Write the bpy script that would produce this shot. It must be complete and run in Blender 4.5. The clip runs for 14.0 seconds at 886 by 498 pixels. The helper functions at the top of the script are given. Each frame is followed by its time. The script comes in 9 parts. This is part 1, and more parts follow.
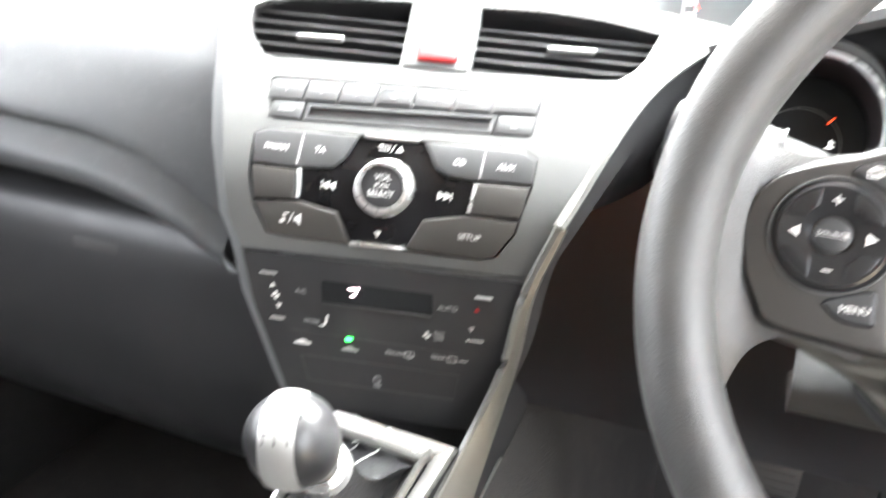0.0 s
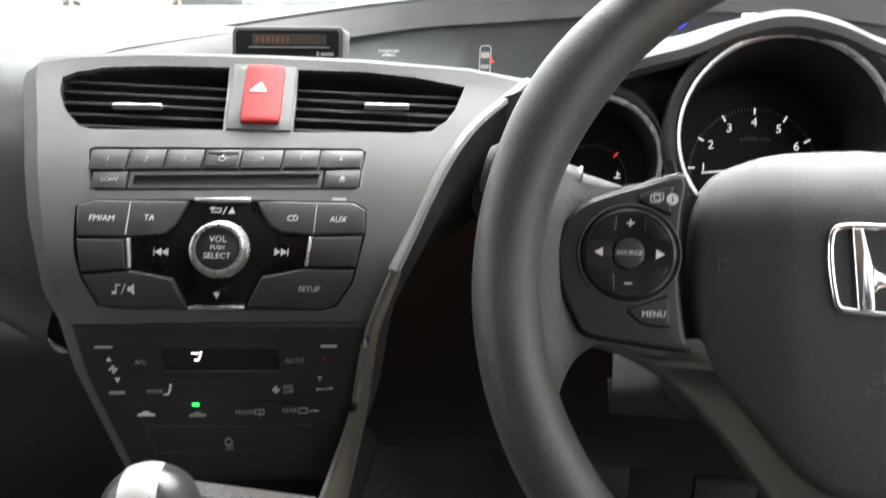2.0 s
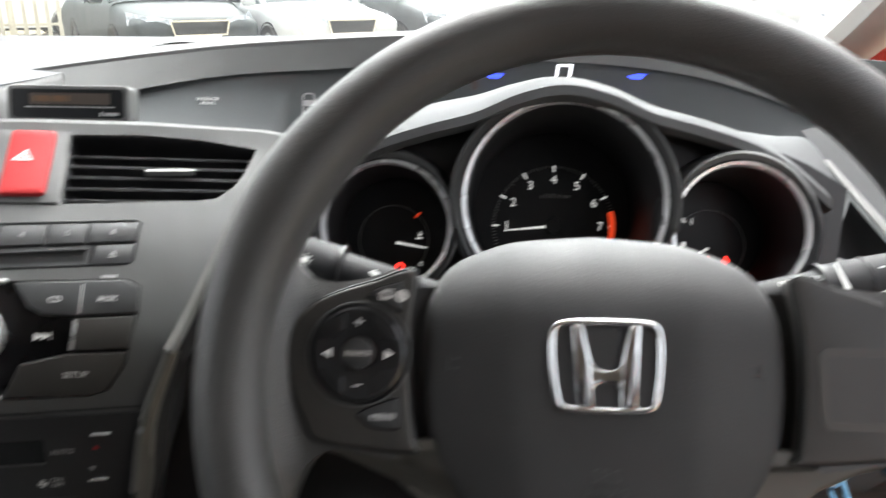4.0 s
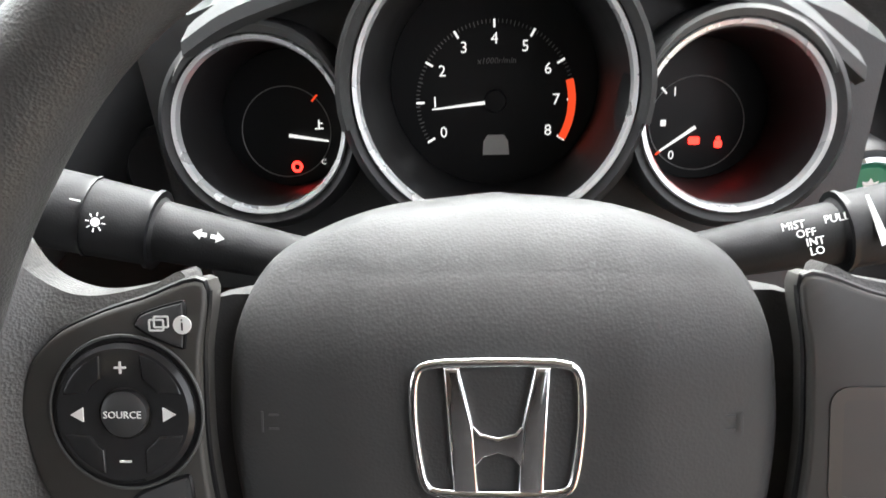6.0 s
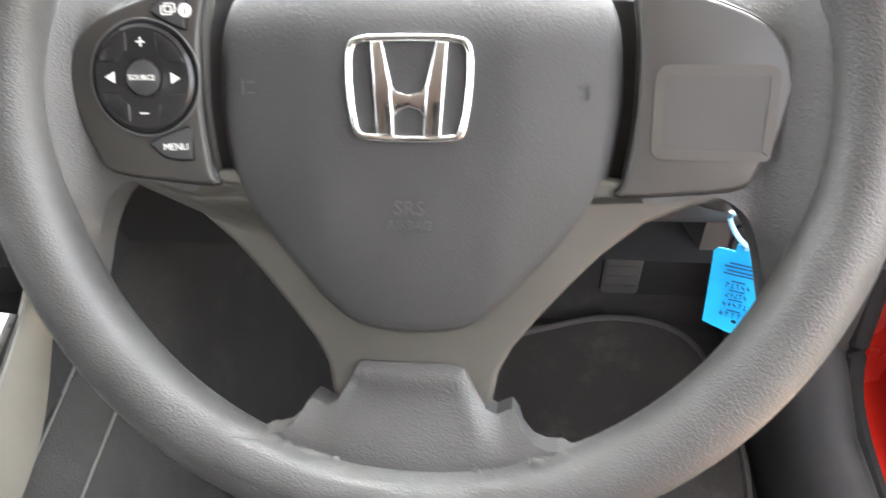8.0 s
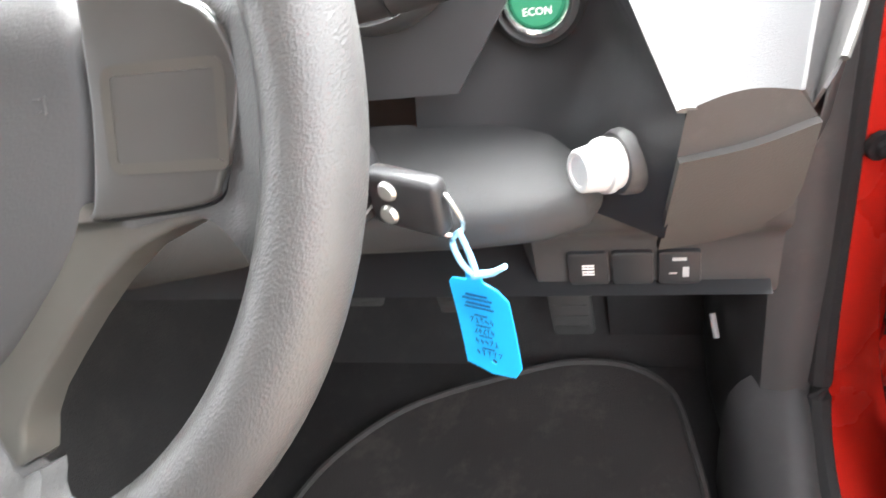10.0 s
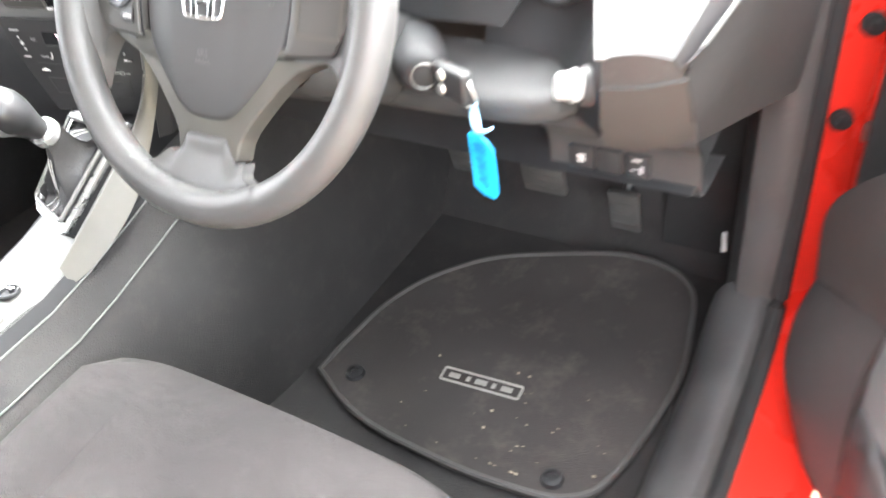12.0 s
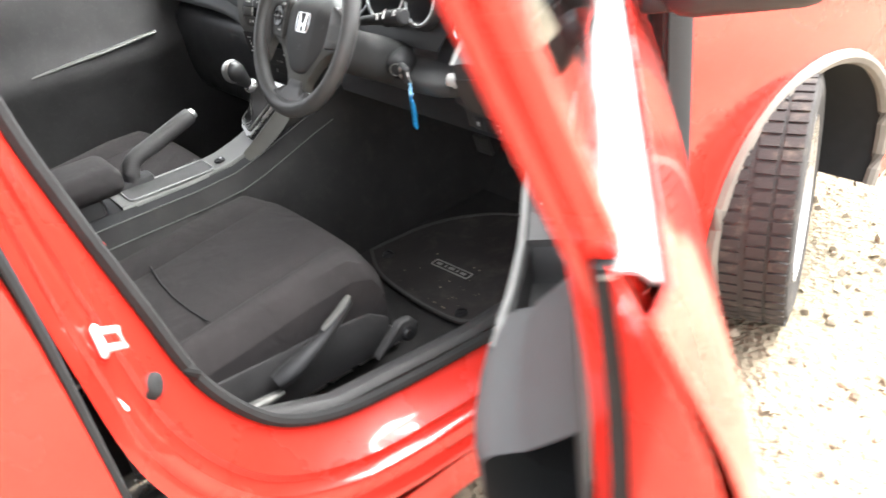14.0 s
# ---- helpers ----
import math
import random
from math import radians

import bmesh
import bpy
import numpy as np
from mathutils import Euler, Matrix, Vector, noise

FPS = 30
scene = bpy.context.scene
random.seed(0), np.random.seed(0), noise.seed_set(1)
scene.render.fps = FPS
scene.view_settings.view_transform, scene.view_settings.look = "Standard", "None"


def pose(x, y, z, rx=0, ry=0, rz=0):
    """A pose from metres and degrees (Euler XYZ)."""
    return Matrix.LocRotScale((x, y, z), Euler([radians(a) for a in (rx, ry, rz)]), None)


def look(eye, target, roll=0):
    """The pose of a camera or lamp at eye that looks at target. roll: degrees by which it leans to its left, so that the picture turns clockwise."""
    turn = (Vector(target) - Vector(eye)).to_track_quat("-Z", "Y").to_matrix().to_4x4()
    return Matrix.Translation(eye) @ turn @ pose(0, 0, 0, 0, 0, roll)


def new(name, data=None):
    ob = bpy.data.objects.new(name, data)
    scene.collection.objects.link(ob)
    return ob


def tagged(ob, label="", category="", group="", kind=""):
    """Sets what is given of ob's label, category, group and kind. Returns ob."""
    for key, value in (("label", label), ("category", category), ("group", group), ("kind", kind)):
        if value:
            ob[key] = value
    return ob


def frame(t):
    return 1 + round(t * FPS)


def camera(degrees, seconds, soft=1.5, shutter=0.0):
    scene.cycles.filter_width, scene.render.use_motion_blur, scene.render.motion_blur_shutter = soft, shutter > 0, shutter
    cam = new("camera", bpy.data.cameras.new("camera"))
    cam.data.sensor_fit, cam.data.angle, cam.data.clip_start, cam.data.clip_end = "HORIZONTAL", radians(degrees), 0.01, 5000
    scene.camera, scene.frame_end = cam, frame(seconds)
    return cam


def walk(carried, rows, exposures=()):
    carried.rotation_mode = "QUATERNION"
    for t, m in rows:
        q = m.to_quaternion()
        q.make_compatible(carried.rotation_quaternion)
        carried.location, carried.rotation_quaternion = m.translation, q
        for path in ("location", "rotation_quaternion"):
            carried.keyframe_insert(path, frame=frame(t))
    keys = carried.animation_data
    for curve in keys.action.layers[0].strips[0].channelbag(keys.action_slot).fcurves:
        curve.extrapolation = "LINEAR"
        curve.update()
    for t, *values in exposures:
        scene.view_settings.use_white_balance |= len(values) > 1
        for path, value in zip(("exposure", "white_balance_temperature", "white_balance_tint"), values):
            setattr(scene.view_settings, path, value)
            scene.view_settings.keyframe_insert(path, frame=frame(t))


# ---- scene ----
from mathutils.geometry import delaunay_2d_cdt
cam = camera(59.9, 14.0, shutter=0.5)
PATH = [
    (0, (-0.123, -0.299, 0.99), (-0.902, 1.368, 0.205), -0.3),
    (0.5, (-0.116, -0.291, 1.006), (-0.715, 1.515, 0.392), 0.3),
    (1, (-0.119, -0.307, 1.006), (-0.593, 1.565, 0.484), -0.3),
    (1.5, (-0.11, -0.312, 1.003), (-0.489, 1.575, 0.461), -0.1),
    (2, (-0.125, -0.325, 0.999), (-0.477, 1.525, 0.324), -1.0),
    (2.5, (-0.132, -0.342, 0.989), (-0.447, 1.499, 0.274), -0.9),
    (3, (-0.12, -0.343, 0.998), (-0.396, 1.529, 0.351), -0.9),
    (3.5, (-0.109, -0.338, 1.007), (-0.362, 1.542, 0.374), -0.9),
    (4, (-0.05, -0.29, 1.029), (-0.16, 1.6, 0.386), -0.1),
    (4.2, (-0.023, -0.275, 1.037), (-0.119, 1.611, 0.378), -0.4),
    (6.3, (0.003, -0.14, 1.033), (-0.155, 1.488, -0.118), -4.7),
    (6.5, (0.006, -0.154, 1.027), (-0.167, 1.455, -0.148), -5.6),
    (7, (0.023, -0.21, 1.023), (-0.175, 1.331, -0.235), -4.3),
    (7.5, (0.034, -0.24, 1.02), (-0.18, 1.303, -0.235), -3.4),
    (8, (0.048, -0.252, 1.012), (-0.182, 1.283, -0.25), -3.2),
    (8.5, (0.104, -0.249, 0.988), (-0.195, 1.371, -0.146), -4.9),
    (9, (0.17, -0.207, 0.969), (-0.075, 1.462, -0.105), -8.0),
    (9.2, (0.202, -0.189, 0.956), (-0.09, 1.481, -0.105), -9.6),
    (11.3, (0.327, -0.23, 0.97), (-0.51, 1.043, -0.326), -10.4),
    (11.5, (0.364, -0.276, 0.992), (-0.515, 0.978, -0.295), -10.8),
    (12, (0.478, -0.4, 1.073), (-0.444, 0.867, -0.17), -9.4),
    (12.1, (0.529, -0.409, 1.104), (-0.421, 0.851, -0.125), -8.6),
    (12.5, (0.666, -0.508, 1.145), (-0.301, 0.822, 0.005), -7.1),
    (12.9, (0.776, -0.611, 1.189), (-0.231, 0.716, 0.082), -6.5),
    (13, (0.801, -0.632, 1.194), (-0.211, 0.692, 0.088), -6.3),
    (13.2, (0.859, -0.69, 1.205), (-0.175, 0.625, 0.108), -6.1),
    (13.5, (0.996, -0.743, 1.224), (-0.173, 0.476, 0.153), -7.7),
    (13.7, (1.137, -0.758, 1.23), (-0.15, 0.363, 0.188), -8.4),
    (13.8, (1.217, -0.745, 1.228), (-0.135, 0.296, 0.184), -9.6),
    (13.9, (1.289, -0.73, 1.222), (-0.099, 0.28, 0.196), -9.3),
    (14, (1.352, -0.703, 1.225), (-0.059, 0.282, 0.207), -9.1),
]
walk(cam, [(t, look(eye, target, roll)) for t, eye, target, roll in PATH], [(0, 5.1), (0.5, 3.0), (1.0, 1.8), (1.5, 1.9), (2.0, 2.9), (2.5, 4.1), (3.0, 3.7), (3.5, 2.6), (4.0, 2.6), (6.5, 3.4), (7.0, 3.7), (7.5, 4.45), (8.0, 4.6), (8.5, 4.85), (9.0, 4.25), (11.5, 5.65), (12.0, 5.35), (12.5, 4.9), (13.0, 4.05), (13.5, 3.3), (14.0, 3.15)])

# ---------------------------------------------------------------- light
world = bpy.data.worlds.new("overcast_sky")
scene.world = world
world.use_nodes = True
wn = world.node_tree
wn.nodes.clear()
w_out = wn.nodes.new("ShaderNodeOutputWorld")
w_bg = wn.nodes.new("ShaderNodeBackground")
w_sky = wn.nodes.new("ShaderNodeTexSky")
w_sky.sky_type = "NISHITA"
w_sky.sun_disc = False
w_sky.sun_elevation = radians(54)
w_sky.sun_rotation = radians(8)
w_sky.dust_density = 4.0
w_sky.air_density = 1.0
w_hsv = wn.nodes.new("ShaderNodeHueSaturation")
w_hsv.inputs["Saturation"].default_value = 0.18
wn.links.new(w_sky.outputs[0], w_hsv.inputs["Color"])
wn.links.new(w_hsv.outputs[0], w_bg.inputs[0])
w_bg.inputs[1].default_value = 0.15
wn.links.new(w_bg.outputs[0], w_out.inputs[0])

sun_data = bpy.data.lights.new("sun", "SUN")
sun_data.energy, sun_data.angle, sun_data.color = 1.4, radians(60), (0.97, 0.985, 1.0)
sun = new("sun", sun_data)
sun.matrix_world = look((0.9, 6.6, 9.8), (0, 0, 0.5))


# ---------------------------------------------------------------- materials
def mat(name, base, rough=0.5, metal=0.0, coat=0.0, grain=None, vary=None, emit=0.0, spec=0.36, wear=None, crease=None):
    """Procedural surface. grain: (scale, strength) of the fine relief. vary: (scale, amount) of slow tone changes.
    wear: (scale, colour, amount) of patchy dust."""
    m = bpy.data.materials.new(name)
    m.use_nodes = True
    nt = m.node_tree
    b = nt.nodes["Principled BSDF"]
    b.inputs["Base Color"].default_value = (*base, 1)
    b.inputs["Roughness"].default_value = rough
    b.inputs["Metallic"].default_value = metal
    b.inputs["Coat Weight"].default_value = coat
    b.inputs["Coat Roughness"].default_value = 0.05
    b.inputs["Specular IOR Level"].default_value = spec
    tc = nt.nodes.new("ShaderNodeTexCoord")
    last = None
    if vary:
        n = nt.nodes.new("ShaderNodeTexNoise")
        n.inputs["Scale"].default_value, n.inputs["Detail"].default_value = vary[0], 6
        nt.links.new(tc.outputs["Object"], n.inputs["Vector"])
        r = nt.nodes.new("ShaderNodeMapRange")
        r.inputs["From Min"].default_value, r.inputs["From Max"].default_value = 0.3, 0.7
        r.inputs["To Min"].default_value, r.inputs["To Max"].default_value = 1 - vary[1], 1 + vary[1]
        nt.links.new(n.outputs[0], r.inputs["Value"])
        mx = nt.nodes.new("ShaderNodeMix")
        mx.data_type, mx.blend_type = "RGBA", "MULTIPLY"
        mx.inputs["Factor"].default_value = 1
        mx.inputs["A"].default_value = (*base, 1)
        nt.links.new(r.outputs[0], mx.inputs["B"])
        last = mx.outputs["Result"]
        rr = nt.nodes.new("ShaderNodeMapRange")
        rr.inputs["From Min"].default_value, rr.inputs["From Max"].default_value = 0.3, 0.7
        rr.inputs["To Min"].default_value, rr.inputs["To Max"].default_value = max(0.02, rough - 0.06), min(1, rough + 0.06)
        nt.links.new(n.outputs[0], rr.inputs["Value"])
        nt.links.new(rr.outputs[0], b.inputs["Roughness"])
    if wear:
        n2 = nt.nodes.new("ShaderNodeTexNoise")
        n2.inputs["Scale"].default_value, n2.inputs["Detail"].default_value = wear[0], 9
        n2.inputs["Roughness"].default_value = 0.7
        nt.links.new(tc.outputs["Object"], n2.inputs["Vector"])
        r2 = nt.nodes.new("ShaderNodeMapRange")
        r2.inputs["From Min"].default_value, r2.inputs["From Max"].default_value = 0.52, 0.75
        r2.inputs["To Min"].default_value, r2.inputs["To Max"].default_value = 0, wear[2]
        nt.links.new(n2.outputs[0], r2.inputs["Value"])
        m2 = nt.nodes.new("ShaderNodeMix")
        m2.data_type = "RGBA"
        if last:
            nt.links.new(last, m2.inputs["A"])
        else:
            m2.inputs["A"].default_value = (*base, 1)
        m2.inputs["B"].default_value = (*wear[1], 1)
        nt.links.new(r2.outputs[0], m2.inputs["Factor"])
        last = m2.outputs["Result"]
    if last:
        nt.links.new(last, b.inputs["Base Color"])
    if grain:
        v = nt.nodes.new("ShaderNodeTexVoronoi")
        v.inputs["Scale"].default_value = grain[0]
        g = nt.nodes.new("ShaderNodeTexNoise")
        g.inputs["Scale"].default_value, g.inputs["Detail"].default_value = grain[0] * 0.7, 4
        nt.links.new(tc.outputs["Object"], v.inputs["Vector"])
        nt.links.new(tc.outputs["Object"], g.inputs["Vector"])
        ad = nt.nodes.new("ShaderNodeMath")
        nt.links.new(v.outputs["Distance"], ad.inputs[0])
        nt.links.new(g.outputs[0], ad.inputs[1])
        bp = nt.nodes.new("ShaderNodeBump")
        bp.inputs["Strength"].default_value, bp.inputs["Distance"].default_value = grain[1], 0.4 / grain[0]
        nt.links.new(ad.outputs[0], bp.inputs["Height"])
        nt.links.new(bp.outputs[0], b.inputs["Normal"])
        if crease:
            c = nt.nodes.new("ShaderNodeTexNoise")
            c.inputs["Scale"].default_value, c.inputs["Detail"].default_value = crease[0], 3
            c.inputs["Distortion"].default_value = 0.6
            nt.links.new(tc.outputs["Object"], c.inputs["Vector"])
            cb = nt.nodes.new("ShaderNodeBump")
            cb.inputs["Strength"].default_value, cb.inputs["Distance"].default_value = crease[1], 0.15 / crease[0]
            nt.links.new(c.outputs[0], cb.inputs["Height"])
            nt.links.new(cb.outputs[0], bp.inputs["Normal"])
    if emit:
        b.inputs["Emission Color"].default_value = (*base, 1)
        b.inputs["Emission Strength"].default_value = emit
    return m


def glass(name, tint=(1, 1, 1), rough=0.0):
    m = bpy.data.materials.new(name)
    m.use_nodes = True
    b = m.node_tree.nodes["Principled BSDF"]
    b.inputs["Base Color"].default_value = (*tint, 1)
    b.inputs["Roughness"].default_value = rough
    b.inputs["Transmission Weight"].default_value = 1
    b.inputs["IOR"].default_value = 1.45
    return m


def glass_sheet(name, tint=(1, 1, 1)):
    """A flat pane: clear, with a faint mirror gloss."""
    m = bpy.data.materials.new(name)
    m.use_nodes = True
    nt = m.node_tree
    nt.nodes.clear()
    o = nt.nodes.new("ShaderNodeOutputMaterial")
    t = nt.nodes.new("ShaderNodeBsdfTransparent")
    t.inputs[0].default_value = (*tint, 1)
    g = nt.nodes.new("ShaderNodeBsdfGlossy")
    g.inputs["Roughness"].default_value = 0.02
    x = nt.nodes.new("ShaderNodeMixShader")
    lw = nt.nodes.new("ShaderNodeLayerWeight")
    lw.inputs["Blend"].default_value = 0.5
    pw = nt.nodes.new("ShaderNodeMath")
    pw.operation = "POWER"
    pw.inputs[1].default_value = 5.0
    ma = nt.nodes.new("ShaderNodeMath")
    ma.operation = "MULTIPLY_ADD"
    ma.inputs[1].default_value, ma.inputs[2].default_value = 0.9, 0.04
    nt.links.new(lw.outputs["Facing"], pw.inputs[0])
    nt.links.new(pw.outputs[0], ma.inputs[0])
    nt.links.new(ma.outputs[0], x.inputs[0])
    nt.links.new(t.outputs[0], x.inputs[1])
    nt.links.new(g.outputs[0], x.inputs[2])
    nt.links.new(x.outputs[0], o.inputs[0])
    return m


DASH = mat("grained_grey_dash_plastic", (0.090, 0.091, 0.090), 0.58, spec=0.26, grain=(1500, 0.22), vary=(14, 0.10))
DASH_TOP = mat("soft_grey_dash_pad", (0.078, 0.080, 0.082), 0.6, spec=0.2, grain=(1300, 0.25), vary=(9, 0.10), wear=(60, (0.2, 0.2, 0.19), 0.12))
HOODGREY = mat("smooth_grey_hood", (0.082, 0.084, 0.086), 0.72, spec=0.14, grain=(1300, 0.15), vary=(9, 0.08))
BEZEL = mat("bright_dial_rim", (0.72, 0.73, 0.74), 0.28, metal=0.55, vary=(40, 0.05))
STRIP = mat("silver_painted_strip", (0.16, 0.16, 0.155), 0.5, metal=0.3, vary=(40, 0.06))
BLACK = mat("black_plastic", (0.026, 0.026, 0.027), 0.42, grain=(1100, 0.15), vary=(20, 0.12))
DARK = mat("dark_trim_plastic", (0.041, 0.040, 0.040), 0.52, grain=(1300, 0.22), vary=(12, 0.15), wear=(70, (0.12, 0.11, 0.10), 0.15))
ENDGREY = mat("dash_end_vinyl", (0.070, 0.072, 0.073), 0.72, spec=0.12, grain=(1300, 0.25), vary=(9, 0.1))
SHROUD = mat("column_shroud_plastic", (0.038, 0.038, 0.038), 0.66, spec=0.18, grain=(1300, 0.25), vary=(12, 0.12))
KNOBWHITE = mat("pale_knob_plastic", (0.42, 0.42, 0.41), 0.5, vary=(60, 0.05))
GLOSS = mat("piano_black_plastic", (0.01, 0.01, 0.011), 0.16, vary=(40, 0.1))
BUTTON = mat("button_grey_plastic", (0.052, 0.053, 0.054), 0.38, vary=(60, 0.08))
LEATHER = mat("wheel_rim_leatherette", (0.060, 0.059, 0.058), 0.40, spec=0.46, grain=(1100, 0.42), vary=(18, 0.14), wear=(45, (0.13, 0.12, 0.11), 0.10))
PAD = mat("airbag_cover_plastic", (0.050, 0.050, 0.050), 0.55, spec=0.22, grain=(1000, 0.16), vary=(16, 0.10))
PANEL = mat("wheel_panel_plastic", (0.047, 0.045, 0.042), 0.4, vary=(30, 0.08), grain=(2500, 0.06))
SATIN = mat("satin_grey_trim", (0.13, 0.13, 0.122), 0.36, metal=0.35, vary=(25, 0.06))
OLIVE = mat("warm_grey_spoke_trim", (0.090, 0.086, 0.076), 0.36, metal=0.2, vary=(25, 0.08))
SILVER = mat("silver_paint_trim", (0.55, 0.55, 0.54), 0.28, metal=0.75, vary=(30, 0.05))
BADGE = mat("badge_chrome", (0.90, 0.91, 0.92), 0.07, metal=1.0, vary=(80, 0.03))
PLATE = mat("silver_knob_paint", (0.33, 0.33, 0.32), 0.36, metal=0.5, vary=(40, 0.06))
KNOBBLACK = mat("smooth_black_knob", (0.022, 0.022, 0.023), 0.33, vary=(30, 0.1))
CHROME = mat("chrome", (0.86, 0.87, 0.88), 0.06, metal=1.0, vary=(60, 0.03))
WHITE = mat("white_print", (0.78, 0.78, 0.76), 0.5)
GREYPRINT = mat("grey_print", (0.35, 0.35, 0.35), 0.5)
EMBOSS = mat("moulded_lettering", (0.068, 0.068, 0.068), 0.5)
INSERT = mat("brownish_blank_plastic", (0.056, 0.052, 0.045), 0.36, vary=(25, 0.08))
RINGBLACK = mat("glossy_button_ring", (0.022, 0.022, 0.023), 0.18, vary=(30, 0.1))
PEDALRUBBER = mat("worn_pedal_rubber", (0.055, 0.054, 0.052), 0.7, grain=(500, 0.3), vary=(30, 0.2))
HAZARD = mat("red_button_plastic", (0.36, 0.026, 0.028), 0.5, vary=(50, 0.05), spec=0.15)
REDPAINT = mat("red_car_paint", (0.62, 0.026, 0.016), 0.28, coat=1.0, vary=(5, 0.05), wear=(25, (0.42, 0.05, 0.03), 0.15))
RUBBER = mat("black_rubber", (0.02, 0.02, 0.02), 0.90, grain=(300, 0.25), vary=(30, 0.2))
TYRE = mat("dusty_tyre_rubber", (0.045, 0.042, 0.04), 0.85, grain=(220, 0.4), vary=(14, 0.2), wear=(20, (0.3, 0.26, 0.2), 0.35))
FABRIC = mat("charcoal_seat_cloth", (0.027, 0.0240, 0.0240), 0.92, grain=(900, 0.7), vary=(8, 0.18), spec=0.25, wear=(35, (0.055, 0.050, 0.050), 0.25), crease=(9, 0.6))
FABRIC2 = mat("seat_bolster_cloth", (0.028, 0.0248, 0.0252), 0.9, grain=(700, 0.6), vary=(10, 0.15), spec=0.3, crease=(11, 0.5))
CARPET = mat("black_floor_carpet", (0.038, 0.0365, 0.036), 0.96, grain=(650, 1.0), vary=(7, 0.2), spec=0.15, wear=(28, (0.14, 0.12, 0.10), 0.10))
MATCARPET = mat("charcoal_mat_carpet", (0.050, 0.046, 0.044), 0.97, grain=(600, 1.0), vary=(5, 0.2), spec=0.12, wear=(16, (0.20, 0.175, 0.15), 0.24))
GAITER = mat("black_leather_gaiter", (0.034, 0.034, 0.035), 0.42, grain=(500, 0.35), vary=(30, 0.2))
STITCH = mat("pale_stitching", (0.6, 0.6, 0.58), 0.8)
BLUE = mat("cyan_paper_tag", (0.015, 0.42, 0.90), 0.5, vary=(60, 0.06))
BLUEDARK = mat("blue_ink", (0.012, 0.06, 0.20), 0.6)
CABLE = mat("blue_cable_tie", (0.30, 0.62, 0.90), 0.4)
STALKBLACK = mat("matt_stalk_plastic", (0.020, 0.020, 0.021), 0.62, spec=0.22, grain=(1300, 0.15), vary=(20, 0.1))
DIAL = mat("black_dial_face", (0.006, 0.006, 0.007), 0.45)
NEEDLE = mat("white_needle", (0.85, 0.85, 0.83), 0.5, emit=0.12)
REDMARK = mat("red_dial_mark", (0.85, 0.07, 0.02), 0.5, emit=0.12)
WARN = mat("red_warning_lamp", (1.0, 0.03, 0.02), 0.5, emit=0.6)
GREENLED = mat("green_indicator_lamp", (0.02, 1.0, 0.06), 0.5, emit=0.9)
AMBER = mat("amber_display", (0.040, 0.030, 0.024), 0.4, emit=0.06)
AMBERLIT = mat("amber_display_figures", (0.12, 0.06, 0.025), 0.4, emit=0.03)
BLUELIT = mat("blue_display_light", (0.03, 0.06, 1.0), 0.5, emit=0.4)
DIGIT = mat("white_display_digit", (0.9, 0.93, 1.0), 0.5, emit=0.4)
PINK = mat("pink_display_icon", (0.95, 0.70, 0.75), 0.5, emit=0.7)
ECO = mat("green_button", (0.02, 0.17, 0.09), 0.35, vary=(80, 0.1))
LIDGLASS = mat("smoked_display_panel", (0.014, 0.015, 0.016), 0.24)
PODFACE = mat("dark_upper_dash_face", (0.042, 0.047, 0.048), 0.42, grain=(900, 0.15), vary=(8, 0.1))
ARCHLIP = mat("dusty_arch_trim", (0.19, 0.17, 0.145), 0.85, grain=(300, 0.4), vary=(12, 0.15), wear=(20, (0.26, 0.23, 0.18), 0.5))
TAUPE = mat("taupe_knee_panel", (0.046, 0.043, 0.040), 0.66, grain=(900, 0.3), vary=(10, 0.1))
DOORGREY = mat("grey_door_vinyl", (0.108, 0.121, 0.122), 0.5, grain=(1200, 0.3), vary=(8, 0.08))
DOORCLOTH = mat("grey_door_cloth", (0.070, 0.072, 0.073), 0.9, grain=(900, 0.6), vary=(8, 0.1), spec=0.18)
SWITCHGREY = mat("satin_switch_panel", (0.058, 0.058, 0.057), 0.48, vary=(30, 0.05))
HEADLINER = mat("pale_headliner", (0.52, 0.51, 0.49), 0.95, vary=(10, 0.05), grain=(500, 0.3))
PILLARTRIM = mat("pale_grey_pillar_trim", (0.50, 0.50, 0.48), 0.6, vary=(10, 0.05), grain=(700, 0.2))
STEEL = mat("bright_steel", (0.62, 0.61, 0.58), 0.3, metal=0.9, vary=(30, 0.1))
BADGEPALE = mat("pale_metal_badge", (0.36, 0.35, 0.32), 0.35, metal=0.2, vary=(60, 0.1))
BINDING = mat("grey_mat_binding", (0.068, 0.065, 0.062), 0.8, grain=(900, 0.4), vary=(30, 0.1))
ZINC = mat("bright_white_finish", (0.8, 0.8, 0.78), 0.4, vary=(40, 0.1))
ALLOY = mat("alloy_wheel_silver", (0.55, 0.55, 0.55), 0.3, metal=0.8, vary=(15, 0.1))
DUSTYGLASS = glass_sheet("side_window_glass", (0.95, 0.97, 0.96))
SCREEN = glass("tinted_windscreen", (0.93, 0.97, 0.95))
PARKEDGLASS = mat("bright_car_window", (0.12, 0.135, 0.135), 0.3, vary=(3, 0.35), spec=0.03)
CABIN_BLIND = mat("opaque_dark_blind", (0.06, 0.072, 0.076), 0.22, vary=(3, 0.2), spec=0.12)
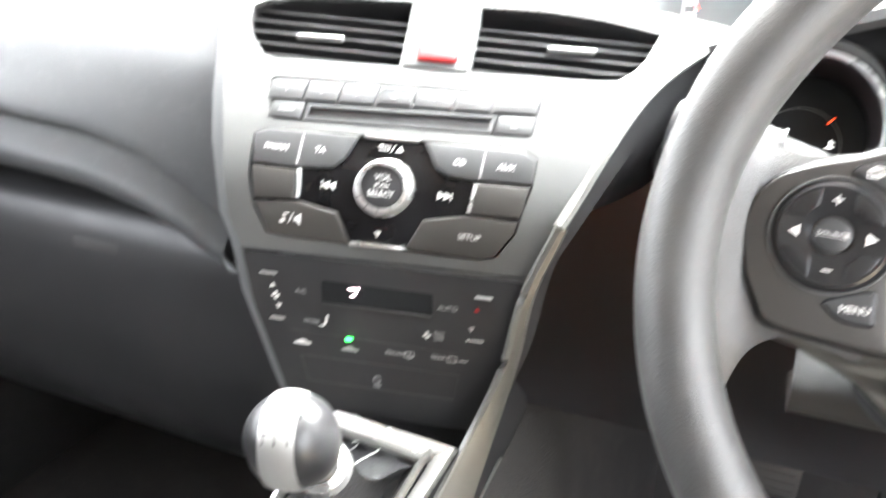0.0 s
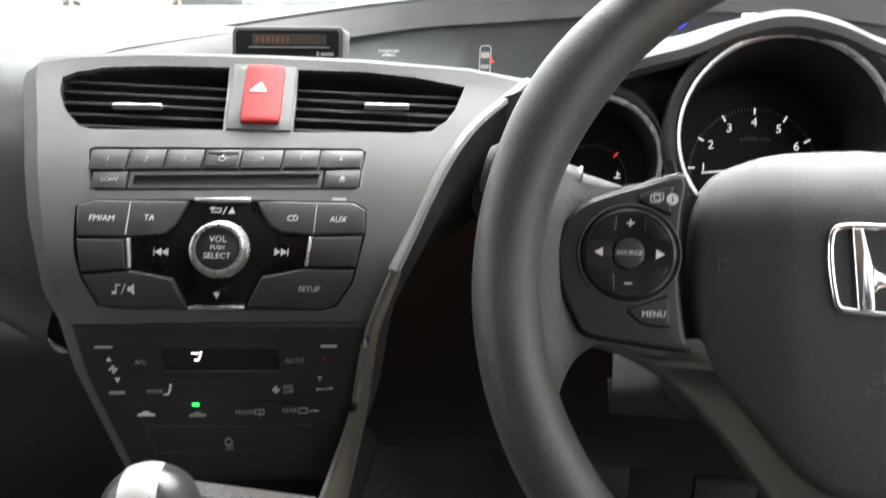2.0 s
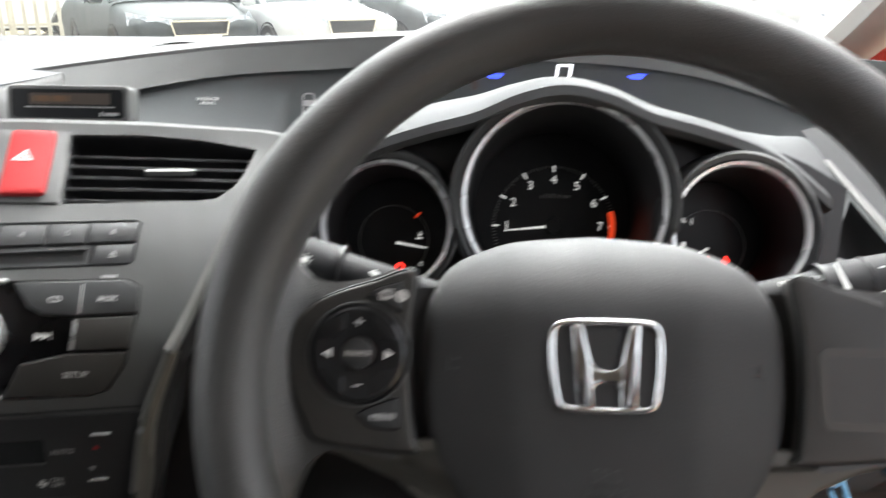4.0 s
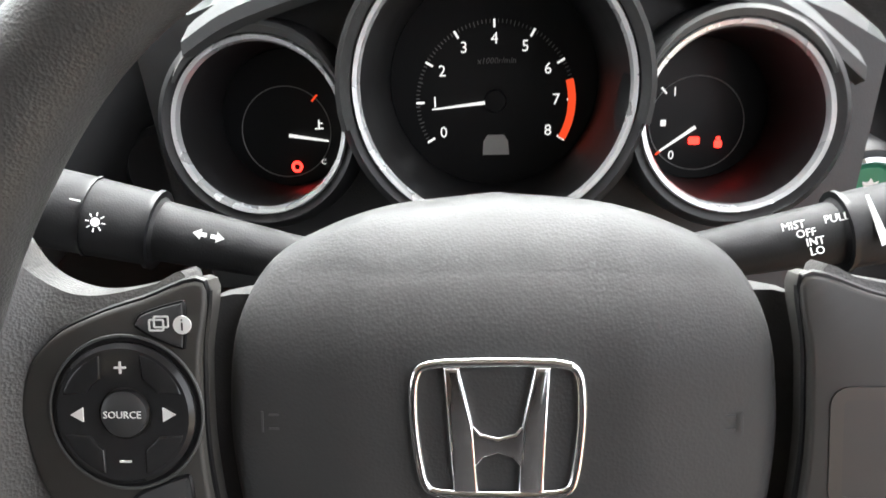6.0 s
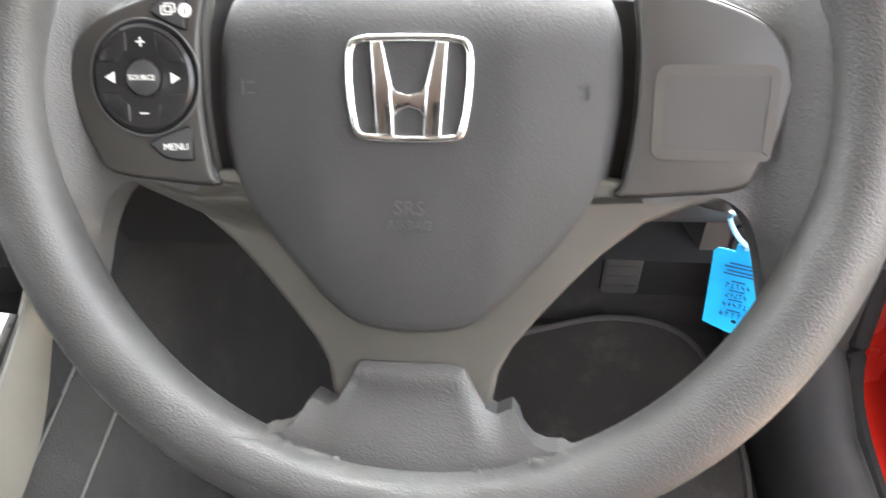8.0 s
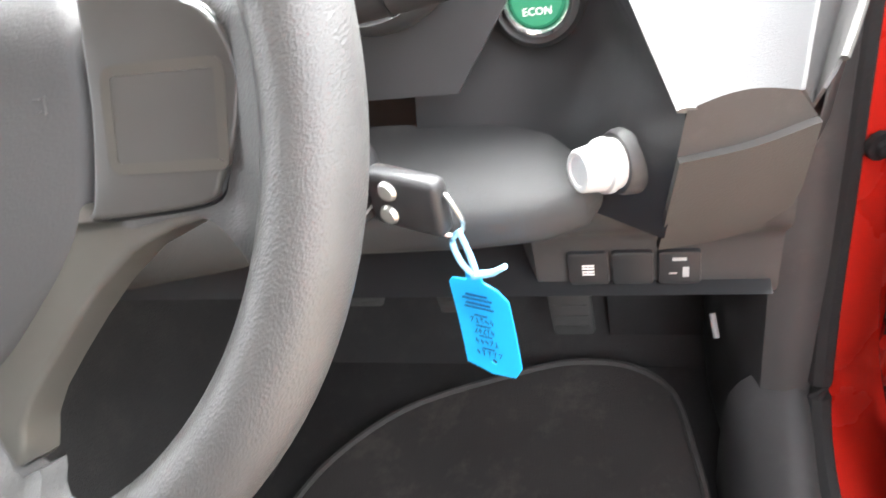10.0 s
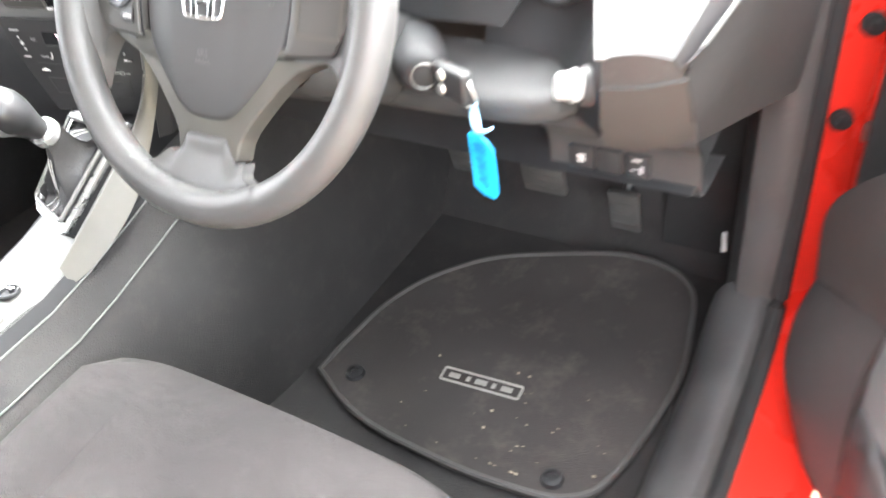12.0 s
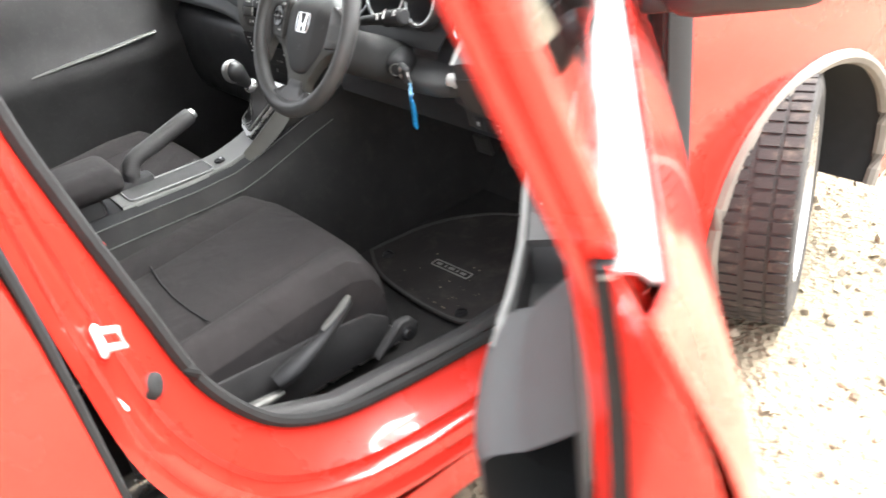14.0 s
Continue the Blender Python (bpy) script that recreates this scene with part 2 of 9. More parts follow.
FENCEPAINT = mat("weathered_cream_fence_steel", (0.62, 0.58, 0.48), 0.55, metal=0.1, vary=(6, 0.12), wear=(9, (0.45, 0.38, 0.28), 0.4))


# ---------------------------------------------------------------- mesh helpers
PLACE = {}


def thing(name, m, label, category, group="", kind=""):
    ob = new(name)
    ob.empty_display_size = 0.02
    ob.matrix_world = m
    PLACE[ob.name] = m.copy()
    return tagged(ob, label, category, group, kind)


def part(name, bm, material, parent=None, label="", smooth=True):
    """Links a bmesh in world coordinates as one mesh object under a thing or under a part."""
    if parent is not None:
        bm.transform(PLACE[parent.name].inverted())
    bmesh.ops.recalc_face_normals(bm, faces=bm.faces[:])
    me = bpy.data.meshes.new(name)
    bm.to_mesh(me)
    bm.free()
    me.materials.append(material)
    if smooth:
        me.shade_smooth()
        me.set_sharp_from_angle(angle=radians(38))
    ob = new(name, me)
    if parent is not None:
        ob.parent = parent
        PLACE[ob.name] = PLACE[parent.name]
    else:
        PLACE[ob.name] = Matrix.Identity(4)
    if label:
        ob["label"] = label
    return ob


def axes(o, x, y, z):
    """A frame from its origin and three unit axes."""
    m = Matrix.Identity(4)
    for k, a in enumerate((x, y, z)):
        a = Vector(a).normalized()
        for r in range(3):
            m[r][k] = a[r]
    for r in range(3):
        m[r][3] = o[r]
    return m


def box(sx, sy, sz, bev=0.0, m=None, seg=2):
    bm = bmesh.new()
    bmesh.ops.create_cube(bm, size=1, matrix=Matrix.Diagonal((sx, sy, sz, 1)))
    if bev:
        bmesh.ops.bevel(bm, geom=bm.edges[:], offset=bev, segments=seg, profile=0.5, affect="EDGES")
    if m is not None:
        bm.transform(m)
    return bm


def prism(poly, z0, z1, bev=0.0, m=None, seg=2):
    """An outline in x, y between two heights, with its top edge rounded."""
    bm = bmesh.new()
    lo = [bm.verts.new((x, y, z0)) for x, y in poly]
    hi = [bm.verts.new((x, y, z1)) for x, y in poly]
    n = len(poly)
    for i in range(n):
        bm.faces.new((lo[i], lo[(i + 1) % n], hi[(i + 1) % n], hi[i]))
    bm.faces.new(lo[::-1])
    top = bm.faces.new(hi)
    bmesh.ops.recalc_face_normals(bm, faces=bm.faces[:])
    if bev:
        bmesh.ops.bevel(bm, geom=list(top.edges), offset=bev, segments=seg, profile=0.5, affect="EDGES")
    bmesh.ops.triangulate(bm, faces=[f for f in bm.faces if len(f.verts) > 4])
    if m is not None:
        bm.transform(m)
    return bm


def lathe(profile, seg=32, m=None, close=False):
    """Turns (radius, height) pairs about z."""
    bm = bmesh.new()
    rings = []
    for r, z in profile:
        if r < 1e-6:
            rings.append([bm.verts.new((0, 0, z))])
        else:
            rings.append([bm.verts.new((r * math.cos(a), r * math.sin(a), z)) for a in (2 * math.pi * k / seg for k in range(seg))])
    pairs = list(zip(rings, rings[1:])) + ([(rings[-1], rings[0])] if close else [])
    for a, b in pairs:
        for k in range(seg):
            q = (k + 1) % seg
            if len(a) == 1 and len(b) == 1:
                continue
            if len(a) == 1:
                bm.faces.new((a[0], b[q], b[k]))
            elif len(b) == 1:
                bm.faces.new((a[k], a[q], b[0]))
            else:
                bm.faces.new((a[k], a[q], b[q], b[k]))
    if m is not None:
        bm.transform(m)
    return bm


def tube(points, radius, seg=10, closed=False, flat=1.0, up=None):
    """A rounded bar along points; radius may be a list. flat squashes it along its second axis."""
    pts = [Vector(p) for p in points]
    n = len(pts)
    rad = radius if isinstance(radius, (list, tuple)) else [radius] * n
    bm = bmesh.new()
    rings = []
    ref = Vector(up) if up else Vector((0, 0, 1))
    for i, p in enumerate(pts):
        a = pts[(i - 1) % n] if closed or i else p
        b = pts[(i + 1) % n] if closed or i < n - 1 else p
        t = (b - a).normalized()
        r = ref if abs(t.dot(ref)) < 0.95 else Vector((1, 0, 0))
        s = t.cross(r).normalized()
        w = s.cross(t)
        rings.append([bm.verts.new(p + rad[i] * (s * math.cos(g) + w * math.sin(g) * flat)) for g in (2 * math.pi * k / seg for k in range(seg))])
    for i in range(n if closed else n - 1):
        a, b = rings[i], rings[(i + 1) % n]
        for k in range(seg):
            q = (k + 1) % seg
            bm.faces.new((a[k], a[q], b[q], b[k]))
    if not closed:
        bm.faces.new(rings[0][::-1])
        bm.faces.new(rings[-1])
    return bm


def spline(points, n):
    """A smooth curve through points, n samples."""
    p = [Vector(q) for q in points]
    p = [p[0] * 2 - p[1]] + p + [p[-1] * 2 - p[-2]]
    out = []
    m = len(p) - 3
    for i in range(n):
        u = i / (n - 1) * m
        k = min(int(u), m - 1)
        t = u - k
        a, b, c, d = p[k : k + 4]
        out.append(0.5 * ((2 * b) + (c - a) * t + (2 * a - 5 * b + 4 * c - d) * t * t + (3 * b - a - 3 * c + d) * t ** 3))
    return out


def skin(rows, thick=0.0, closed=False):
    """A sheet over rows of points; with thickness it gets a back and edges."""
    bm = bmesh.new()
    grid = [[bm.verts.new(p) for p in row] for row in rows]
    for a, b in zip(grid, grid[1:]):
        m = len(a)
        for k in range(m if closed else m - 1):
            q = (k + 1) % m
            bm.faces.new((a[k], a[q], b[q], b[k]))
    if thick:
        bmesh.ops.recalc_face_normals(bm, faces=bm.faces[:])
        bm.normal_update()
        bmesh.ops.solidify(bm, geom=bm.faces[:], thickness=thick)
    return bm


def loft(curves, n, thick=0.0):
    """A sheet through smooth curves, each given by a few points."""
    return skin([spline(c, n) for c in curves], thick)


def merge(*bms):
    bm = bms[0]
    for other in bms[1:]:
        me = bpy.data.meshes.new("join")
        other.to_mesh(me)
        other.free()
        bm.from_mesh(me)
        bpy.data.meshes.remove(me)
    return bm


def writing(text, size, m=None, thick=0.00015, shear=0.0):
    """Flat letters centred on the origin, of that height."""
    cu = bpy.data.curves.new("letters", "FONT")
    cu.body, cu.size, cu.align_x, cu.align_y, cu.extrude, cu.shear = text, size * 1.38, "CENTER", "CENTER", thick, shear
    cu.resolution_u = 2
    ob = bpy.data.objects.new("letters", cu)
    me = bpy.data.meshes.new_from_object(ob)
    bm = bmesh.new()
    bm.from_mesh(me)
    bpy.data.objects.remove(ob)
    bpy.data.meshes.remove(me)
    bpy.data.curves.remove(cu)
    if m is not None:
        bm.transform(m)
    return bm


def mapped(bm, f):
    for v in bm.verts:
        v.co = f(*v.co)
    return bm


def arc(cx, cy, r, a0, a1, n):
    return [(cx + r * math.cos(radians(a0 + (a1 - a0) * k / n)), cy + r * math.sin(radians(a0 + (a1 - a0) * k / n))) for k in range(n + 1)]


def rounded(w, h, r, n=4, cx=0.0, cy=0.0):
    """The outline of a rounded rectangle."""
    out = []
    for sx, sy, a in ((1, 1, 0), (-1, 1, 90), (-1, -1, 180), (1, -1, 270)):
        out += arc(cx + sx * (w / 2 - r), cy + sy * (h / 2 - r), r, a, a + 90, n)
    return out


def dense(poly, step):
    """The outline with points added so that it can follow a curved face."""
    out = []
    for i, p in enumerate(poly):
        q = poly[(i + 1) % len(poly)]
        k = max(1, math.ceil(math.dist(p, q) / step))
        out += [(p[0] + (q[0] - p[0]) * j / k, p[1] + (q[1] - p[1]) * j / k) for j in range(k)]
    return out


def offset(poly, d):
    """The outline drawn in by d (anticlockwise outlines)."""
    n = len(poly)
    area = sum(poly[i][0] * poly[(i + 1) % n][1] - poly[(i + 1) % n][0] * poly[i][1] for i in range(n))
    s = 1 if area > 0 else -1
    out = []
    for i in range(n):
        a, b, c = Vector(poly[i - 1]), Vector(poly[i]), Vector(poly[(i + 1) % n])
        u, v = (b - a), (c - b)
        if u.length < 1e-9 or v.length < 1e-9:
            out.append(tuple(b))
            continue
        u.normalize(), v.normalize()
        nrm = Vector((-u.y, u.x)) + Vector((-v.y, v.x))
        nrm = nrm / max(nrm.dot(Vector((-u.y, u.x))), 0.5)
        out.append(tuple(b + nrm * d * s))
    return out


def frame_ring(poly, width, z0, z1, m=None):
    """A flat ring of that width inside an outline."""
    inner = offset(poly, width)
    bm = bmesh.new()
    n = len(poly)
    A, B, C, D = ([bm.verts.new((x, y, z)) for x, y in p] for p, z in ((poly, z0), (poly, z1), (inner, z1), (inner, z0)))
    for i in range(n):
        q = (i + 1) % n
        for p, r in ((A, B), (B, C), (C, D), (D, A)):
            bm.faces.new((p[i], p[q], r[q], r[i]))
    if m is not None:
        bm.transform(m)
    return bm


def pierced(outline, holes, step, f, thick=0.0):
    """A panel with openings: outline and holes in u, v, laid on a surface by f(u, v, depth); thickness goes to negative depth."""
    outline = dense(outline, step)
    holes = [dense(h, step) for h in holes]
    pts, edges = [], []
    for loop in (outline, *holes):
        k = len(pts)
        pts += [Vector(p) for p in loop]
        edges += [(k + i, k + (i + 1) % len(loop)) for i in range(len(loop))]

    def inside(p, loop):
        c = False
        for i in range(len(loop)):
            (x1, y1), (x2, y2) = loop[i], loop[i - 1]
            if (y1 > p[1]) != (y2 > p[1]) and p[0] < (x2 - x1) * (p[1] - y1) / (y2 - y1) + x1:
                c = not c
        return c

    xs, ys = [p[0] for p in outline], [p[1] for p in outline]
    nx, ny = int((max(xs) - min(xs)) / step), int((max(ys) - min(ys)) / step)
    for i in range(1, nx):
        for j in range(1, ny):
            p = (min(xs) + i * step, min(ys) + j * step)
            if inside(p, outline) and not any(inside(p, h) for h in holes):
                pts.append(Vector(p))
    verts, _, faces, *_ = delaunay_2d_cdt(pts, edges, [], 0, 1e-6)
    bm = bmesh.new()
    vs = [bm.verts.new(f(v.x, v.y, 0)) for v in verts]
    lo = [bm.verts.new(f(v.x, v.y, -thick)) for v in verts] if thick else None
    used = {}
    for face in faces:
        c = sum((verts[i] for i in face), Vector((0, 0))) / len(face)
        if not inside(c, outline) or any(inside(c, h) for h in holes):
            continue
        bm.faces.new([vs[i] for i in face])
        if thick:
            bm.faces.new([lo[i] for i in reversed(face)])
            for i in range(len(face)):
                e = (face[i], face[(i + 1) % len(face)])
                used[e] = used.get(e, 0) + 1
    if thick:
        for (i, j) in used:
            if (j, i) not in used:
                bm.faces.new((vs[j], vs[i], lo[i], lo[j]))
    for v in [v for v in bm.verts if not v.link_faces]:
        bm.verts.remove(v)
    return bm


# ---------------------------------------------------------------- frames of the car's parts (x across to the driver's door, y ahead)
WHEEL_TILT = radians(27.8)
FW = axes((0.001, 0.0097, 0.8612), (1, 0, 0), (0, math.sin(WHEEL_TILT), math.cos(WHEEL_TILT)), (0, -math.cos(WHEEL_TILT), math.sin(WHEEL_TILT)))

STACK_U = Vector((0.95, 0.305, -0.085)).normalized()
STACK_YZ = [(0.094, 0.66), (0.092, 0.74), (0.096, 0.79), (0.106, 0.835), (0.132, 0.875), (0.166, 0.905), (0.2, 0.93), (0.215, 0.945)]
STACK_S = [0.0]
for (y0, z0), (y1, z1) in zip(STACK_YZ, STACK_YZ[1:]):
    STACK_S.append(STACK_S[-1] + math.hypot(y1 - y0, z1 - z0))
STACK_ZERO = STACK_S[3]


def stack_base(s):
    s += STACK_ZERO
    k = max(0, min(len(STACK_S) - 2, sum(1 for v in STACK_S if v <= s) - 1))
    t = (s - STACK_S[k]) / (STACK_S[k + 1] - STACK_S[k])
    g = lambda i: Vector(STACK_YZ[max(0, min(len(STACK_YZ) - 1, i))])
    a, b, c, d = g(k - 1), g(k), g(k + 1), g(k + 2)
    if t < 0 or t > 1:
        p = b + (c - b) * t
    else:
        p = 0.5 * (2 * b + (c - a) * t + (2 * a - 5 * b + 4 * c - d) * t * t + (3 * b - a - 3 * c + d) * t ** 3)
    return Vector((-0.355, p.x, p.y))


def on_stack(u, s, off=0.0):
    """A point of the centre stack: u across, s up its face, off out of it."""
    p = stack_base(s)
    t = (stack_base(s + 0.004) - stack_base(s - 0.004)).normalized()
    n = STACK_U.cross(t).normalized()
    return p + STACK_U * u + n * off


HINGE = Vector((0.47, 0.46, 0))
DOOR_ANGLE = radians(41)
DOOR_A = Vector((math.sin(DOOR_ANGLE), -math.cos(DOOR_ANGLE), 0))
DOOR_B = Vector((-math.cos(DOOR_ANGLE), -math.sin(DOOR_ANGLE), 0))


def on_door(a, z, b):
    """A point of the open door: a from the hinge to its rear edge, z up, b inwards from its skin."""
    return HINGE + DOOR_A * a + DOOR_B * b + Vector((0, 0, z))


GAUGE_TILT = radians(20)
GV = Vector((0, math.sin(GAUGE_TILT), math.cos(GAUGE_TILT)))
GN = Vector((0, -math.cos(GAUGE_TILT), math.sin(GAUGE_TILT)))


# ---------------------------------------------------------------- ground and surroundings
GROUND_Z = -0.065


def ground_material():
    m = mat("sandy_gravel", (0.28, 0.235, 0.165), 0.95, vary=(1.2, 0.22), wear=(3, (0.19, 0.16, 0.12), 0.5), spec=0.2)
    nt = m.node_tree
    b = nt.nodes["Principled BSDF"]
    tc = nt.nodes.new("ShaderNodeTexCoord")
    v = nt.nodes.new("ShaderNodeTexVoronoi")
    v.inputs["Scale"].default_value = 45
    n = nt.nodes.new("ShaderNodeTexNoise")
    n.inputs["Scale"].default_value, n.inputs["Detail"].default_value = 90, 8
    nt.links.new(tc.outputs["Object"], v.inputs["Vector"])
    nt.links.new(tc.outputs["Object"], n.inputs["Vector"])
    ad = nt.nodes.new("ShaderNodeMath")
    nt.links.new(v.outputs["Distance"], ad.inputs[0])
    nt.links.new(n.outputs[0], ad.inputs[1])
    bp = nt.nodes.new("ShaderNodeBump")
    bp.inputs["Strength"].default_value, bp.inputs["Distance"].default_value = 0.8, 0.02
    nt.links.new(ad.outputs[0], bp.inputs["Height"])
    nt.links.new(bp.outputs[0], b.inputs["Normal"])
    return m


GRAVEL = ground_material()
STONE = mat("pale_gravel_stone", (0.35, 0.30, 0.225), 0.9, vary=(30, 0.35), grain=(120, 0.5), spec=0.25)
bm = bmesh.new()
bmesh.ops.create_grid(bm, x_segments=60, y_segments=60, size=400)
for v in bm.verts:
    v.co.z = GROUND_Z
ground = part("ground", bm, GRAVEL, None, smooth=False)
tagged(ground, "sandy gravel yard with scattered small stones", "ground", kind="structure")

rng = random.Random(7)
bm = bmesh.new()
for k in range(2600):
    x, y = rng.uniform(0.25, 2.3), rng.uniform(-0.6, 3.0)
    r = rng.choice((0.006, 0.008, 0.01, 0.013, 0.018)) * rng.uniform(0.7, 1.2)
    m = Matrix.Translation((x, y, GROUND_Z + r * 0.3)) @ Euler((rng.uniform(0, 6), rng.uniform(0, 6), rng.uniform(0, 6))).to_matrix().to_4x4() @ Matrix.Diagonal((r, r * rng.uniform(0.6, 1), r * rng.uniform(0.5, 0.8), 1))
    bmesh.ops.create_icosphere(bm, subdivisions=1, radius=1, matrix=m) if k < 500 else bmesh.ops.create_cone(bm, cap_ends=True, segments=5, radius1=1, radius2=0.5, depth=1.2, matrix=m)
stones = part("gravel_stones", bm, STONE, None, smooth=False)
tagged(stones, "loose pale gravel stones lying on the yard", "gravel", kind="stuff")


# palisade fence behind the parked cars
def fence_run(p0, p1, pitch, height, name_label):
    d = Vector(p1) - Vector(p0)
    ln = d.length
    d.normalize()
    side = Vector((-d.y, d.x, 0))
    th = thing("palisade_fence", Matrix.Translation(Vector(p0)), name_label, "fence")
    base = axes(Vector(p0), d, side, (0, 0, 1))
    for z in (0.45, height - 0.45):
        part("rail", box(ln, 0.04, 0.05, 0.006, base @ Matrix.Translation((ln / 2, 0.045, z))), FENCEPAINT, th, smooth=False)
    pale = None
    n = int(ln / pitch)
    outline = [(-0.036, 0), (0.036, 0), (0.036, height - 0.06), (0, height), (-0.036, height - 0.06)]
    for k in range(n):
        if pale is None:
            lo = prism(outline, 0, 0.006)
            lo = merge(lo, prism([(-0.036, 0), (-0.026, 0), (-0.026, height - 0.07), (-0.036, height - 0.07)], 0.006, 0.02), prism([(0.026, 0), (0.036, 0), (0.036, height - 0.07), (0.026, height - 0.07)], 0.006, 0.02))
            lo.transform(Matrix.Rotation(radians(90), 4, "X"))
            lo.transform(axes((0, 0, 0), d, side, (0, 0, 1)))
            me = bpy.data.meshes.new("pale")
            lo.to_mesh(me)
            lo.free()
            me.materials.append(FENCEPAINT)
            pale = me
        ob = new("pale", pale)
        ob.parent = th
        ob.location = d * (k + 0.5) * pitch + Vector((0, 0, 0.05))
        ob.rotation_euler = (rng.uniform(-0.01, 0.01), rng.uniform(-0.008, 0.008), 0)
    for k in range(int(ln / 2.75) + 1):
        part("post", box(0.07, 0.07, height, 0.005, base @ Matrix.Translation((min(ln - 0.04, k * 2.75 + 0.04), 0.09, height / 2))), FENCEPAINT, th, smooth=False)


fence_run((-19, 9.5, GROUND_Z), (-2.5, 17.4, GROUND_Z), 0.2, 2.4, "weathered cream steel palisade fence with pointed pales")
fence_run((-2.3, 17.5, GROUND_Z), (15, 19.5, GROUND_Z), 0.2, 2.4, "weathered cream steel palisade fence along the yard's far side")


# parked cars
def parked_car(front, heading, paint, label, kind="saloon", roof=1.47, length=4.6, width=1.78, light=True):
    """A car with its nose at front, facing heading (degrees; 0 is straight at -y, positive turns to +x)."""
    h = radians(heading)
    fwd = Vector((math.sin(h), -math.cos(h), 0))
    rt = Vector((-math.cos(h), -math.sin(h), 0))
    base = axes(Vector(front), fwd, -rt, (0, 0, 1))
    th = thing("parked_car", base, label, "car", "parked cars in the yard")
    hw = width / 2
    L = length
    tail = 0.55 if kind == "saloon" else 0.12
    belt = roof * 0.63
    # side profile: lower body from nose to tail, then the cabin
    nose = [(0, 0.38), (0.03, 0.55), (-0.02, 0.68), (-0.2, 0.76), (-0.95, belt - 0.02), (-1.2, belt + 0.02)]
    rear = [(-L + tail + 0.25, belt + 0.05), (-L + 0.12, belt + 0.02 if kind == "saloon" else belt), (-L, 0.72), (-L + 0.02, 0.42)]
    prof = nose + rear
    rows = []
    for x, z in prof:
        wtop = hw * (0.70 if x > -0.02 else 0.86 if x > -0.3 else 0.92)
        if x < -L + 0.2:
            wtop = hw * 0.85
        wmid = hw * (0.86 if x > -0.05 else 0.96 if x > -0.3 else 1.0)
        if x < -L + 0.1:
            wmid = hw * 0.93
        row = [(x, -wmid * 0.97, 0.22), (x, -wmid, 0.45), (x, -wmid, z * 0.78), (x, -wtop, z - 0.03), (x, -wtop * 0.6, z + 0.012), (x, 0, z + 0.02)]
        row += [(px, -py, pz) for px, py, pz in row[-2::-1]]
        rows.append(spline(row, 36))
    rows = [[base @ p for p in col] for col in zip(*[spline(col, 26) for col in zip(*rows)])]
    body = skin(rows)
    part("body", body, paint, th)
    # cabin
    x0, x1, x2, x3 = -1.05, -1.85, -L + tail + 0.75, -L + tail + 0.1
    if kind != "saloon":
        x2, x3 = -L + 0.45, -L + 0.12
    zb = belt - 0.02
    top = [(x1, roof - 0.05), ((x1 + x2) / 2, roof), (x2, roof - 0.04)]
    rows = []
    for x, z in top:
        row = [(x, -hw * 0.72, z - 0.05), (x, -hw * 0.5, z), (x, 0, z + 0.015), (x, hw * 0.5, z), (x, hw * 0.72, z - 0.05)]
        rows.append(spline(row, 14))
    rows = [[base @ p for p in col] for col in zip(*[spline(col, 12) for col in zip(*rows)])]
    part("roof", skin(rows, 0.02), paint, th)
    for sy in (-1, 1):
        for a, b in (((x0 - 0.14, hw * 0.88, zb), (x1 - 0.02, hw * 0.72, roof - 0.07)), (((x1 + x2) / 2, hw * 0.95, zb), ((x1 + x2) / 2 - 0.05, hw * 0.73, roof - 0.06)), ((x3, hw * 0.9, zb), (x2, hw * 0.72, roof - 0.08))):
            part("pillar", tube([base @ Vector((p[0], sy * p[1], p[2])) for p in (a, ((a[0] + b[0]) / 2 - 0.03, (a[1] + b[1]) / 2 + 0.04, (a[2] + b[2]) / 2 + 0.03), b)], 0.042, 8), paint, th)
    def quad(name, pts):
        part(name, skin([[base @ Vector(p) for p in pts[:2]], [base @ Vector(p) for p in pts[2:]]], 0.004), PARKEDGLASS, th, smooth=False)
    xc, zm = (x0 + x1) / 2, (zb + roof) / 2
    bow = [[(x0 - 0.14, -hw * 0.86, zb), (x0 + 0.06, 0, zb + 0.02), (x0 - 0.14, hw * 0.86, zb)], [(xc - 0.04, -hw * 0.80, zm), (xc + 0.10, 0, zm + 0.02), (xc - 0.04, hw * 0.80, zm)], [(x1 - 0.05, -hw * 0.69, roof - 0.07), (x1 + 0.05, 0, roof - 0.03), (x1 - 0.05, hw * 0.69, roof - 0.07)]]
    part("windscreen", skin([[base @ p for p in spline(r, 12)] for r in bow], 0.004), PARKEDGLASS, th)
    part("wiper", tube([base @ Vector(p) for p in ((x0 - 0.02, -hw * 0.5, zb + 0.03), (x0 - 0.06, hw * 0.1, zb + 0.06))], 0.012, 6), BLACK, th)
    quad("rear_window", [(x3, -hw * 0.84, zb), (x3, hw * 0.84, zb), (x2, -hw * 0.7, roof - 0.06), (x2, hw * 0.7, roof - 0.06)])
    xm = (x1 + x2) / 2
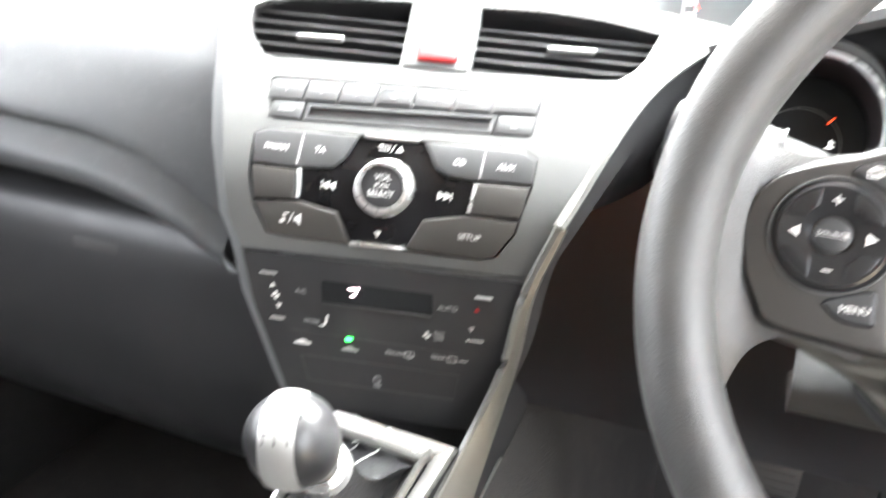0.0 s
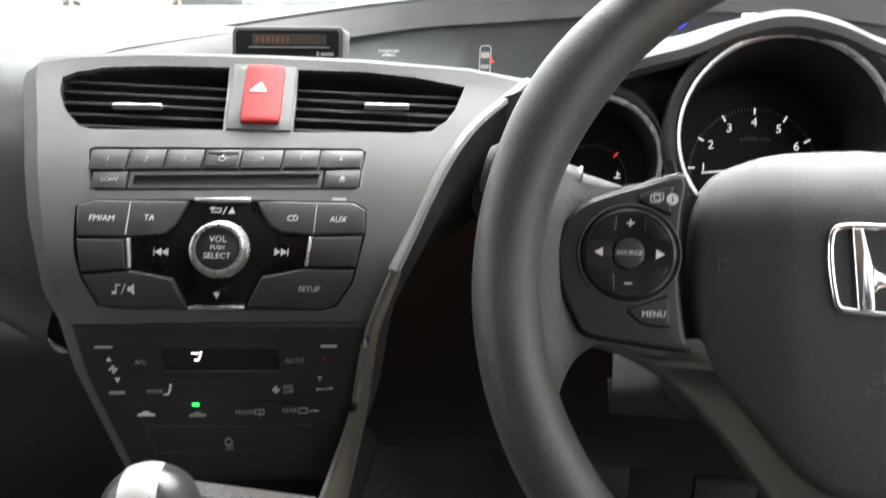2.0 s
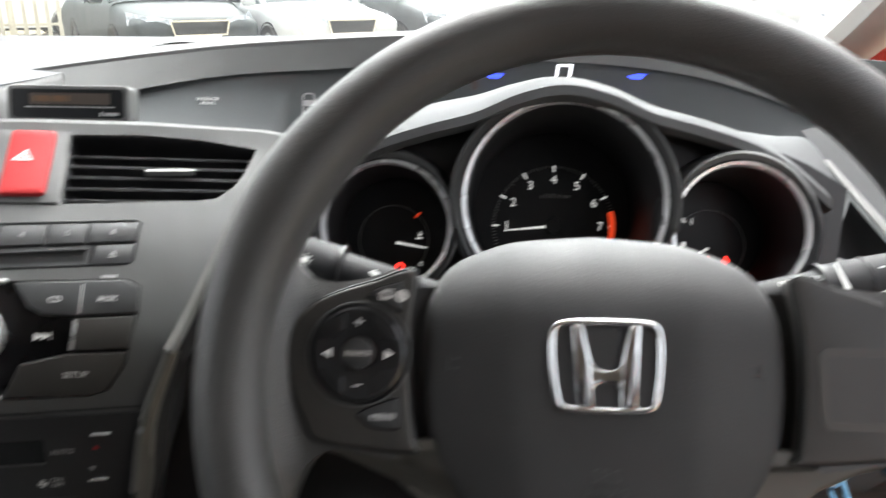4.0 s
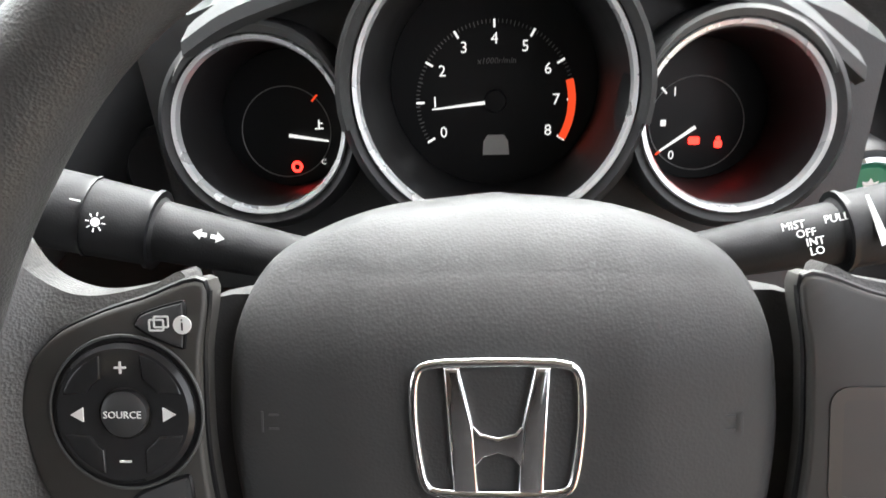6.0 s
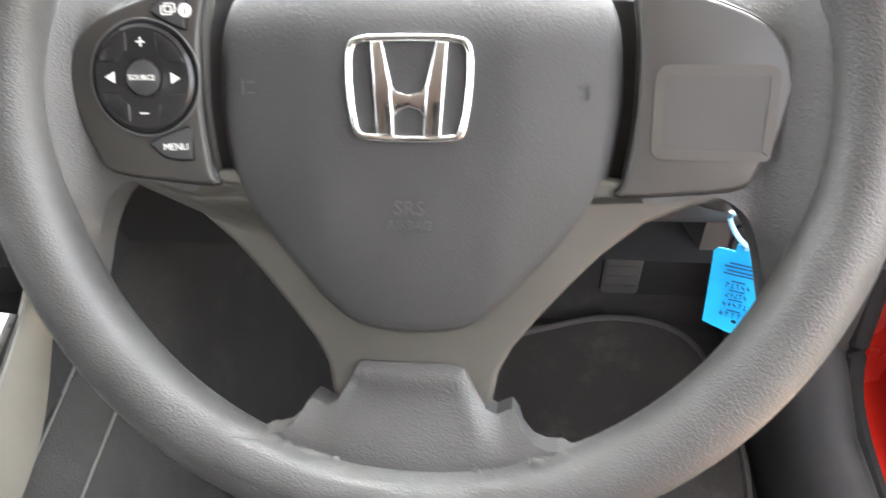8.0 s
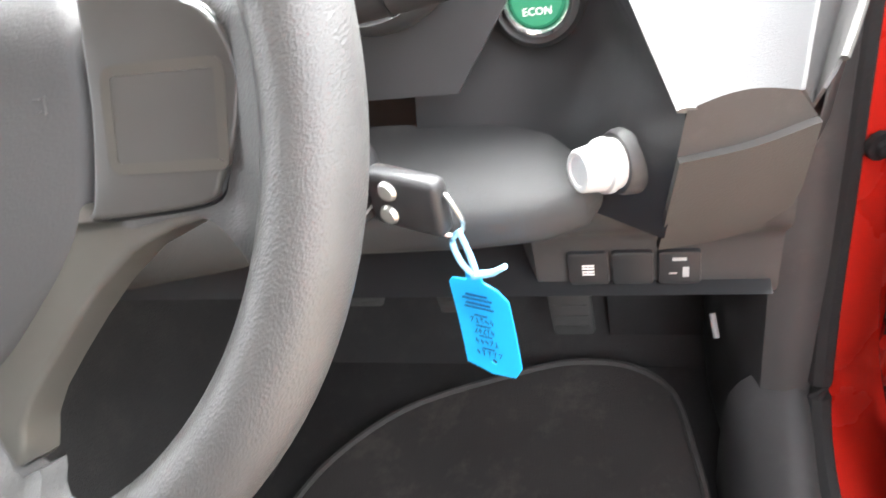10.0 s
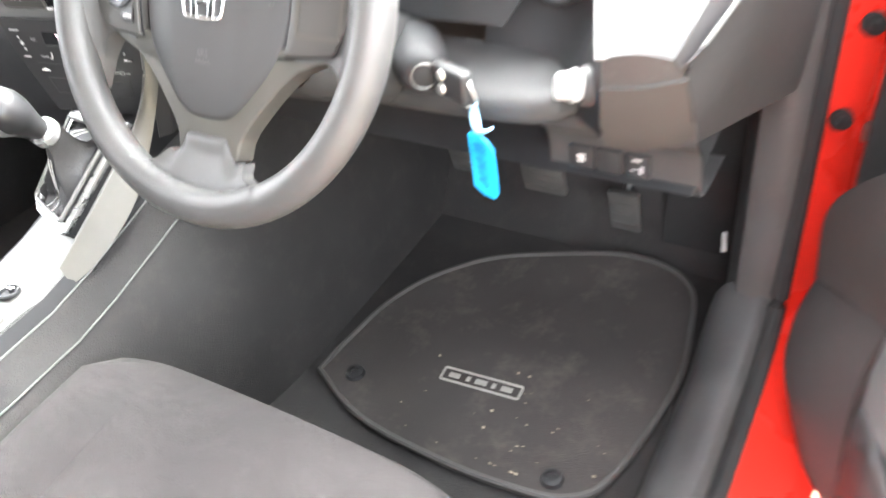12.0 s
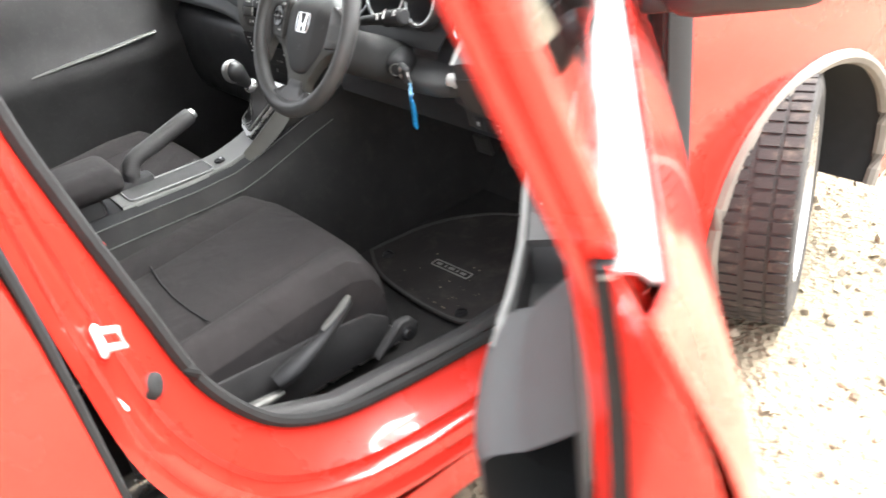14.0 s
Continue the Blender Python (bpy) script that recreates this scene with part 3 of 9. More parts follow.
    for sy in (-1, 1):
        quad("side_window", [(x0 - 0.1, sy * hw * 0.90, zb), (xm + 0.03, sy * hw * 0.93, zb), (x1 - 0.02, sy * hw * 0.72, roof - 0.08), (xm, sy * hw * 0.73, roof - 0.07)])
        quad("side_window", [(xm - 0.05, sy * hw * 0.93, zb), (x3 + 0.08, sy * hw * 0.9, zb), (xm - 0.09, sy * hw * 0.73, roof - 0.07), (x2 + 0.02, sy * hw * 0.72, roof - 0.08)])
        mirror = box(0.12, 0.2, 0.13, 0.04, base @ Matrix.Translation((x0 - 0.28, sy * (hw + 0.08), zb + 0.07)))
        part("door_mirror", mirror, paint, th)
        lm = skin([[base @ Vector((-0.015, sy * hw * 0.40, 0.60)), base @ Vector((0.0, sy * hw * 0.40, 0.71))], [base @ Vector((-0.04, sy * hw * 0.74, 0.61)), base @ Vector((-0.10, sy * hw * 0.74, 0.755))], [base @ Vector((-0.26, sy * hw * 0.955, 0.64)), base @ Vector((-0.40, sy * hw * 0.92, 0.80))]])
        for v in lm.verts:
            v.co += fwd * 0.03 + Vector((0, 0, 0.01))
        bmesh.ops.solidify(lm, geom=lm.faces[:], thickness=0.03)
        part("headlight", lm, HEADLAMP, th)
        for xw in (-0.88, -0.88 - L * 0.58):
            c = base @ Vector((xw, sy * (hw - 0.08), 0.315))
            m = axes(c, fwd, (0, 0, 1), rt * sy * -1)
            tyre = part("tyre", lathe([(0.2, -0.09), (0.29, -0.1), (0.315, -0.07), (0.315, 0.07), (0.29, 0.1), (0.2, 0.09)], 28, m, close=True), TYRE, th)
            part("rim", lathe([(0.0, 0.06), (0.07, 0.065), (0.1, 0.04), (0.19, 0.06), (0.21, 0.09), (0.21, -0.05), (0, -0.05)], 20, m), ALLOY, th)
            part("wheel_arch", lathe([(0.33, -0.05), (0.36, 0.06), (0.34, 0.09), (0.325, 0.09)], 28, m), RUBBER, th)
    part("grille", prism([(-hw * 0.36, 0.0), (hw * 0.36, 0.0), (hw * 0.42, 0.16), (-hw * 0.42, 0.16)], 0, 0.02, 0.006, axes(base @ Vector((0.02, 0, 0.53)), -rt, (0, 0, 1), fwd)), BLACK, th)
    part("grille_frame", frame_ring([(-hw * 0.39, -0.02), (hw * 0.39, -0.02), (hw * 0.45, 0.18), (-hw * 0.45, 0.18)], 0.022, 0, 0.03, axes(base @ Vector((0.02, 0, 0.53)), -rt, (0, 0, 1), fwd)), CHROME, th)
    part("lower_grille", box(0.03, width * 0.6, 0.1, 0.01, base @ Matrix.Translation((0.03, 0, 0.33))), BLACK, th)
    part("number_plate", box(0.012, 0.52, 0.11, 0.004, base @ Matrix.Translation((0.055, 0, 0.46))), WHITE, th)
    part("underbody", box(L * 0.94, width * 0.86, 0.2, 0.03, base @ Matrix.Translation((-L / 2, 0, 0.26))), BLACK, th)


HEADLAMP = mat("headlight_lens", (0.62, 0.64, 0.66), 0.12, coat=1.0, vary=(18, 0.45), metal=0.3)
PAINT_DARK = mat("dark_green_grey_paint", (0.055, 0.062, 0.062), 0.55, spec=0.16, vary=(3, 0.1), wear=(6, (0.12, 0.12, 0.11), 0.3))
PAINT_SILVER = mat("silver_white_paint", (0.62, 0.62, 0.60), 0.55, spec=0.2, vary=(3, 0.08))
PAINT_GREY = mat("mid_grey_paint", (0.085, 0.088, 0.09), 0.55, spec=0.16, vary=(3, 0.1))
PAINT_BLUE = mat("dark_blue_paint", (0.035, 0.045, 0.07), 0.55, spec=0.16, vary=(3, 0.1))
PAINT_WHITE = mat("white_paint", (0.72, 0.72, 0.71), 0.55, spec=0.2, vary=(3, 0.05))
parked_car((-3.8, 9.9, GROUND_Z), 38, PAINT_DARK, "dark green-grey saloon with chrome grille, parked on gravel", "saloon", 1.46)
parked_car((-1.9, 10.4, GROUND_Z), 38, PAINT_SILVER, "silver-white small hatchback parked beside the dark saloon", "hatch", 1.40, 3.8, 1.66)
parked_car((-0.1, 11.0, GROUND_Z), 40, PAINT_GREY, "dark grey people carrier parked in the row", "hatch", 1.52, 4.4, 1.8)
parked_car((1.5, 12.4, GROUND_Z), 40, PAINT_BLUE, "dark blue hatchback parked in the row", "hatch", 1.47, 4.1, 1.74)
parked_car((3.2, 11.2, GROUND_Z), 35, PAINT_WHITE, "white hatchback parked in the row", "hatch", 1.46, 4.2, 1.76)
parked_car((5.4, 11.4, GROUND_Z), 35, PAINT_SILVER, "silver hatchback at the end of the row", "hatch", 1.46, 4.2, 1.76)
parked_car((-9.6, 19.0, GROUND_Z), -50, PAINT_WHITE, "white car parked beyond the palisade fence", "hatch", 1.46, 4.2, 1.76)
parked_car((-13.5, 17.0, GROUND_Z), -50, PAINT_WHITE, "white estate car parked beyond the palisade fence", "saloon", 1.46, 4.5, 1.76)
parked_car((-13.0, 22.0, GROUND_Z), -40, PAINT_SILVER, "silver car parked beyond the palisade fence", "saloon", 1.46, 4.5, 1.76)

# ---------------------------------------------------------------- the red car's shell
car = thing("hatchback_body", Matrix.Translation((-0.363, 0, 0.0)), "bright red hatchback body standing on gravel with its driver's door open", "car body")
AP_IN = [(0.405, 1.05), (0.40, 0.8), (0.395, 0.6), (0.39, 0.44), (0.37, 0.345), (0.30, 0.305), (0.15, 0.30), (0.0, 0.31), (-0.17, 0.325), (-0.30, 0.345), (-0.39, 0.385), (-0.45, 0.445), (-0.505, 0.55), (-0.54, 0.70), (-0.575, 0.86), (-0.60, 1.0), (-0.63, 1.3)]
AP_OUT = [(0.435, 1.05), (0.435, 0.8), (0.432, 0.6), (0.43, 0.40), (0.43, 0.27), (0.34, 0.205), (0.15, 0.20), (0.0, 0.20), (-0.17, 0.21), (-0.33, 0.225), (-0.47, 0.28), (-0.565, 0.37), (-0.63, 0.52), (-0.65, 0.70), (-0.658, 0.86), (-0.66, 1.0), (-0.68, 1.3)]
X_OUT = [0.462, 0.458, 0.452, 0.462, 0.495, 0.515, 0.52, 0.525, 0.525, 0.52, 0.515, 0.51, 0.505, 0.50, 0.495, 0.485, 0.44]
ap_in = spline([(0.405, y, z) for y, z in AP_IN], 90)
ap_out = spline([(x, y, z) for (y, z), x in zip(AP_OUT, X_OUT)], 90)
ap_q = [a.lerp(b, 0.2) + Vector((-0.004, 0, 0.004)) for a, b in zip(ap_in, ap_out)]
ridge = lambda f, k: [a.lerp(b, f) + Vector((0.018, 0, 0.014)) * k for a, b in zip(ap_in, ap_out)]
part("door_aperture", skin([ap_in, ap_q, ridge(0.42, 0.75), ridge(0.50, 1.0), ridge(0.56, 0.55), ridge(0.62, 0.6), ridge(0.68, 0.95), ridge(0.78, 0.75), ridge(0.84, 0.30), ridge(0.90, 0.30), ap_out], 0.002), REDPAINT, car, "glossy red painted door opening")
part("door_seal", tube([p + Vector((0.004, 0.0, 0.002)) for p in ap_in], 0.011, 8), RUBBER, car, "black rubber door seal")

# rocker panel under the door, rear door, front wing
rock = [[(0.525, y, 0.205), (0.535, y, 0.17), (0.52, y, 0.13), (0.44, y, 0.115)] for y in (0.50, 0.2, -0.2, -0.6, -1.6)]
part("rocker_panel", skin([spline(r, 8) for r in rock], 0.003), REDPAINT, car)
rear = []
for y in (-0.662, -0.668, -0.70, -0.9, -1.2, -1.7):
    bulge = 0.0 if y > -0.665 else 0.012
    rear.append(spline([(0.47 - 0.03 + bulge, y - 0.03, 1.0), (0.495 + bulge, y - 0.008, 0.82), (0.515 + bulge, y, 0.6), (0.525 + bulge, y, 0.4), (0.52 + bulge, y, 0.24)], 14))
part("rear_door", skin(rear, 0.004), REDPAINT, car, "glossy red closed rear door skin")
part("rear_door_gap", tube(spline([(0.485, -0.672, 0.98), (0.502, -0.663, 0.82), (0.52, -0.662, 0.6), (0.528, -0.662, 0.4), (0.52, -0.662, 0.24)], 20), 0.006, 6), RUBBER, car, "black shut line of the rear door")

ARCH = lambda k: [(1.0 + 0.41 * k * math.cos(radians(a)), 0.245 + 0.33 * k * math.sin(radians(a))) for a in range(-25, 206, 8)]
arch = ARCH(1.0)
wing = pierced([(0.50, 0.06), (0.60, 0.06)] + arch[::-1] + [(1.44, 0.10), (1.70, 0.2), (1.75, 0.6), (1.6, 0.76), (1.1, 0.86), (0.50, 0.93)], [], 0.06, lambda u, v, d: Vector((0.515 - 0.02 * max(0, v - 0.6) / 0.3 - 0.12 * max(0, u - 1.35) ** 2 + d, u, v)), 0.003)
part("front_wing", wing, REDPAINT, car, "red front wing with a round wheel arch")
lip = [Vector((0.518, y, z)) for y, z in ARCH(0.98)]
part("arch_lip", tube(lip, 0.018, 8), ARCHLIP, car, "dusty grey wheel arch lip")
liner = [[(0.51, y, z) for y, z in ARCH(0.985)], [(0.2, y, z) for y, z in ARCH(0.985)]]
part("arch_liner", skin([[Vector(p) for p in r] for r in liner], 0.004), RUBBER, car)
bonnet = [[(-1.15, 1.0, 0.85), (-0.36, 1.03, 0.885), (0.43, 1.0, 0.85)], [(-1.13, 1.5, 0.74), (-0.36, 1.5, 0.79), (0.41, 1.5, 0.74)], [(-1.0, 1.85, 0.56), (-0.36, 1.95, 0.60), (0.28, 1.85, 0.56)]]
part("bonnet", loft(bonnet, 14, 0.01), REDPAINT, car)
roof = [[(-0.98, 0.12, 1.33), (-0.36, 0.18, 1.40), (0.26, 0.12, 1.33)], [(-0.99, -0.6, 1.39), (-0.36, -0.6, 1.46), (0.27, -0.6, 1.39)], [(-0.95, -1.8, 1.33), (-0.36, -1.8, 1.40), (0.23, -1.8, 1.33)]]
part("roof", loft(roof, 12, 0.02), REDPAINT, car)
inner = [[(x, y, z - 0.03) for x, y, z in r] for r in roof]
cowl = [[(-1.2, 0.90, 0.925), (-0.36, 0.95, 0.935), (0.46, 0.90, 0.925)], [(-1.2, 1.04, 0.957), (-0.36, 1.08, 0.947), (0.46, 1.02, 0.925)], [(-1.2, 1.12, 0.86), (-0.36, 1.2, 0.875), (0.46, 1.12, 0.86)]]
part("scuttle", loft(cowl, 12, 0.01), BLACK, car, "black scuttle under the windscreen")
part("headliner", loft(inner, 12, 0.01), HEADLINER, car, "pale cloth headliner")
for sx in (1, -1):
    X = lambda x: -0.363 + sx * (x + 0.363)
    inner_edge = [(X(0.44), 0.88, 0.93), (X(0.45), 0.7, 1.03), (X(0.43), 0.4, 1.20), (X(0.33), 0.12, 1.345)]
    part("pillar_trim", tube(spline(inner_edge, 12), 0.045, 10, flat=0.7), PILLARTRIM, car, "pale grey windscreen pillar trim")
    part("windscreen_pillar", tube(spline([(x + sx * 0.05, y + 0.02, z) for x, y, z in inner_edge], 12), 0.04, 8), REDPAINT, car)
    part("centre_pillar", box(0.05, 0.13, 0.5, 0.02, Matrix.Translation((X(0.37), -0.73, 1.13))), DARK, car)
    part("tail_pillar", box(0.05, 0.4, 0.5, 0.02, Matrix.Translation((X(0.36), -1.7, 1.1))), DARK, car)
ws = [[(-1.13, 0.97, 0.93), (-0.36, 1.05, 0.955), (0.40, 0.97, 0.93)], [(-1.05, 0.55, 1.14), (-0.36, 0.62, 1.18), (0.33, 0.55, 1.14)], [(-0.95, 0.12, 1.33), (-0.36, 0.18, 1.40), (0.23, 0.12, 1.33)]]
screen = part("windscreen", loft(ws, 12, 0.004), SCREEN, car, "clear windscreen")
screen.visible_shadow = False
# Unseen opaque sheets added to keep light from the rear off the dash.
for sx in (1, -1):
    X = lambda x: -0.363 + sx * (x + 0.363)
    part("rear_side_blind", skin([[(X(0.44), y, 0.93), (X(0.41), y, 1.1), (X(0.30), y, 1.39)] for y in (-0.76, -1.3, -1.98)], 0.004), CABIN_BLIND, car, "opaque dark panel added in the rear side window to keep light out")
part("rear_window", skin([[(x, -2.0, 0.9), (x, -1.95, 1.15), (x, -1.78, 1.40)] for x in (-1.1, -0.363, 0.38)], 0.004), CABIN_BLIND, car, "opaque dark panel added in the rear window to keep light out")
part("tailgate", box(1.2, 0.06, 0.8, 0.02, Matrix.Translation((-0.363, -2.0, 0.7))), DARK, car)
part("rear_bulkhead", box(1.3, 0.5, 0.5, 0.05, Matrix.Translation((-0.363, -1.5, 0.55))), FABRIC, car, "dark cloth rear bench")
# passenger side: door card, window sill, outer skin
pd = [[(-1.11, y, 0.18), (-1.10, y, 0.26), (-1.085, y, 0.55), (-1.06, y, 0.66), (-1.085, y, 0.74), (-1.11, y, 0.90), (-1.14, y, 0.93)] for y in (0.85, 0.5, 0.1, -0.4, -0.9, -1.95)]
part("passenger_door_card", skin([spline(r, 16) for r in pd], 0.03), DARK, car, "dark grey passenger door lining")
part("passenger_door_strip", tube([(-1.075, -0.32, 0.685), (-1.07, -0.1, 0.70), (-1.07, 0.06, 0.715)], [0.011, 0.014, 0.011], 8, flat=0.5), SATIN, car, "satin grey strip on the passenger door")
part("passenger_skin", box(0.03, 3.0, 0.80, 0.01, Matrix.Translation((-1.22, -0.5, 0.53))), REDPAINT, car)

# striker, rubber plug and white marking on the pillar foot
STR = Vector((0.484, -0.611, 0.722))
st = merge(prism(rounded(0.016, 0.046, 0.006), 0, 0.003, 0.001, axes(STR, (0.75, -0.6, 0), (0, 0, 1), (0.6, 0.75, 0))), tube([STR + Vector((0.002, 0.0, 0.015)), STR + Vector((0.018, 0.022, 0.015)), STR + Vector((0.018, 0.022, -0.009)), STR + Vector((0.002, 0.0, -0.011))], 0.0048, 8))
part("door_striker", st, ZINC, car, "pale metal door striker loop")
PLUG = Vector((0.4585, -0.5715, 0.610))
part("rubber_plug", lathe([(0, 0.010), (0.010, 0.011), (0.016, 0.008), (0.019, 0.003), (0.019, -0.012)], 18, axes(PLUG, (0.75, -0.6, 0), (0, 0, 1), (0.6, 0.75, 0.15))), RUBBER, car, "round black rubber buffer")
# narrow white mark below the striker
part("pillar_mark", prism(rounded(0.007, 0.045, 0.003), 0, 0.001, 0, axes((0.4905, -0.6175, 0.644), (0.7, -0.6, 0.2), (-0.2, -0.1, 1), (0.62, 0.75, 0.2))), ZINC, car)
for x, y, z in ((0.442, 0.412, 0.725), (0.432, 0.407, 0.620)):
    bolt = lathe([(0, 0.012), (0.006, 0.012), (0.0065, 0.006), (0.012, 0.006), (0.0125, 0)], 12, axes((x, y, z), (0.92, 0.4, 0), (0, 0, 1), (0.4, -0.92, 0)))
    part("hinge_bolt", bolt, RUBBER, car, "dark hinge bolt on red pillar")
part("check_strap", box(0.06, 0.010, 0.022, 0.003, axes((0.482, 0.41, 0.60), (0.85, -0.5, 0), (0.5, 0.85, 0), (0, 0, 1))), STEEL, car, "steel door check strap")

POST_Z = (0.10, 0.3, 0.5, 0.7, 0.9, 1.0)
part("hinge_face", skin([spline([(0.434, 0.436, z), (0.455, 0.446, z), (0.476, 0.458, z), (0.488, 0.474, z)], 10) for z in POST_Z], 0.003), REDPAINT, car, "red painted face of the hinge pillar")
# Added black web stops the bright yard showing through the hinge gap.
part("hinge_gap_panel", skin([spline([(0.487, 0.477, z), (0.502, 0.500, z), (0.516, 0.508, z), (0.530, 0.490, z), (0.536, 0.450, z), (0.534, 0.415, z)], 14) for z in POST_Z], 0.004), RUBBER, car, "dark panel added to close the gap behind the door hinges")
# narrow pale strip standing beside the pillar's edge
part("pillar_strip", tube(spline([(0.508, 0.492, 0.515), (0.501, 0.488, 0.49), (0.498, 0.485, 0.43), (0.497, 0.484, 0.39), (0.503, 0.488, 0.365)], 16), [0.005, 0.008, 0.010, 0.011, 0.011, 0.012, 0.012, 0.012, 0.012, 0.012, 0.012, 0.012, 0.011, 0.010, 0.009, 0.006], 10, flat=0.6), SATIN, car, "pale grey curved strip between pillar and door")
part("door_hinge", merge(box(0.036, 0.016, 0.062, 0.003, axes((0.492, 0.468, 0.325), (0.75, 0.66, 0), (-0.66, 0.75, 0), (0, 0, 1))), lathe([(0, 0.036), (0.006, 0.036), (0.0075, 0.033), (0.0075, -0.033), (0, -0.034)], 14, axes((0.505, 0.474, 0.325), (1, 0, 0), (0, 1, 0), (0, 0, 1)))), REDPAINT, car, "red painted lower door hinge")

# front wheel
wh = thing("front_wheel", Matrix.Translation((0.455, 0.915, GROUND_Z)), "dusty road wheel with a treaded tyre under the red wing", "wheel")
STEER = radians(23)
hd = Vector((-math.sin(STEER), math.cos(STEER), 0))
mw = axes((0.455, 0.915, GROUND_Z + 0.315), hd, (0, 0, 1), (math.cos(STEER), math.sin(STEER), 0))
tyre = part("tyre", lathe([(0.2, -0.095), (0.27, -0.105), (0.298, -0.098), (0.31, -0.075), (0.313, 0), (0.31, 0.075), (0.298, 0.098), (0.27, 0.105), (0.2, 0.095)], 56, mw, close=True), TYRE, wh, "dusty black tyre with block tread")
blk = bmesh.new()
for k in range(64):
    a = 2 * math.pi * k / 64
    for x, wdt in ((-0.075, 0.035), (-0.027, 0.035), (0.027, 0.035), (0.075, 0.035)):
        a2 = a + (0.02 if x > 0 else -0.02)
        m = mw @ Matrix.Rotation(a2, 4, "Z") @ Matrix.Translation((0.313, 0, x)) @ Matrix.Diagonal((0.007, 0.023, wdt + 0.004, 1))
        bmesh.ops.create_cube(blk, size=1, matrix=m)
tagged(part("tread", blk, TYRE, wh, smooth=False), kind="stuff")
part("rim", lathe([(0, 0.07), (0.05, 0.075), (0.06, 0.05), (0.18, 0.07), (0.205, 0.1), (0.21, 0.09), (0.21, -0.08), (0.0, -0.08)], 36, mw), ALLOY, wh, "silver alloy rim")

# ---------------------------------------------------------------- cabin floor, tunnel, kick panels
fl = [[(x, y, z) for x in (-1.21, -0.6, -0.2, 0.1, 0.34)] for y, z in ((-1.9, 0.24), (-0.7, 0.235), (0.1, 0.205), (0.45, 0.208), (0.57, 0.212), (0.68, 0.34), (0.77, 0.53), (0.83, 0.75))]
floor = part("floor", skin([[Vector(p) for p in r] for r in fl], 0.02), CARPET)
tagged(floor, "black moulded car carpet with dust", "floor", kind="structure")
sp = [[(0.40, y, z + 0.002), (0.385, y, z + 0.012), (0.345, y, z - 0.005), (0.325, y, z - 0.05), (0.32, y, 0.19)] for y, z in ((0.40, 0.37), (0.3, 0.318), (0.0, 0.318), (-0.3, 0.35), (-0.42, 0.40), (-0.6, 0.6))]
sill = part("sill_trim", skin([spline(r, 10) for r in sp], 0.003), DARK)
tagged(sill, "dark grey plastic sill cover along the door opening", "sill", kind="structure")
kp = [[(0.405, 0.405, z), (0.395, 0.385, z), (0.352, 0.40, z - 0.01), (0.325, 0.55, z - 0.02), (0.33, 0.75, z)] for z in (0.98, 0.8, 0.6, 0.45, 0.34, 0.20)]
kick = part("kick_panel", skin([spline(r, 12) for r in kp], 0.004), DARK)
tagged(kick, "dark grey kick panel beside the footwell", "kick panel", kind="structure")
clip = part("trim_clip", tube([(0.318, 0.475, 0.385), (0.322, 0.462, 0.362)], 0.0035, 8), GREYPRINT)
tagged(clip, "small pale plastic trim clip on the kick panel", "trim clip")

# over-mat
mt_pts = [(-0.187, 0.14), (-0.078, 0.09), (0.06, 0.075), (0.175, 0.078), (0.245, 0.095), (0.285, 0.15), (0.312, 0.32), (0.30, 0.43), (0.28, 0.51), (0.235, 0.55), (0.17, 0.56), (0.10, 0.545), (-0.05, 0.48), (-0.13, 0.40), (-0.17, 0.31), (-0.182, 0.22)]
mat_z = lambda x, y: 0.224 + max(0, y - 0.44) * 0.06
mt = thing("floor_mat", Matrix.Translation((0.06, 0.3, 0.21)), "charcoal carpet over-mat with grit and a metal badge", "floor mat")
mo = spline([(x, y, 0) for x, y in mt_pts] + [(mt_pts[0][0], mt_pts[0][1], 0)], 80)[:-1]
outl = [(p.x, p.y) for p in mo]
part("carpet", pierced(outl, [], 0.03, lambda u, v, d: Vector((u, v, mat_z(u, v) + d)), 0.006), MATCARPET, mt)
part("edging", tube([(x, y, mat_z(x, y) + 0.0015) for x, y in offset(outl, 0.004)], 0.0045, 6, closed=True), BINDING, mt, "bound mat edging")
for x, y in ((-0.125, 0.156), (0.215, 0.112)):
    part("fixing", lathe([(0.0, 0.004), (0.006, 0.004), (0.007, 0.007), (0.013, 0.006), (0.015, 0.0)], 20, Matrix.Translation((x, y, mat_z(x, y) + 0.002))), BLACK, mt, "round black mat fixing")
bx = axes((0.057, 0.217, mat_z(0, 0.2) + 0.001), (0.995, 0.08, 0), (-0.08, 0.995, 0), (0, 0, 1))
part("badge_frame", frame_ring(rounded(0.125, 0.026, 0.004), 0.003, 0, 0.0022, bx), BADGEPALE, mt, "thin metal badge frame")
for k, wdt in ((-0.042, 0.017), (-0.02, 0.006), (0.0, 0.018), (0.02, 0.006), (0.04, 0.017)):
    part("badge_bar", box(wdt, 0.009, 0.0014, 0.0004, bx @ Matrix.Translation((k, 0, 0.0014))), BADGEPALE, mt)
grit = bmesh.new()
for k in range(34):
    x, y = rng.gauss(0.12, 0.08), rng.gauss(0.16, 0.05)
    r = rng.choice((0.0008, 0.001, 0.0014, 0.0022))
    bmesh.ops.create_icosphere(grit, subdivisions=1, radius=r, matrix=Matrix.Translation((max(-0.1, min(0.26, x)), max(0.1, min(0.4, y)), mat_z(x, y) + 0.0015 + r * 0.3)))
tagged(part("grit", grit, STONE, None, smooth=False), "small bits of grit on the floor mat", "grit", kind="stuff")

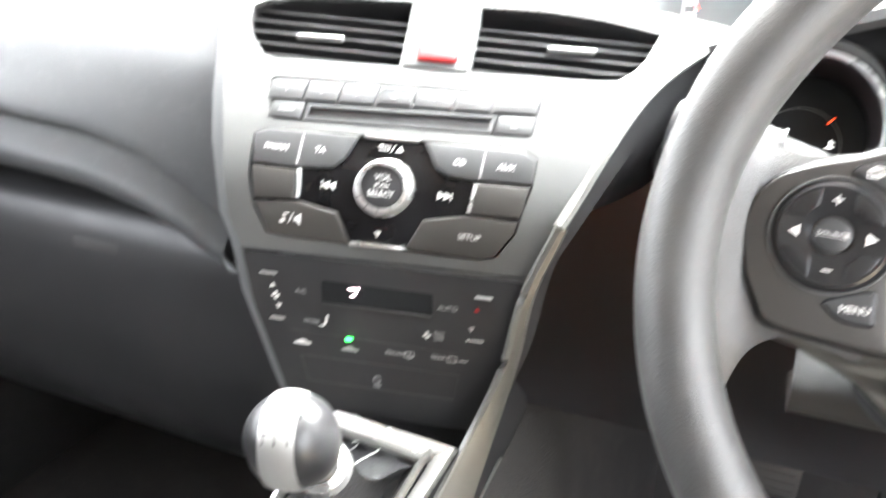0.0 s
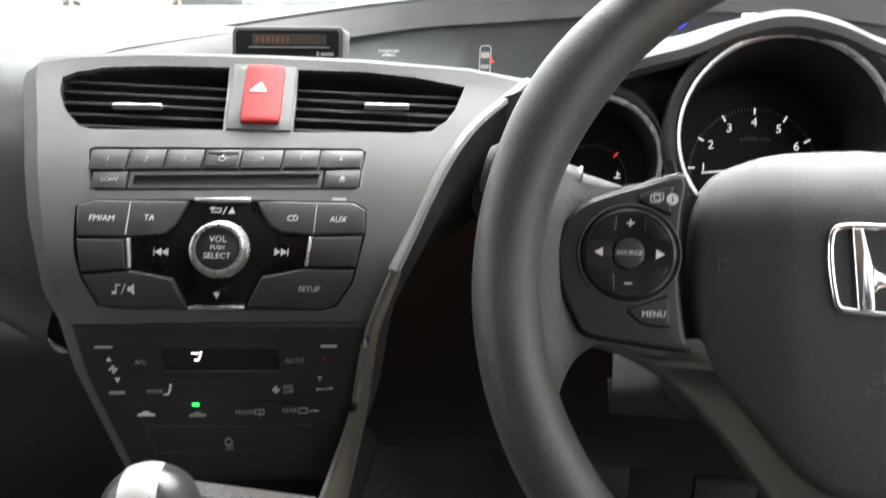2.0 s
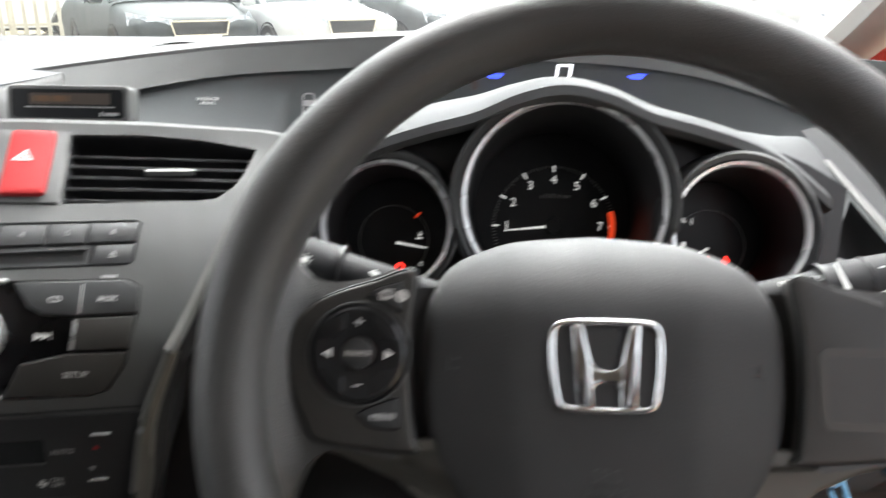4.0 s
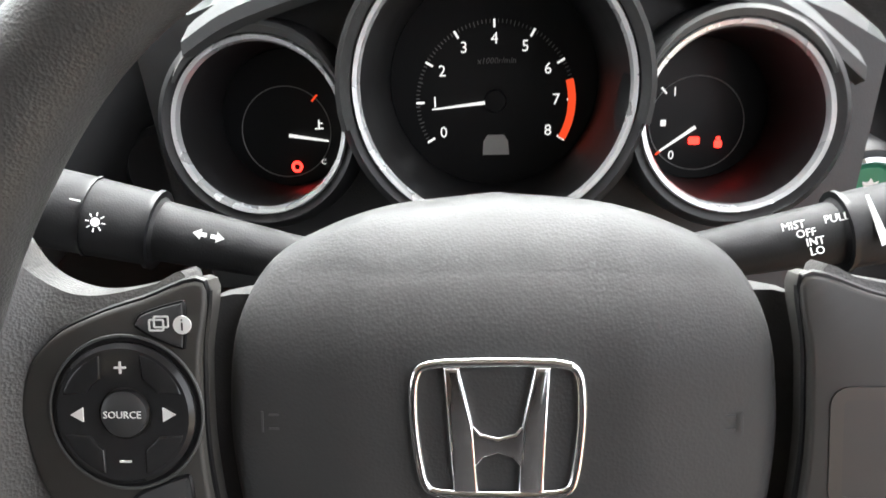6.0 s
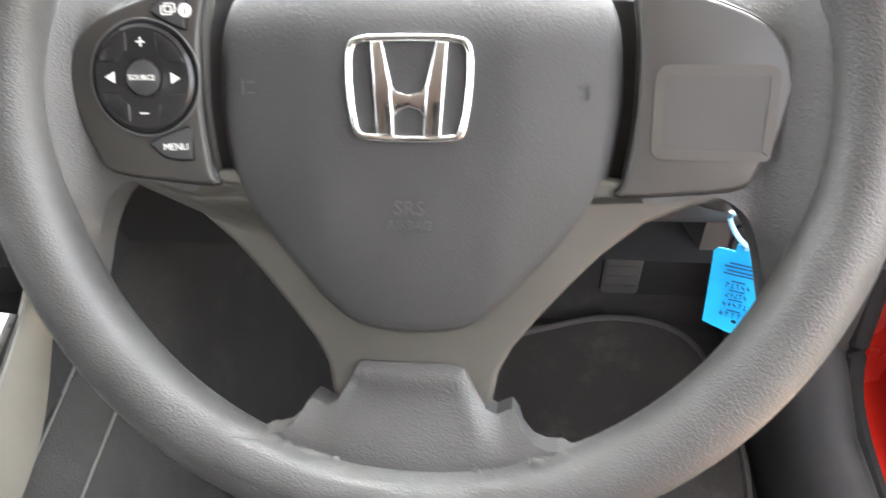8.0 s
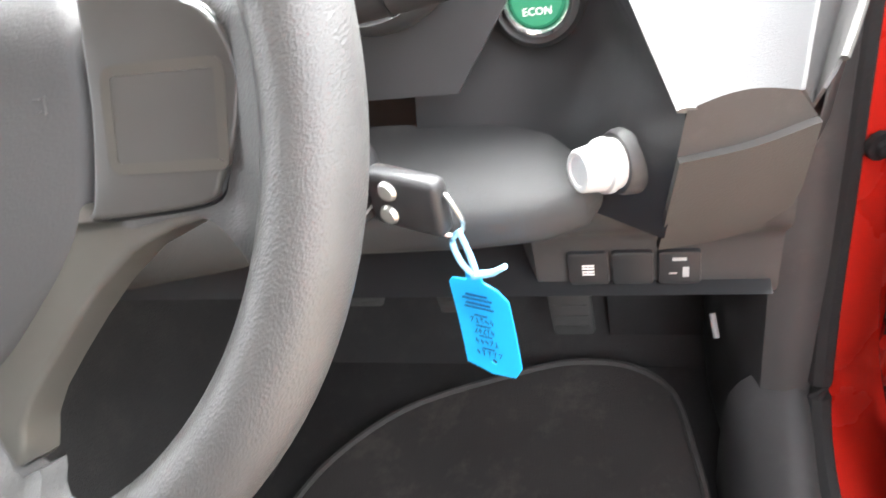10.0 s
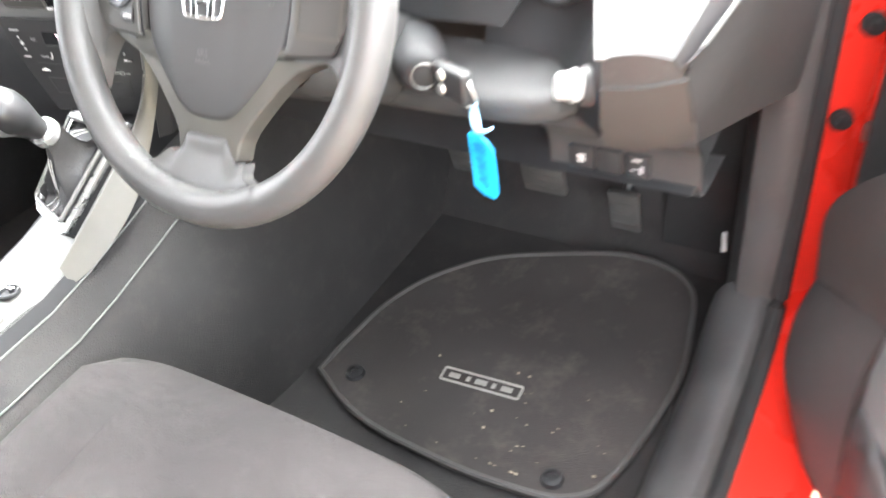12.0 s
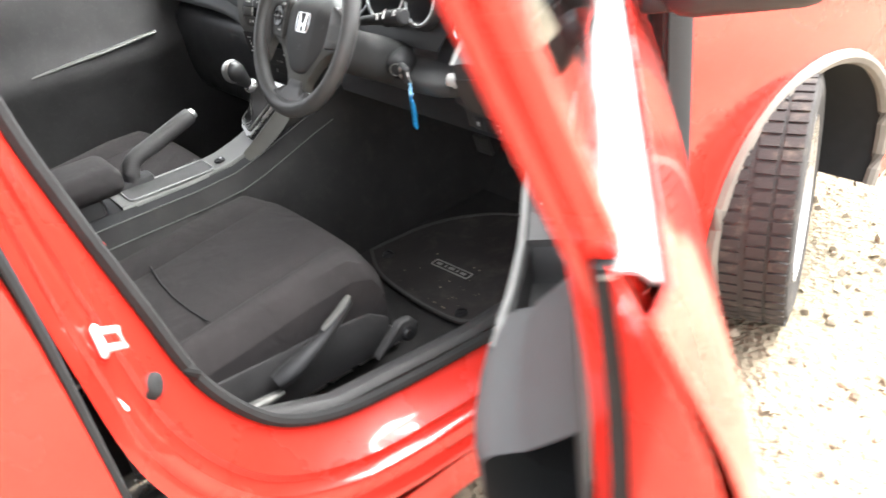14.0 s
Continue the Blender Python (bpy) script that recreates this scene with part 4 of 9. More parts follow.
# ---------------------------------------------------------------- dashboard
dash = thing("dashboard", Matrix.Translation((-0.3, 0.4, 0.6)), "grey grained plastic car dashboard with a dark upper tier", "dashboard")
VENT_L = [(-0.131, 0.126), (-0.1275, 0.113), (-0.119, 0.099), (-0.104, 0.084), (-0.095, 0.082), (-0.0125, 0.0855), (-0.024, 0.142), (-0.07, 0.1405), (-0.109, 0.1376), (-0.124, 0.133)]
VENT_R = [(0.034, 0.0865), (0.115, 0.0905), (0.1286, 0.0925), (0.138, 0.102), (0.143, 0.113), (0.1473, 0.137), (0.110, 0.142), (0.07, 0.1445), (0.0241, 0.143)]
fas = [(-0.151, 0.1385), (-0.1475, 0.125), (-0.130, 0.085), (-0.1203, 0.058), (-0.1087, 0.02), (-0.098, -0.032), (-0.09, -0.052), (-0.0846, -0.088), (-0.07, -0.141), (-0.064, -0.166), (0.064, -0.166), (0.075, -0.14), (0.09, -0.098), (0.10, -0.045), (0.114, -0.0125), (0.132, 0.035), (0.15, 0.079), (0.172, 0.115), (0.195, 0.1415), (0.15, 0.151), (0.07, 0.154), (0.0, 0.153), (-0.08, 0.149), (-0.13, 0.143)]
RADIO = [(-0.0894, 0.0256), (-0.08, 0.0295), (0.0, 0.0325), (0.085, 0.0330), (0.0935, 0.028), (0.0945, 0.012), (0.091, -0.006), (0.0877, -0.0213), (0.0767, -0.0373), (0.065, -0.0405), (-0.062, -0.0405), (-0.0736, -0.039), (-0.0826, -0.0221), (-0.0875, -0.003)]
ROW1 = [(-0.0915, 0.0655), (-0.088, 0.0675), (0.082, 0.0745), (0.0865, 0.0715), (0.0875, 0.0445), (0.083, 0.042), (-0.079, 0.0355), (-0.083, 0.0385)]
part("centre_fascia", pierced(fas, [VENT_L, VENT_R, RADIO, ROW1], 0.009, on_stack, 0.004), DASH, dash, "grey grained centre fascia")
# the fascia's turned-back cheeks
left_edge = [p for p in fas[:10]]
part("fascia_skirt", skin([[on_stack(u, -0.1655, 0.001) for u in (-0.064, 0.0, 0.064)], [on_stack(u, -0.172, -0.02) for u in (-0.064, 0.0, 0.064)], [on_stack(u, -0.185, -0.09) for u in (-0.064, 0.0, 0.064)]]), BLACK, dash)
part("fascia_cheek", skin([[on_stack(u, s, -0.001) for u, s in left_edge], [on_stack(u - 0.012, s, -0.012) for u, s in left_edge], [on_stack(u - 0.02, s, -0.05) for u, s in left_edge]]), DASH, dash)
top_edge = [fas[k] for k in (0, -1, -2, -3, -4, -5, -6)]
part("fascia_crown", skin([[on_stack(u, s, -0.001) for u, s in top_edge], [on_stack(u, s + 0.006, -0.003) for u, s in top_edge], [on_stack(u, s + 0.012, -0.014) for u, s in top_edge], [on_stack(u, s + 0.015, -0.09) for u, s in top_edge]]), DASH, dash)
for poly, tab in ((VENT_L, (-0.0755, 0.106)), (VENT_R, (0.093, 0.1165))):
    ring = dense(poly, 0.006)
    walls = skin([[on_stack(u, s, -d) for u, s in ring] for d in (0.0, 0.003, 0.04)], closed=True)
    vent = part("air_vent", walls, BLACK, dash, "black slatted air vent")
    back = pierced(poly, [], 0.02, lambda u, s, d: on_stack(u, s, -0.038))
    part("vent_back", back, DIAL, vent)
    us = [p[0] for p in poly]
    lo, hi = min(p[1] for p in poly), max(p[1] for p in poly)
    for k in (0.13, 0.29, 0.45, 0.61, 0.77):
        s = lo + (hi - lo) * k
        cut = []
        for i in range(len(poly)):
            (u1, s1), (u2, s2) = poly[i - 1], poly[i]
            if (s1 > s) != (s2 > s):
                cut.append(u1 + (u2 - u1) * (s - s1) / (s2 - s1))
        u0, u1 = min(cut), max(cut)
        n = 8
        slat = bmesh.new()
        rows = []
        for (ds, d) in ((-0.0006, -0.007), (0.0006, -0.007), (0.0030, -0.034), (0.0018, -0.034)):
            rows.append([on_stack(u0 + (u1 - u0) * i / n, s + ds, d) for i in range(n + 1)])
        grid = [[slat.verts.new(p) for p in r] for r in rows]
        for a, b in zip(grid, grid[1:] + grid[:1]):
            for i in range(n):
                slat.faces.new((a[i], a[i + 1], b[i + 1], b[i]))
        part("slat", slat, BLACK, vent, smooth=False)
        part("slat_edge", tube([on_stack(u0 + 0.0005 + (u1 - u0 - 0.001) * i / n, s + 0.0007, -0.0065) for i in range(n + 1)], 0.00036, 5), DASH, vent, "pale front edge of a slat")
    slope = 0.04
    tb = mapped(prism(rounded(0.032, 0.0023, 0.0011), -0.006, -0.0015, 0.0007), lambda x, y, z: on_stack(tab[0] + x, tab[1] + y + x * slope, z))
    part("vent_tab", tb, PLATE, vent, "silver vent tab")
HZ = [(-0.0117, 0.143), (0.0152, 0.1432), (0.0238, 0.0915), (-0.0026, 0.0907)]
hz_frame = [(-0.0215, 0.1445), (0.0225, 0.1448), (0.0325, 0.0865), (-0.011, 0.086)]
part("hazard_plinth", mapped(prism(dense(hz_frame, 0.012), -0.003, 0.0015, 0.001), on_stack), DASH, dash, "satin grey plinth round the hazard switch")
hz_round = [p for a, b, c in zip(HZ[-1:] + HZ[:-1], HZ, HZ[1:] + HZ[:1]) for p in ((b[0] + (a[0] - b[0]) * 0.09, b[1] + (a[1] - b[1]) * 0.09), (b[0] + (a[0] + c[0] - 2 * b[0]) * 0.022, b[1] + (a[1] + c[1] - 2 * b[1]) * 0.022), (b[0] + (c[0] - b[0]) * 0.09, b[1] + (c[1] - b[1]) * 0.09))]
hzb = part("hazard_button", mapped(prism(hz_round, 0.0, 0.005, 0.0018), on_stack), HAZARD, dash, "red hazard warning button")
tri = [(0.0, 0.0062), (-0.0065, -0.0046), (0.0065, -0.0046)]
part("triangle", mapped(merge(frame_ring([(x * 0.9, y * 0.9) for x, y in tri], 0.0006, 0, 0.0004), frame_ring([(x * 0.45, y * 0.45 - 0.0003) for x, y in tri], 0.0005, 0, 0.0004)), lambda x, y, z: on_stack(0.0028 + x, 0.1205 + y, 0.0052 + z)), WHITE, hzb, smooth=False)

# silver blade down the stack's side and along the console
blade_a = [on_stack(0.195, 0.1415, 0.003), on_stack(0.15, 0.079, 0.004), on_stack(0.114, -0.0125, 0.005)]
blade = spline(blade_a, 16)
part("stack_strip", tube(blade, 0.0048, 8, flat=0.7), SATIN, dash, "satin grey strip edging the centre stack")
side = [(0.195, 0.1415), (0.15, 0.079), (0.114, -0.0125), (0.10, -0.045), (0.09, -0.098), (0.075, -0.14), (0.06, -0.2)]
sd = [[on_stack(u, s, 0.0) for u, s in side], [on_stack(u + 0.012, s, -0.012) for u, s in side], [on_stack(u + 0.02, s, -0.10) for u, s in side]]
part("stack_flank", skin([spline(r, 24) for r in sd], 0.002), BLACK, dash, "black flank of the centre stack")

# upper tier: dark face with a rolled top edge, then the pad to the windscreen
edge = [(-0.80, 0.50, 0.905), (-0.70, 0.51, 0.92), (-0.547, 0.525, 0.945), (-0.351, 0.53, 0.969), (-0.199, 0.53, 0.979), (-0.05, 0.53, 0.983), (0.08, 0.53, 0.978), (0.18, 0.52, 0.962), (0.27, 0.50, 0.925), (0.33, 0.47, 0.88)]
foot = [(-0.80, 0.46, 0.885), (-0.70, 0.44, 0.885), (-0.547, 0.43, 0.885), (-0.351, 0.46, 0.88), (-0.199, 0.48, 0.875), (-0.05, 0.49, 0.87), (0.08, 0.49, 0.87), (0.18, 0.47, 0.86), (0.27, 0.44, 0.85), (0.33, 0.42, 0.84)]
foot2 = [(x, y - 0.2, z - 0.06) for x, y, z in foot]
mid = [tuple(Vector(a).lerp(Vector(b), 0.6) + Vector((0, 0.004, 0))) for a, b in zip(foot, edge)]
part("upper_tier_face", skin([spline(c, 48) for c in (foot2, foot, mid, [(x, y - 0.004, z - 0.006) for x, y, z in edge])]), PODFACE, dash, "dark smooth face of the upper dash tier")
roll = [[(x, y - 0.004, z - 0.006) for x, y, z in edge], [(x, y - 0.002, z + 0.001) for x, y, z in edge], [(x, y + 0.012, z + 0.004) for x, y, z in edge], [(x, y + 0.05, z + 0.003) for x, y, z in edge], [(x * 1.05, 0.78, 0.955 - 0.10 * max(0, abs(x + 0.3) - 0.5) ** 2) for x, y, z in edge], [(x * 1.1, 1.0, 0.945) for x, y, z in edge]]
band = [[], [], []]
for (x, y, z), (fx, fy, fz) in zip(edge, foot):
    reach = float(np.interp(x, [-0.80, -0.62, -0.547, -0.351, -0.05, 0.33], [1.0, 0.95, 0.62, 0.30, 0.20, 0.20]))
    for row, k in zip(band, (0.0, 0.5, 1.0)):
        row.append((x + (fx - x) * reach * k, y + (fy - y) * reach * k - 0.0065 + 0.002 * k, z - 0.004 + (fz - z) * reach * k + 0.0015))
part("tier_band", skin([spline(r, 48) for r in band]), DASH, dash, "grey rolled band along the upper tier")
part("upper_pad", skin([spline(c, 48) for c in roll]), DASH, dash, "grey pad behind the upper tier")

# passenger side pad: from the windscreen over the brow and down to the lap
def pad_row(x):
    k = max(0.0, min(1.0, (x + 0.78) / 0.30))
    dz = float(np.interp(x, [-1.12, -0.85, -0.72, -0.64, -0.58, -0.54, -0.515, -0.498], [0.001, 0.001, -0.002, -0.008, -0.020, -0.036, -0.050, -0.058]))
    return [(x, 1.0, 0.94), (x, 0.8, 0.957), (x, 0.55, 0.962 - 0.018 * k), (x, 0.35, 0.957 - 0.012 * k), (x, 0.24, 0.950 - 0.005 * k), (x, 0.185, 0.936), (x, 0.155, 0.91), (x, 0.135, 0.88), (x, 0.12, 0.852 + dz), (x, 0.128, 0.842 + dz), (x, 0.122, 0.832 + dz), (x, 0.112, 0.815 + dz), (x, 0.125, 0.797 + dz), (x, 0.17, 0.785 + dz), (x, 0.22, 0.77)]


rows = [spline(pad_row(x), 60) for x in (-1.12, -1.0, -0.88, -0.78, -0.72, -0.68, -0.64, -0.61, -0.58, -0.56, -0.54, -0.525, -0.51, -0.498)]
part("passenger_pad", skin(rows), DASH_TOP, dash, "soft grey passenger side pad")
pad_end = [(0.56, 0.946), (0.45, 0.9445), (0.35, 0.945), (0.28, 0.945), (0.235, 0.944)]
part("pad_edge", skin([spline([(-0.499, y, z) for y, z in pad_end], 16), spline([(-0.494, y - 0.002, z - 0.006) for y, z in pad_end], 16), spline([(-0.490, y - 0.006, z - 0.030) for y, z in pad_end], 16), spline([(-0.488, y - 0.01, z - 0.075) for y, z in pad_end], 16)]), DASH, dash, "rounded inner edge of the passenger pad")
gb = [[(x, 0.22, 0.78), (x, 0.16, 0.765), (x, 0.135, 0.72), (x, 0.14, 0.60), (x, 0.18, 0.50), (x, 0.30, 0.44)] for x in (-1.10, -0.9, -0.7, -0.5, -0.42)]
part("glovebox", skin([spline(r, 18) for r in gb]), BLACK, dash, "black glovebox lid")
# small dark block on the lid
part("glovebox_block", box(0.06, 0.014, 0.02, 0.005, Matrix.Translation((-0.665, 0.143, 0.725))), DARK, dash)

# small display on the upper tier
dm = axes((-0.358, 0.262, 0.949), (1, 0.02, -0.01), (0, 0.25, 0.97), (0, -0.97, 0.25))
disp = part("trip_display", prism(rounded(0.091, 0.027, 0.004), -0.016, 0.0, 0.0015, dm), DASH, dash, "small grey trip display")
part("display_glass", prism(rounded(0.084, 0.021, 0.003), 0.0, 0.0006, 0, dm), LIDGLASS, disp)
part("display_window", prism(rounded(0.060, 0.008, 0.001), 0.0007, 0.0011, 0, dm @ Matrix.Translation((0.002, 0.0035, 0))), AMBER, disp, "dim amber display window")
part("display_figures", merge(*[box(0.0026 if k % 3 else 0.0014, 0.0042, 0.0002, 0, dm @ Matrix.Translation((-0.024 + 0.0042 * k, 0.0035, 0.0013))) for k in range(7)]), AMBERLIT, disp, smooth=False)
part("display_line", box(0.066, 0.0007, 0.0004, 0, dm @ Matrix.Translation((0.002, -0.0025, 0.0011))), GREYPRINT, disp)
part("display_print", merge(box(0.010, 0.0022, 0.0004, 0, dm @ Matrix.Translation((0.033, -0.0075, 0.0008))), box(0.002, 0.003, 0.0004, 0, dm @ Matrix.Translation((0.0255, -0.0075, 0.0008)))), GREYPRINT, disp, smooth=False)

# airbag telltale and door-open picture on the dark face
mt1 = axes((-0.33, 0.471, 0.922), (1, 0.0, 0), (0, 0.35, 0.93), (0, -0.93, 0.35))
part("telltale_writing", merge(writing("PASSENGER", 0.0031, mt1 @ Matrix.Translation((0, 0.0022, 0))), writing("AIRBAG", 0.0031, mt1 @ Matrix.Translation((0, -0.002, 0)))), WHITE, dash, smooth=False)
mt2 = axes((-0.231, 0.483, 0.914), (1, 0.0, 0), (0, 0.35, 0.93), (0, -0.93, 0.35))
pic = merge(frame_ring(rounded(0.0125, 0.031, 0.004), 0.0012, 0, 0.0004, mt2), prism(rounded(0.009, 0.006, 0.0015), 0.0004, 0.0008, 0, mt2 @ Matrix.Translation((0, 0.005, 0))), prism(rounded(0.009, 0.004, 0.0012), 0.0004, 0.0008, 0, mt2 @ Matrix.Translation((0, -0.007, 0))))
part("door_open_picture", pic, GREYPRINT, dash, smooth=False)
part("door_open_mark", prism([(0.0055, 0.003), (0.0095, -0.0025), (0.0055, -0.0018)], 0, 0.0006, 0, mt2), WARN, dash, smooth=False)
mt3 = axes((0.022, 0.483, 0.947), (1, 0, 0), (0, 0.35, 0.93), (0, -0.93, 0.35))
part("speed_digit", frame_ring([(-0.0085, -0.0115), (0.0065, -0.0115), (0.0105, 0.0115), (-0.0045, 0.0115)], 0.0022, 0, 0.0006, mt3), DIGIT, dash, "white digital speed figure", smooth=False)
part("speed_unit", writing("mph", 0.0055, mt3 @ Matrix.Translation((0.0195, -0.008, 0)), shear=0.2), DIGIT, dash, smooth=False)
for x, s in ((-0.066, -1), (0.072, 1)):
    part("eco_light", prism([(-0.009, 0.001), (0.0015 * s, 0.0035), (0.010, 0.003), (0.004, -0.002), (-0.005, -0.0015)], 0, 0.0006, 0, mt3 @ Matrix.Translation((x, -0.001, 0))), BLUELIT, dash, smooth=False)
part("amber_mark", box(0.005, 0.008, 0.0006, 0, mt3 @ Matrix.Translation((-0.085, -0.010, 0.0003))), AMBER, dash, smooth=False)

# instrument hood
HOOD_DROP = 0.004
hood_top = [(-0.150, 0.922), (-0.125, 0.936), (-0.09, 0.9475), (-0.058, 0.956), (-0.030, 0.968), (0.0, 0.974), (0.030, 0.968), (0.058, 0.956), (0.09, 0.9475), (0.125, 0.936), (0.150, 0.922), (0.178, 0.900)]
hood_top = [(x, z - HOOD_DROP) for x, z in hood_top]
front = [(x, 0.215, z) for x, z in hood_top]
hr = [[(x, 0.222, z - 0.012) for x, z in hood_top], [(x, 0.213, z - 0.006) for x, z in hood_top], front, [(x, 0.228, z + 0.0035) for x, z in hood_top], [(x * 1.02, 0.30, z - 0.004 + 0.006 * max(0.0, min(1.0, (-x - 0.025) / 0.05))) for x, z in hood_top], [(x * 1.05, 0.44, z - 0.05 + 0.014 * max(0.0, min(1.0, (-x - 0.025) / 0.05))) for x, z in hood_top]]
part("instrument_hood", skin([spline(r, 50) for r in hr]), HOODGREY, dash, "smooth grey hood over the instruments")
ledge = [[(0.092, 0.229, 0.9420), (0.122, 0.229, 0.9325), (0.150, 0.229, 0.9185), (0.178, 0.232, 0.8960)], [(0.124, 0.275, 0.9310), (0.148, 0.275, 0.9280), (0.178, 0.275, 0.9150), (0.196, 0.262, 0.8950)], [(0.150, 0.320, 0.9190), (0.172, 0.320, 0.9190), (0.200, 0.317, 0.9170), (0.210, 0.290, 0.8980)]]
part("hood_shoulder", loft(ledge, 14, 0.003), HOODGREY, dash, "smooth grey shoulder between hood and dash end")

# right-hand end: strip, vent panel, knee panels
S0, S1 = Vector((0.272, 0.134, 0.796)), Vector((0.205, 0.295, 0.905))
part("end_strip", tube([S0, S0.lerp(S1, 0.35) + Vector((0.002, 0, 0.001)), S0.lerp(S1, 0.7) + Vector((0.001, 0, 0.001)), S1], [0.0055, 0.006, 0.0055, 0.004], 8, flat=0.45, up=(0.5, -0.5, 0.7)), STRIP, dash, "silver strip at the dash end")
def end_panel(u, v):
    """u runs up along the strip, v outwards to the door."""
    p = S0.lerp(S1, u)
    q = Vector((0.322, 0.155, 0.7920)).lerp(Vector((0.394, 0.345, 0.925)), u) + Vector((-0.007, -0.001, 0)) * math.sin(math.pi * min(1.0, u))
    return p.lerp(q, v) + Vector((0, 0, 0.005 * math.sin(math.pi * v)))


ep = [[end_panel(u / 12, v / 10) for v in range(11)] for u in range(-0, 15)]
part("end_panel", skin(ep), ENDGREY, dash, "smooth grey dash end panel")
# Shoulder turns away from the light; its shade is put into darker plastic.
outer_edge = spline([(0.334, 0.160, 0.789), (0.3456, 0.1775, 0.8040), (0.371, 0.240, 0.850), (0.402, 0.345, 0.922)], 13)
part("shaded_shoulder", skin([[end_panel(u / 12, 1.0) for u in range(13)], [end_panel(u / 12, 1.0).lerp(outer_edge[u], 0.6) + Vector((0, 0.006, -0.014)) for u in range(13)], outer_edge], 0.002), DARK, dash, "shoulder of the dash end, coloured darker for its shade")
# The lip's highlight is drawn as a pale tube.
part("lip_highlight", tube([p + Vector((0.0, -0.002, 0.002)) for p in outer_edge[3:]], 0.0022, 6), SATIN, dash, "outer lip of the dash shoulder, its highlight drawn as a pale line")
vc = end_panel(0.80, 0.52)
vn = (end_panel(0.9, 0.5) - end_panel(0.5, 0.5)).cross(end_panel(0.7, 0.2) - end_panel(0.7, 0.8)).normalized()
if vn.y > 0:
    vn = -vn
vm = axes(vc, vn.orthogonal().normalized(), vn.cross(vn.orthogonal()).normalized(), vn)
rv = part("side_vent", lathe([(0.040, -0.002), (0.041, 0.004), (0.036, 0.007), (0.031, 0.002), (0.030, -0.02), (0, -0.02)], 36, vm), DASH, dash, "round grey side vent")
for k in range(-2, 3):
    part("vane", box(2 * math.sqrt(0.029 ** 2 - (k * 0.01) ** 2), 0.0015, 0.014, 0, vm @ Matrix.Translation((0, k * 0.01, -0.008))), DARK, rv, smooth=False)
# front drop below the strip
dropA = [end_panel(0, v / 6) for v in range(7)]
dropB = [Vector((0.268, 0.142, 0.768)), Vector((0.300, 0.150, 0.770)), Vector((0.332, 0.162, 0.775))]
dropC = [Vector((0.262, 0.156, 0.728)), Vector((0.298, 0.170, 0.722)), Vector((0.332, 0.190, 0.722))]
dropD = [Vector((0.258, 0.178, 0.692)), Vector((0.292, 0.198, 0.684)), Vector((0.330, 0.220, 0.680))]
part("end_knee_panel", skin([spline(c, 14) for c in (dropA, dropB)]), DARK, dash)
part("end_cheek", skin([spline([Vector((0.334, 0.160, 0.790)), Vector((0.333, 0.163, 0.772)), Vector((0.333, 0.192, 0.722)), Vector((0.331, 0.222, 0.680))], 10), spline([Vector((0.40, 0.345, 0.90)), Vector((0.40, 0.36, 0.80)), Vector((0.395, 0.375, 0.72)), Vector((0.39, 0.385, 0.66))], 10)]), DARK, dash, "dark side cheek of the dash")
part("taupe_panel", skin([spline(c, 14) for c in (dropB, dropC, dropD)], 0.004), TAUPE, dash, "taupe lower dash panel")
# dark recess right of the wheel
rec = [[(0.172, 0.262, 0.838), (0.205, 0.262, 0.86), (0.218, 0.275, 0.88)], [(0.12, 0.24, 0.80), (0.228, 0.238, 0.80), (0.260, 0.176, 0.815)], [(0.12, 0.230, 0.785), (0.220, 0.222, 0.785), (0.2715, 0.139, 0.793)], [(0.12, 0.215, 0.755), (0.20, 0.21, 0.75), (0.270, 0.147, 0.757)], [(0.12, 0.21, 0.715), (0.20, 0.20, 0.71), (0.262, 0.160, 0.708)]]
part("recess_panel", loft(rec, 14), BLACK, dash, "black recess panel")
kr = [[(x, 0.22, 0.757 - e), (x, 0.172 + e, 0.755 - e * 0.7), (x, 0.143 + e, 0.742), (x, 0.138 + e, 0.727), (x, 0.150 + e, 0.712), (x, 0.22, 0.700 + e * 0.5)] for x, e in ((-0.10, 0), (0.0, 0), (0.10, 0), (0.16, 0.002), (0.20, 0.008), (0.222, 0.022), (0.23, 0.045))]
part("knee_roll", skin([spline(r, 18) for r in kr]), SHROUD, dash, "rounded grey knee panel under the column")
kl = [[(x, 0.20, 0.715), (x, 0.205, 0.685), (x, 0.222, 0.668), (x, 0.228, 0.655), (x, 0.232, 0.63), (x, 0.236, 0.612), (x, 0.255, 0.602), (x, 0.33, 0.60)] for x in (0.178, 0.20, 0.25, 0.30, 0.335)]
kl.insert(0, [(0.160, 0.25, 0.715), (0.160, 0.25, 0.69), (0.161, 0.255, 0.675), (0.163, 0.26, 0.66), (0.165, 0.262, 0.64), (0.167, 0.265, 0.62), (0.168, 0.28, 0.61), (0.168, 0.34, 0.605)])
part("switch_panel", skin([spline(r, 16) for r in kl]), DARK, dash, "dark lower switch panel")
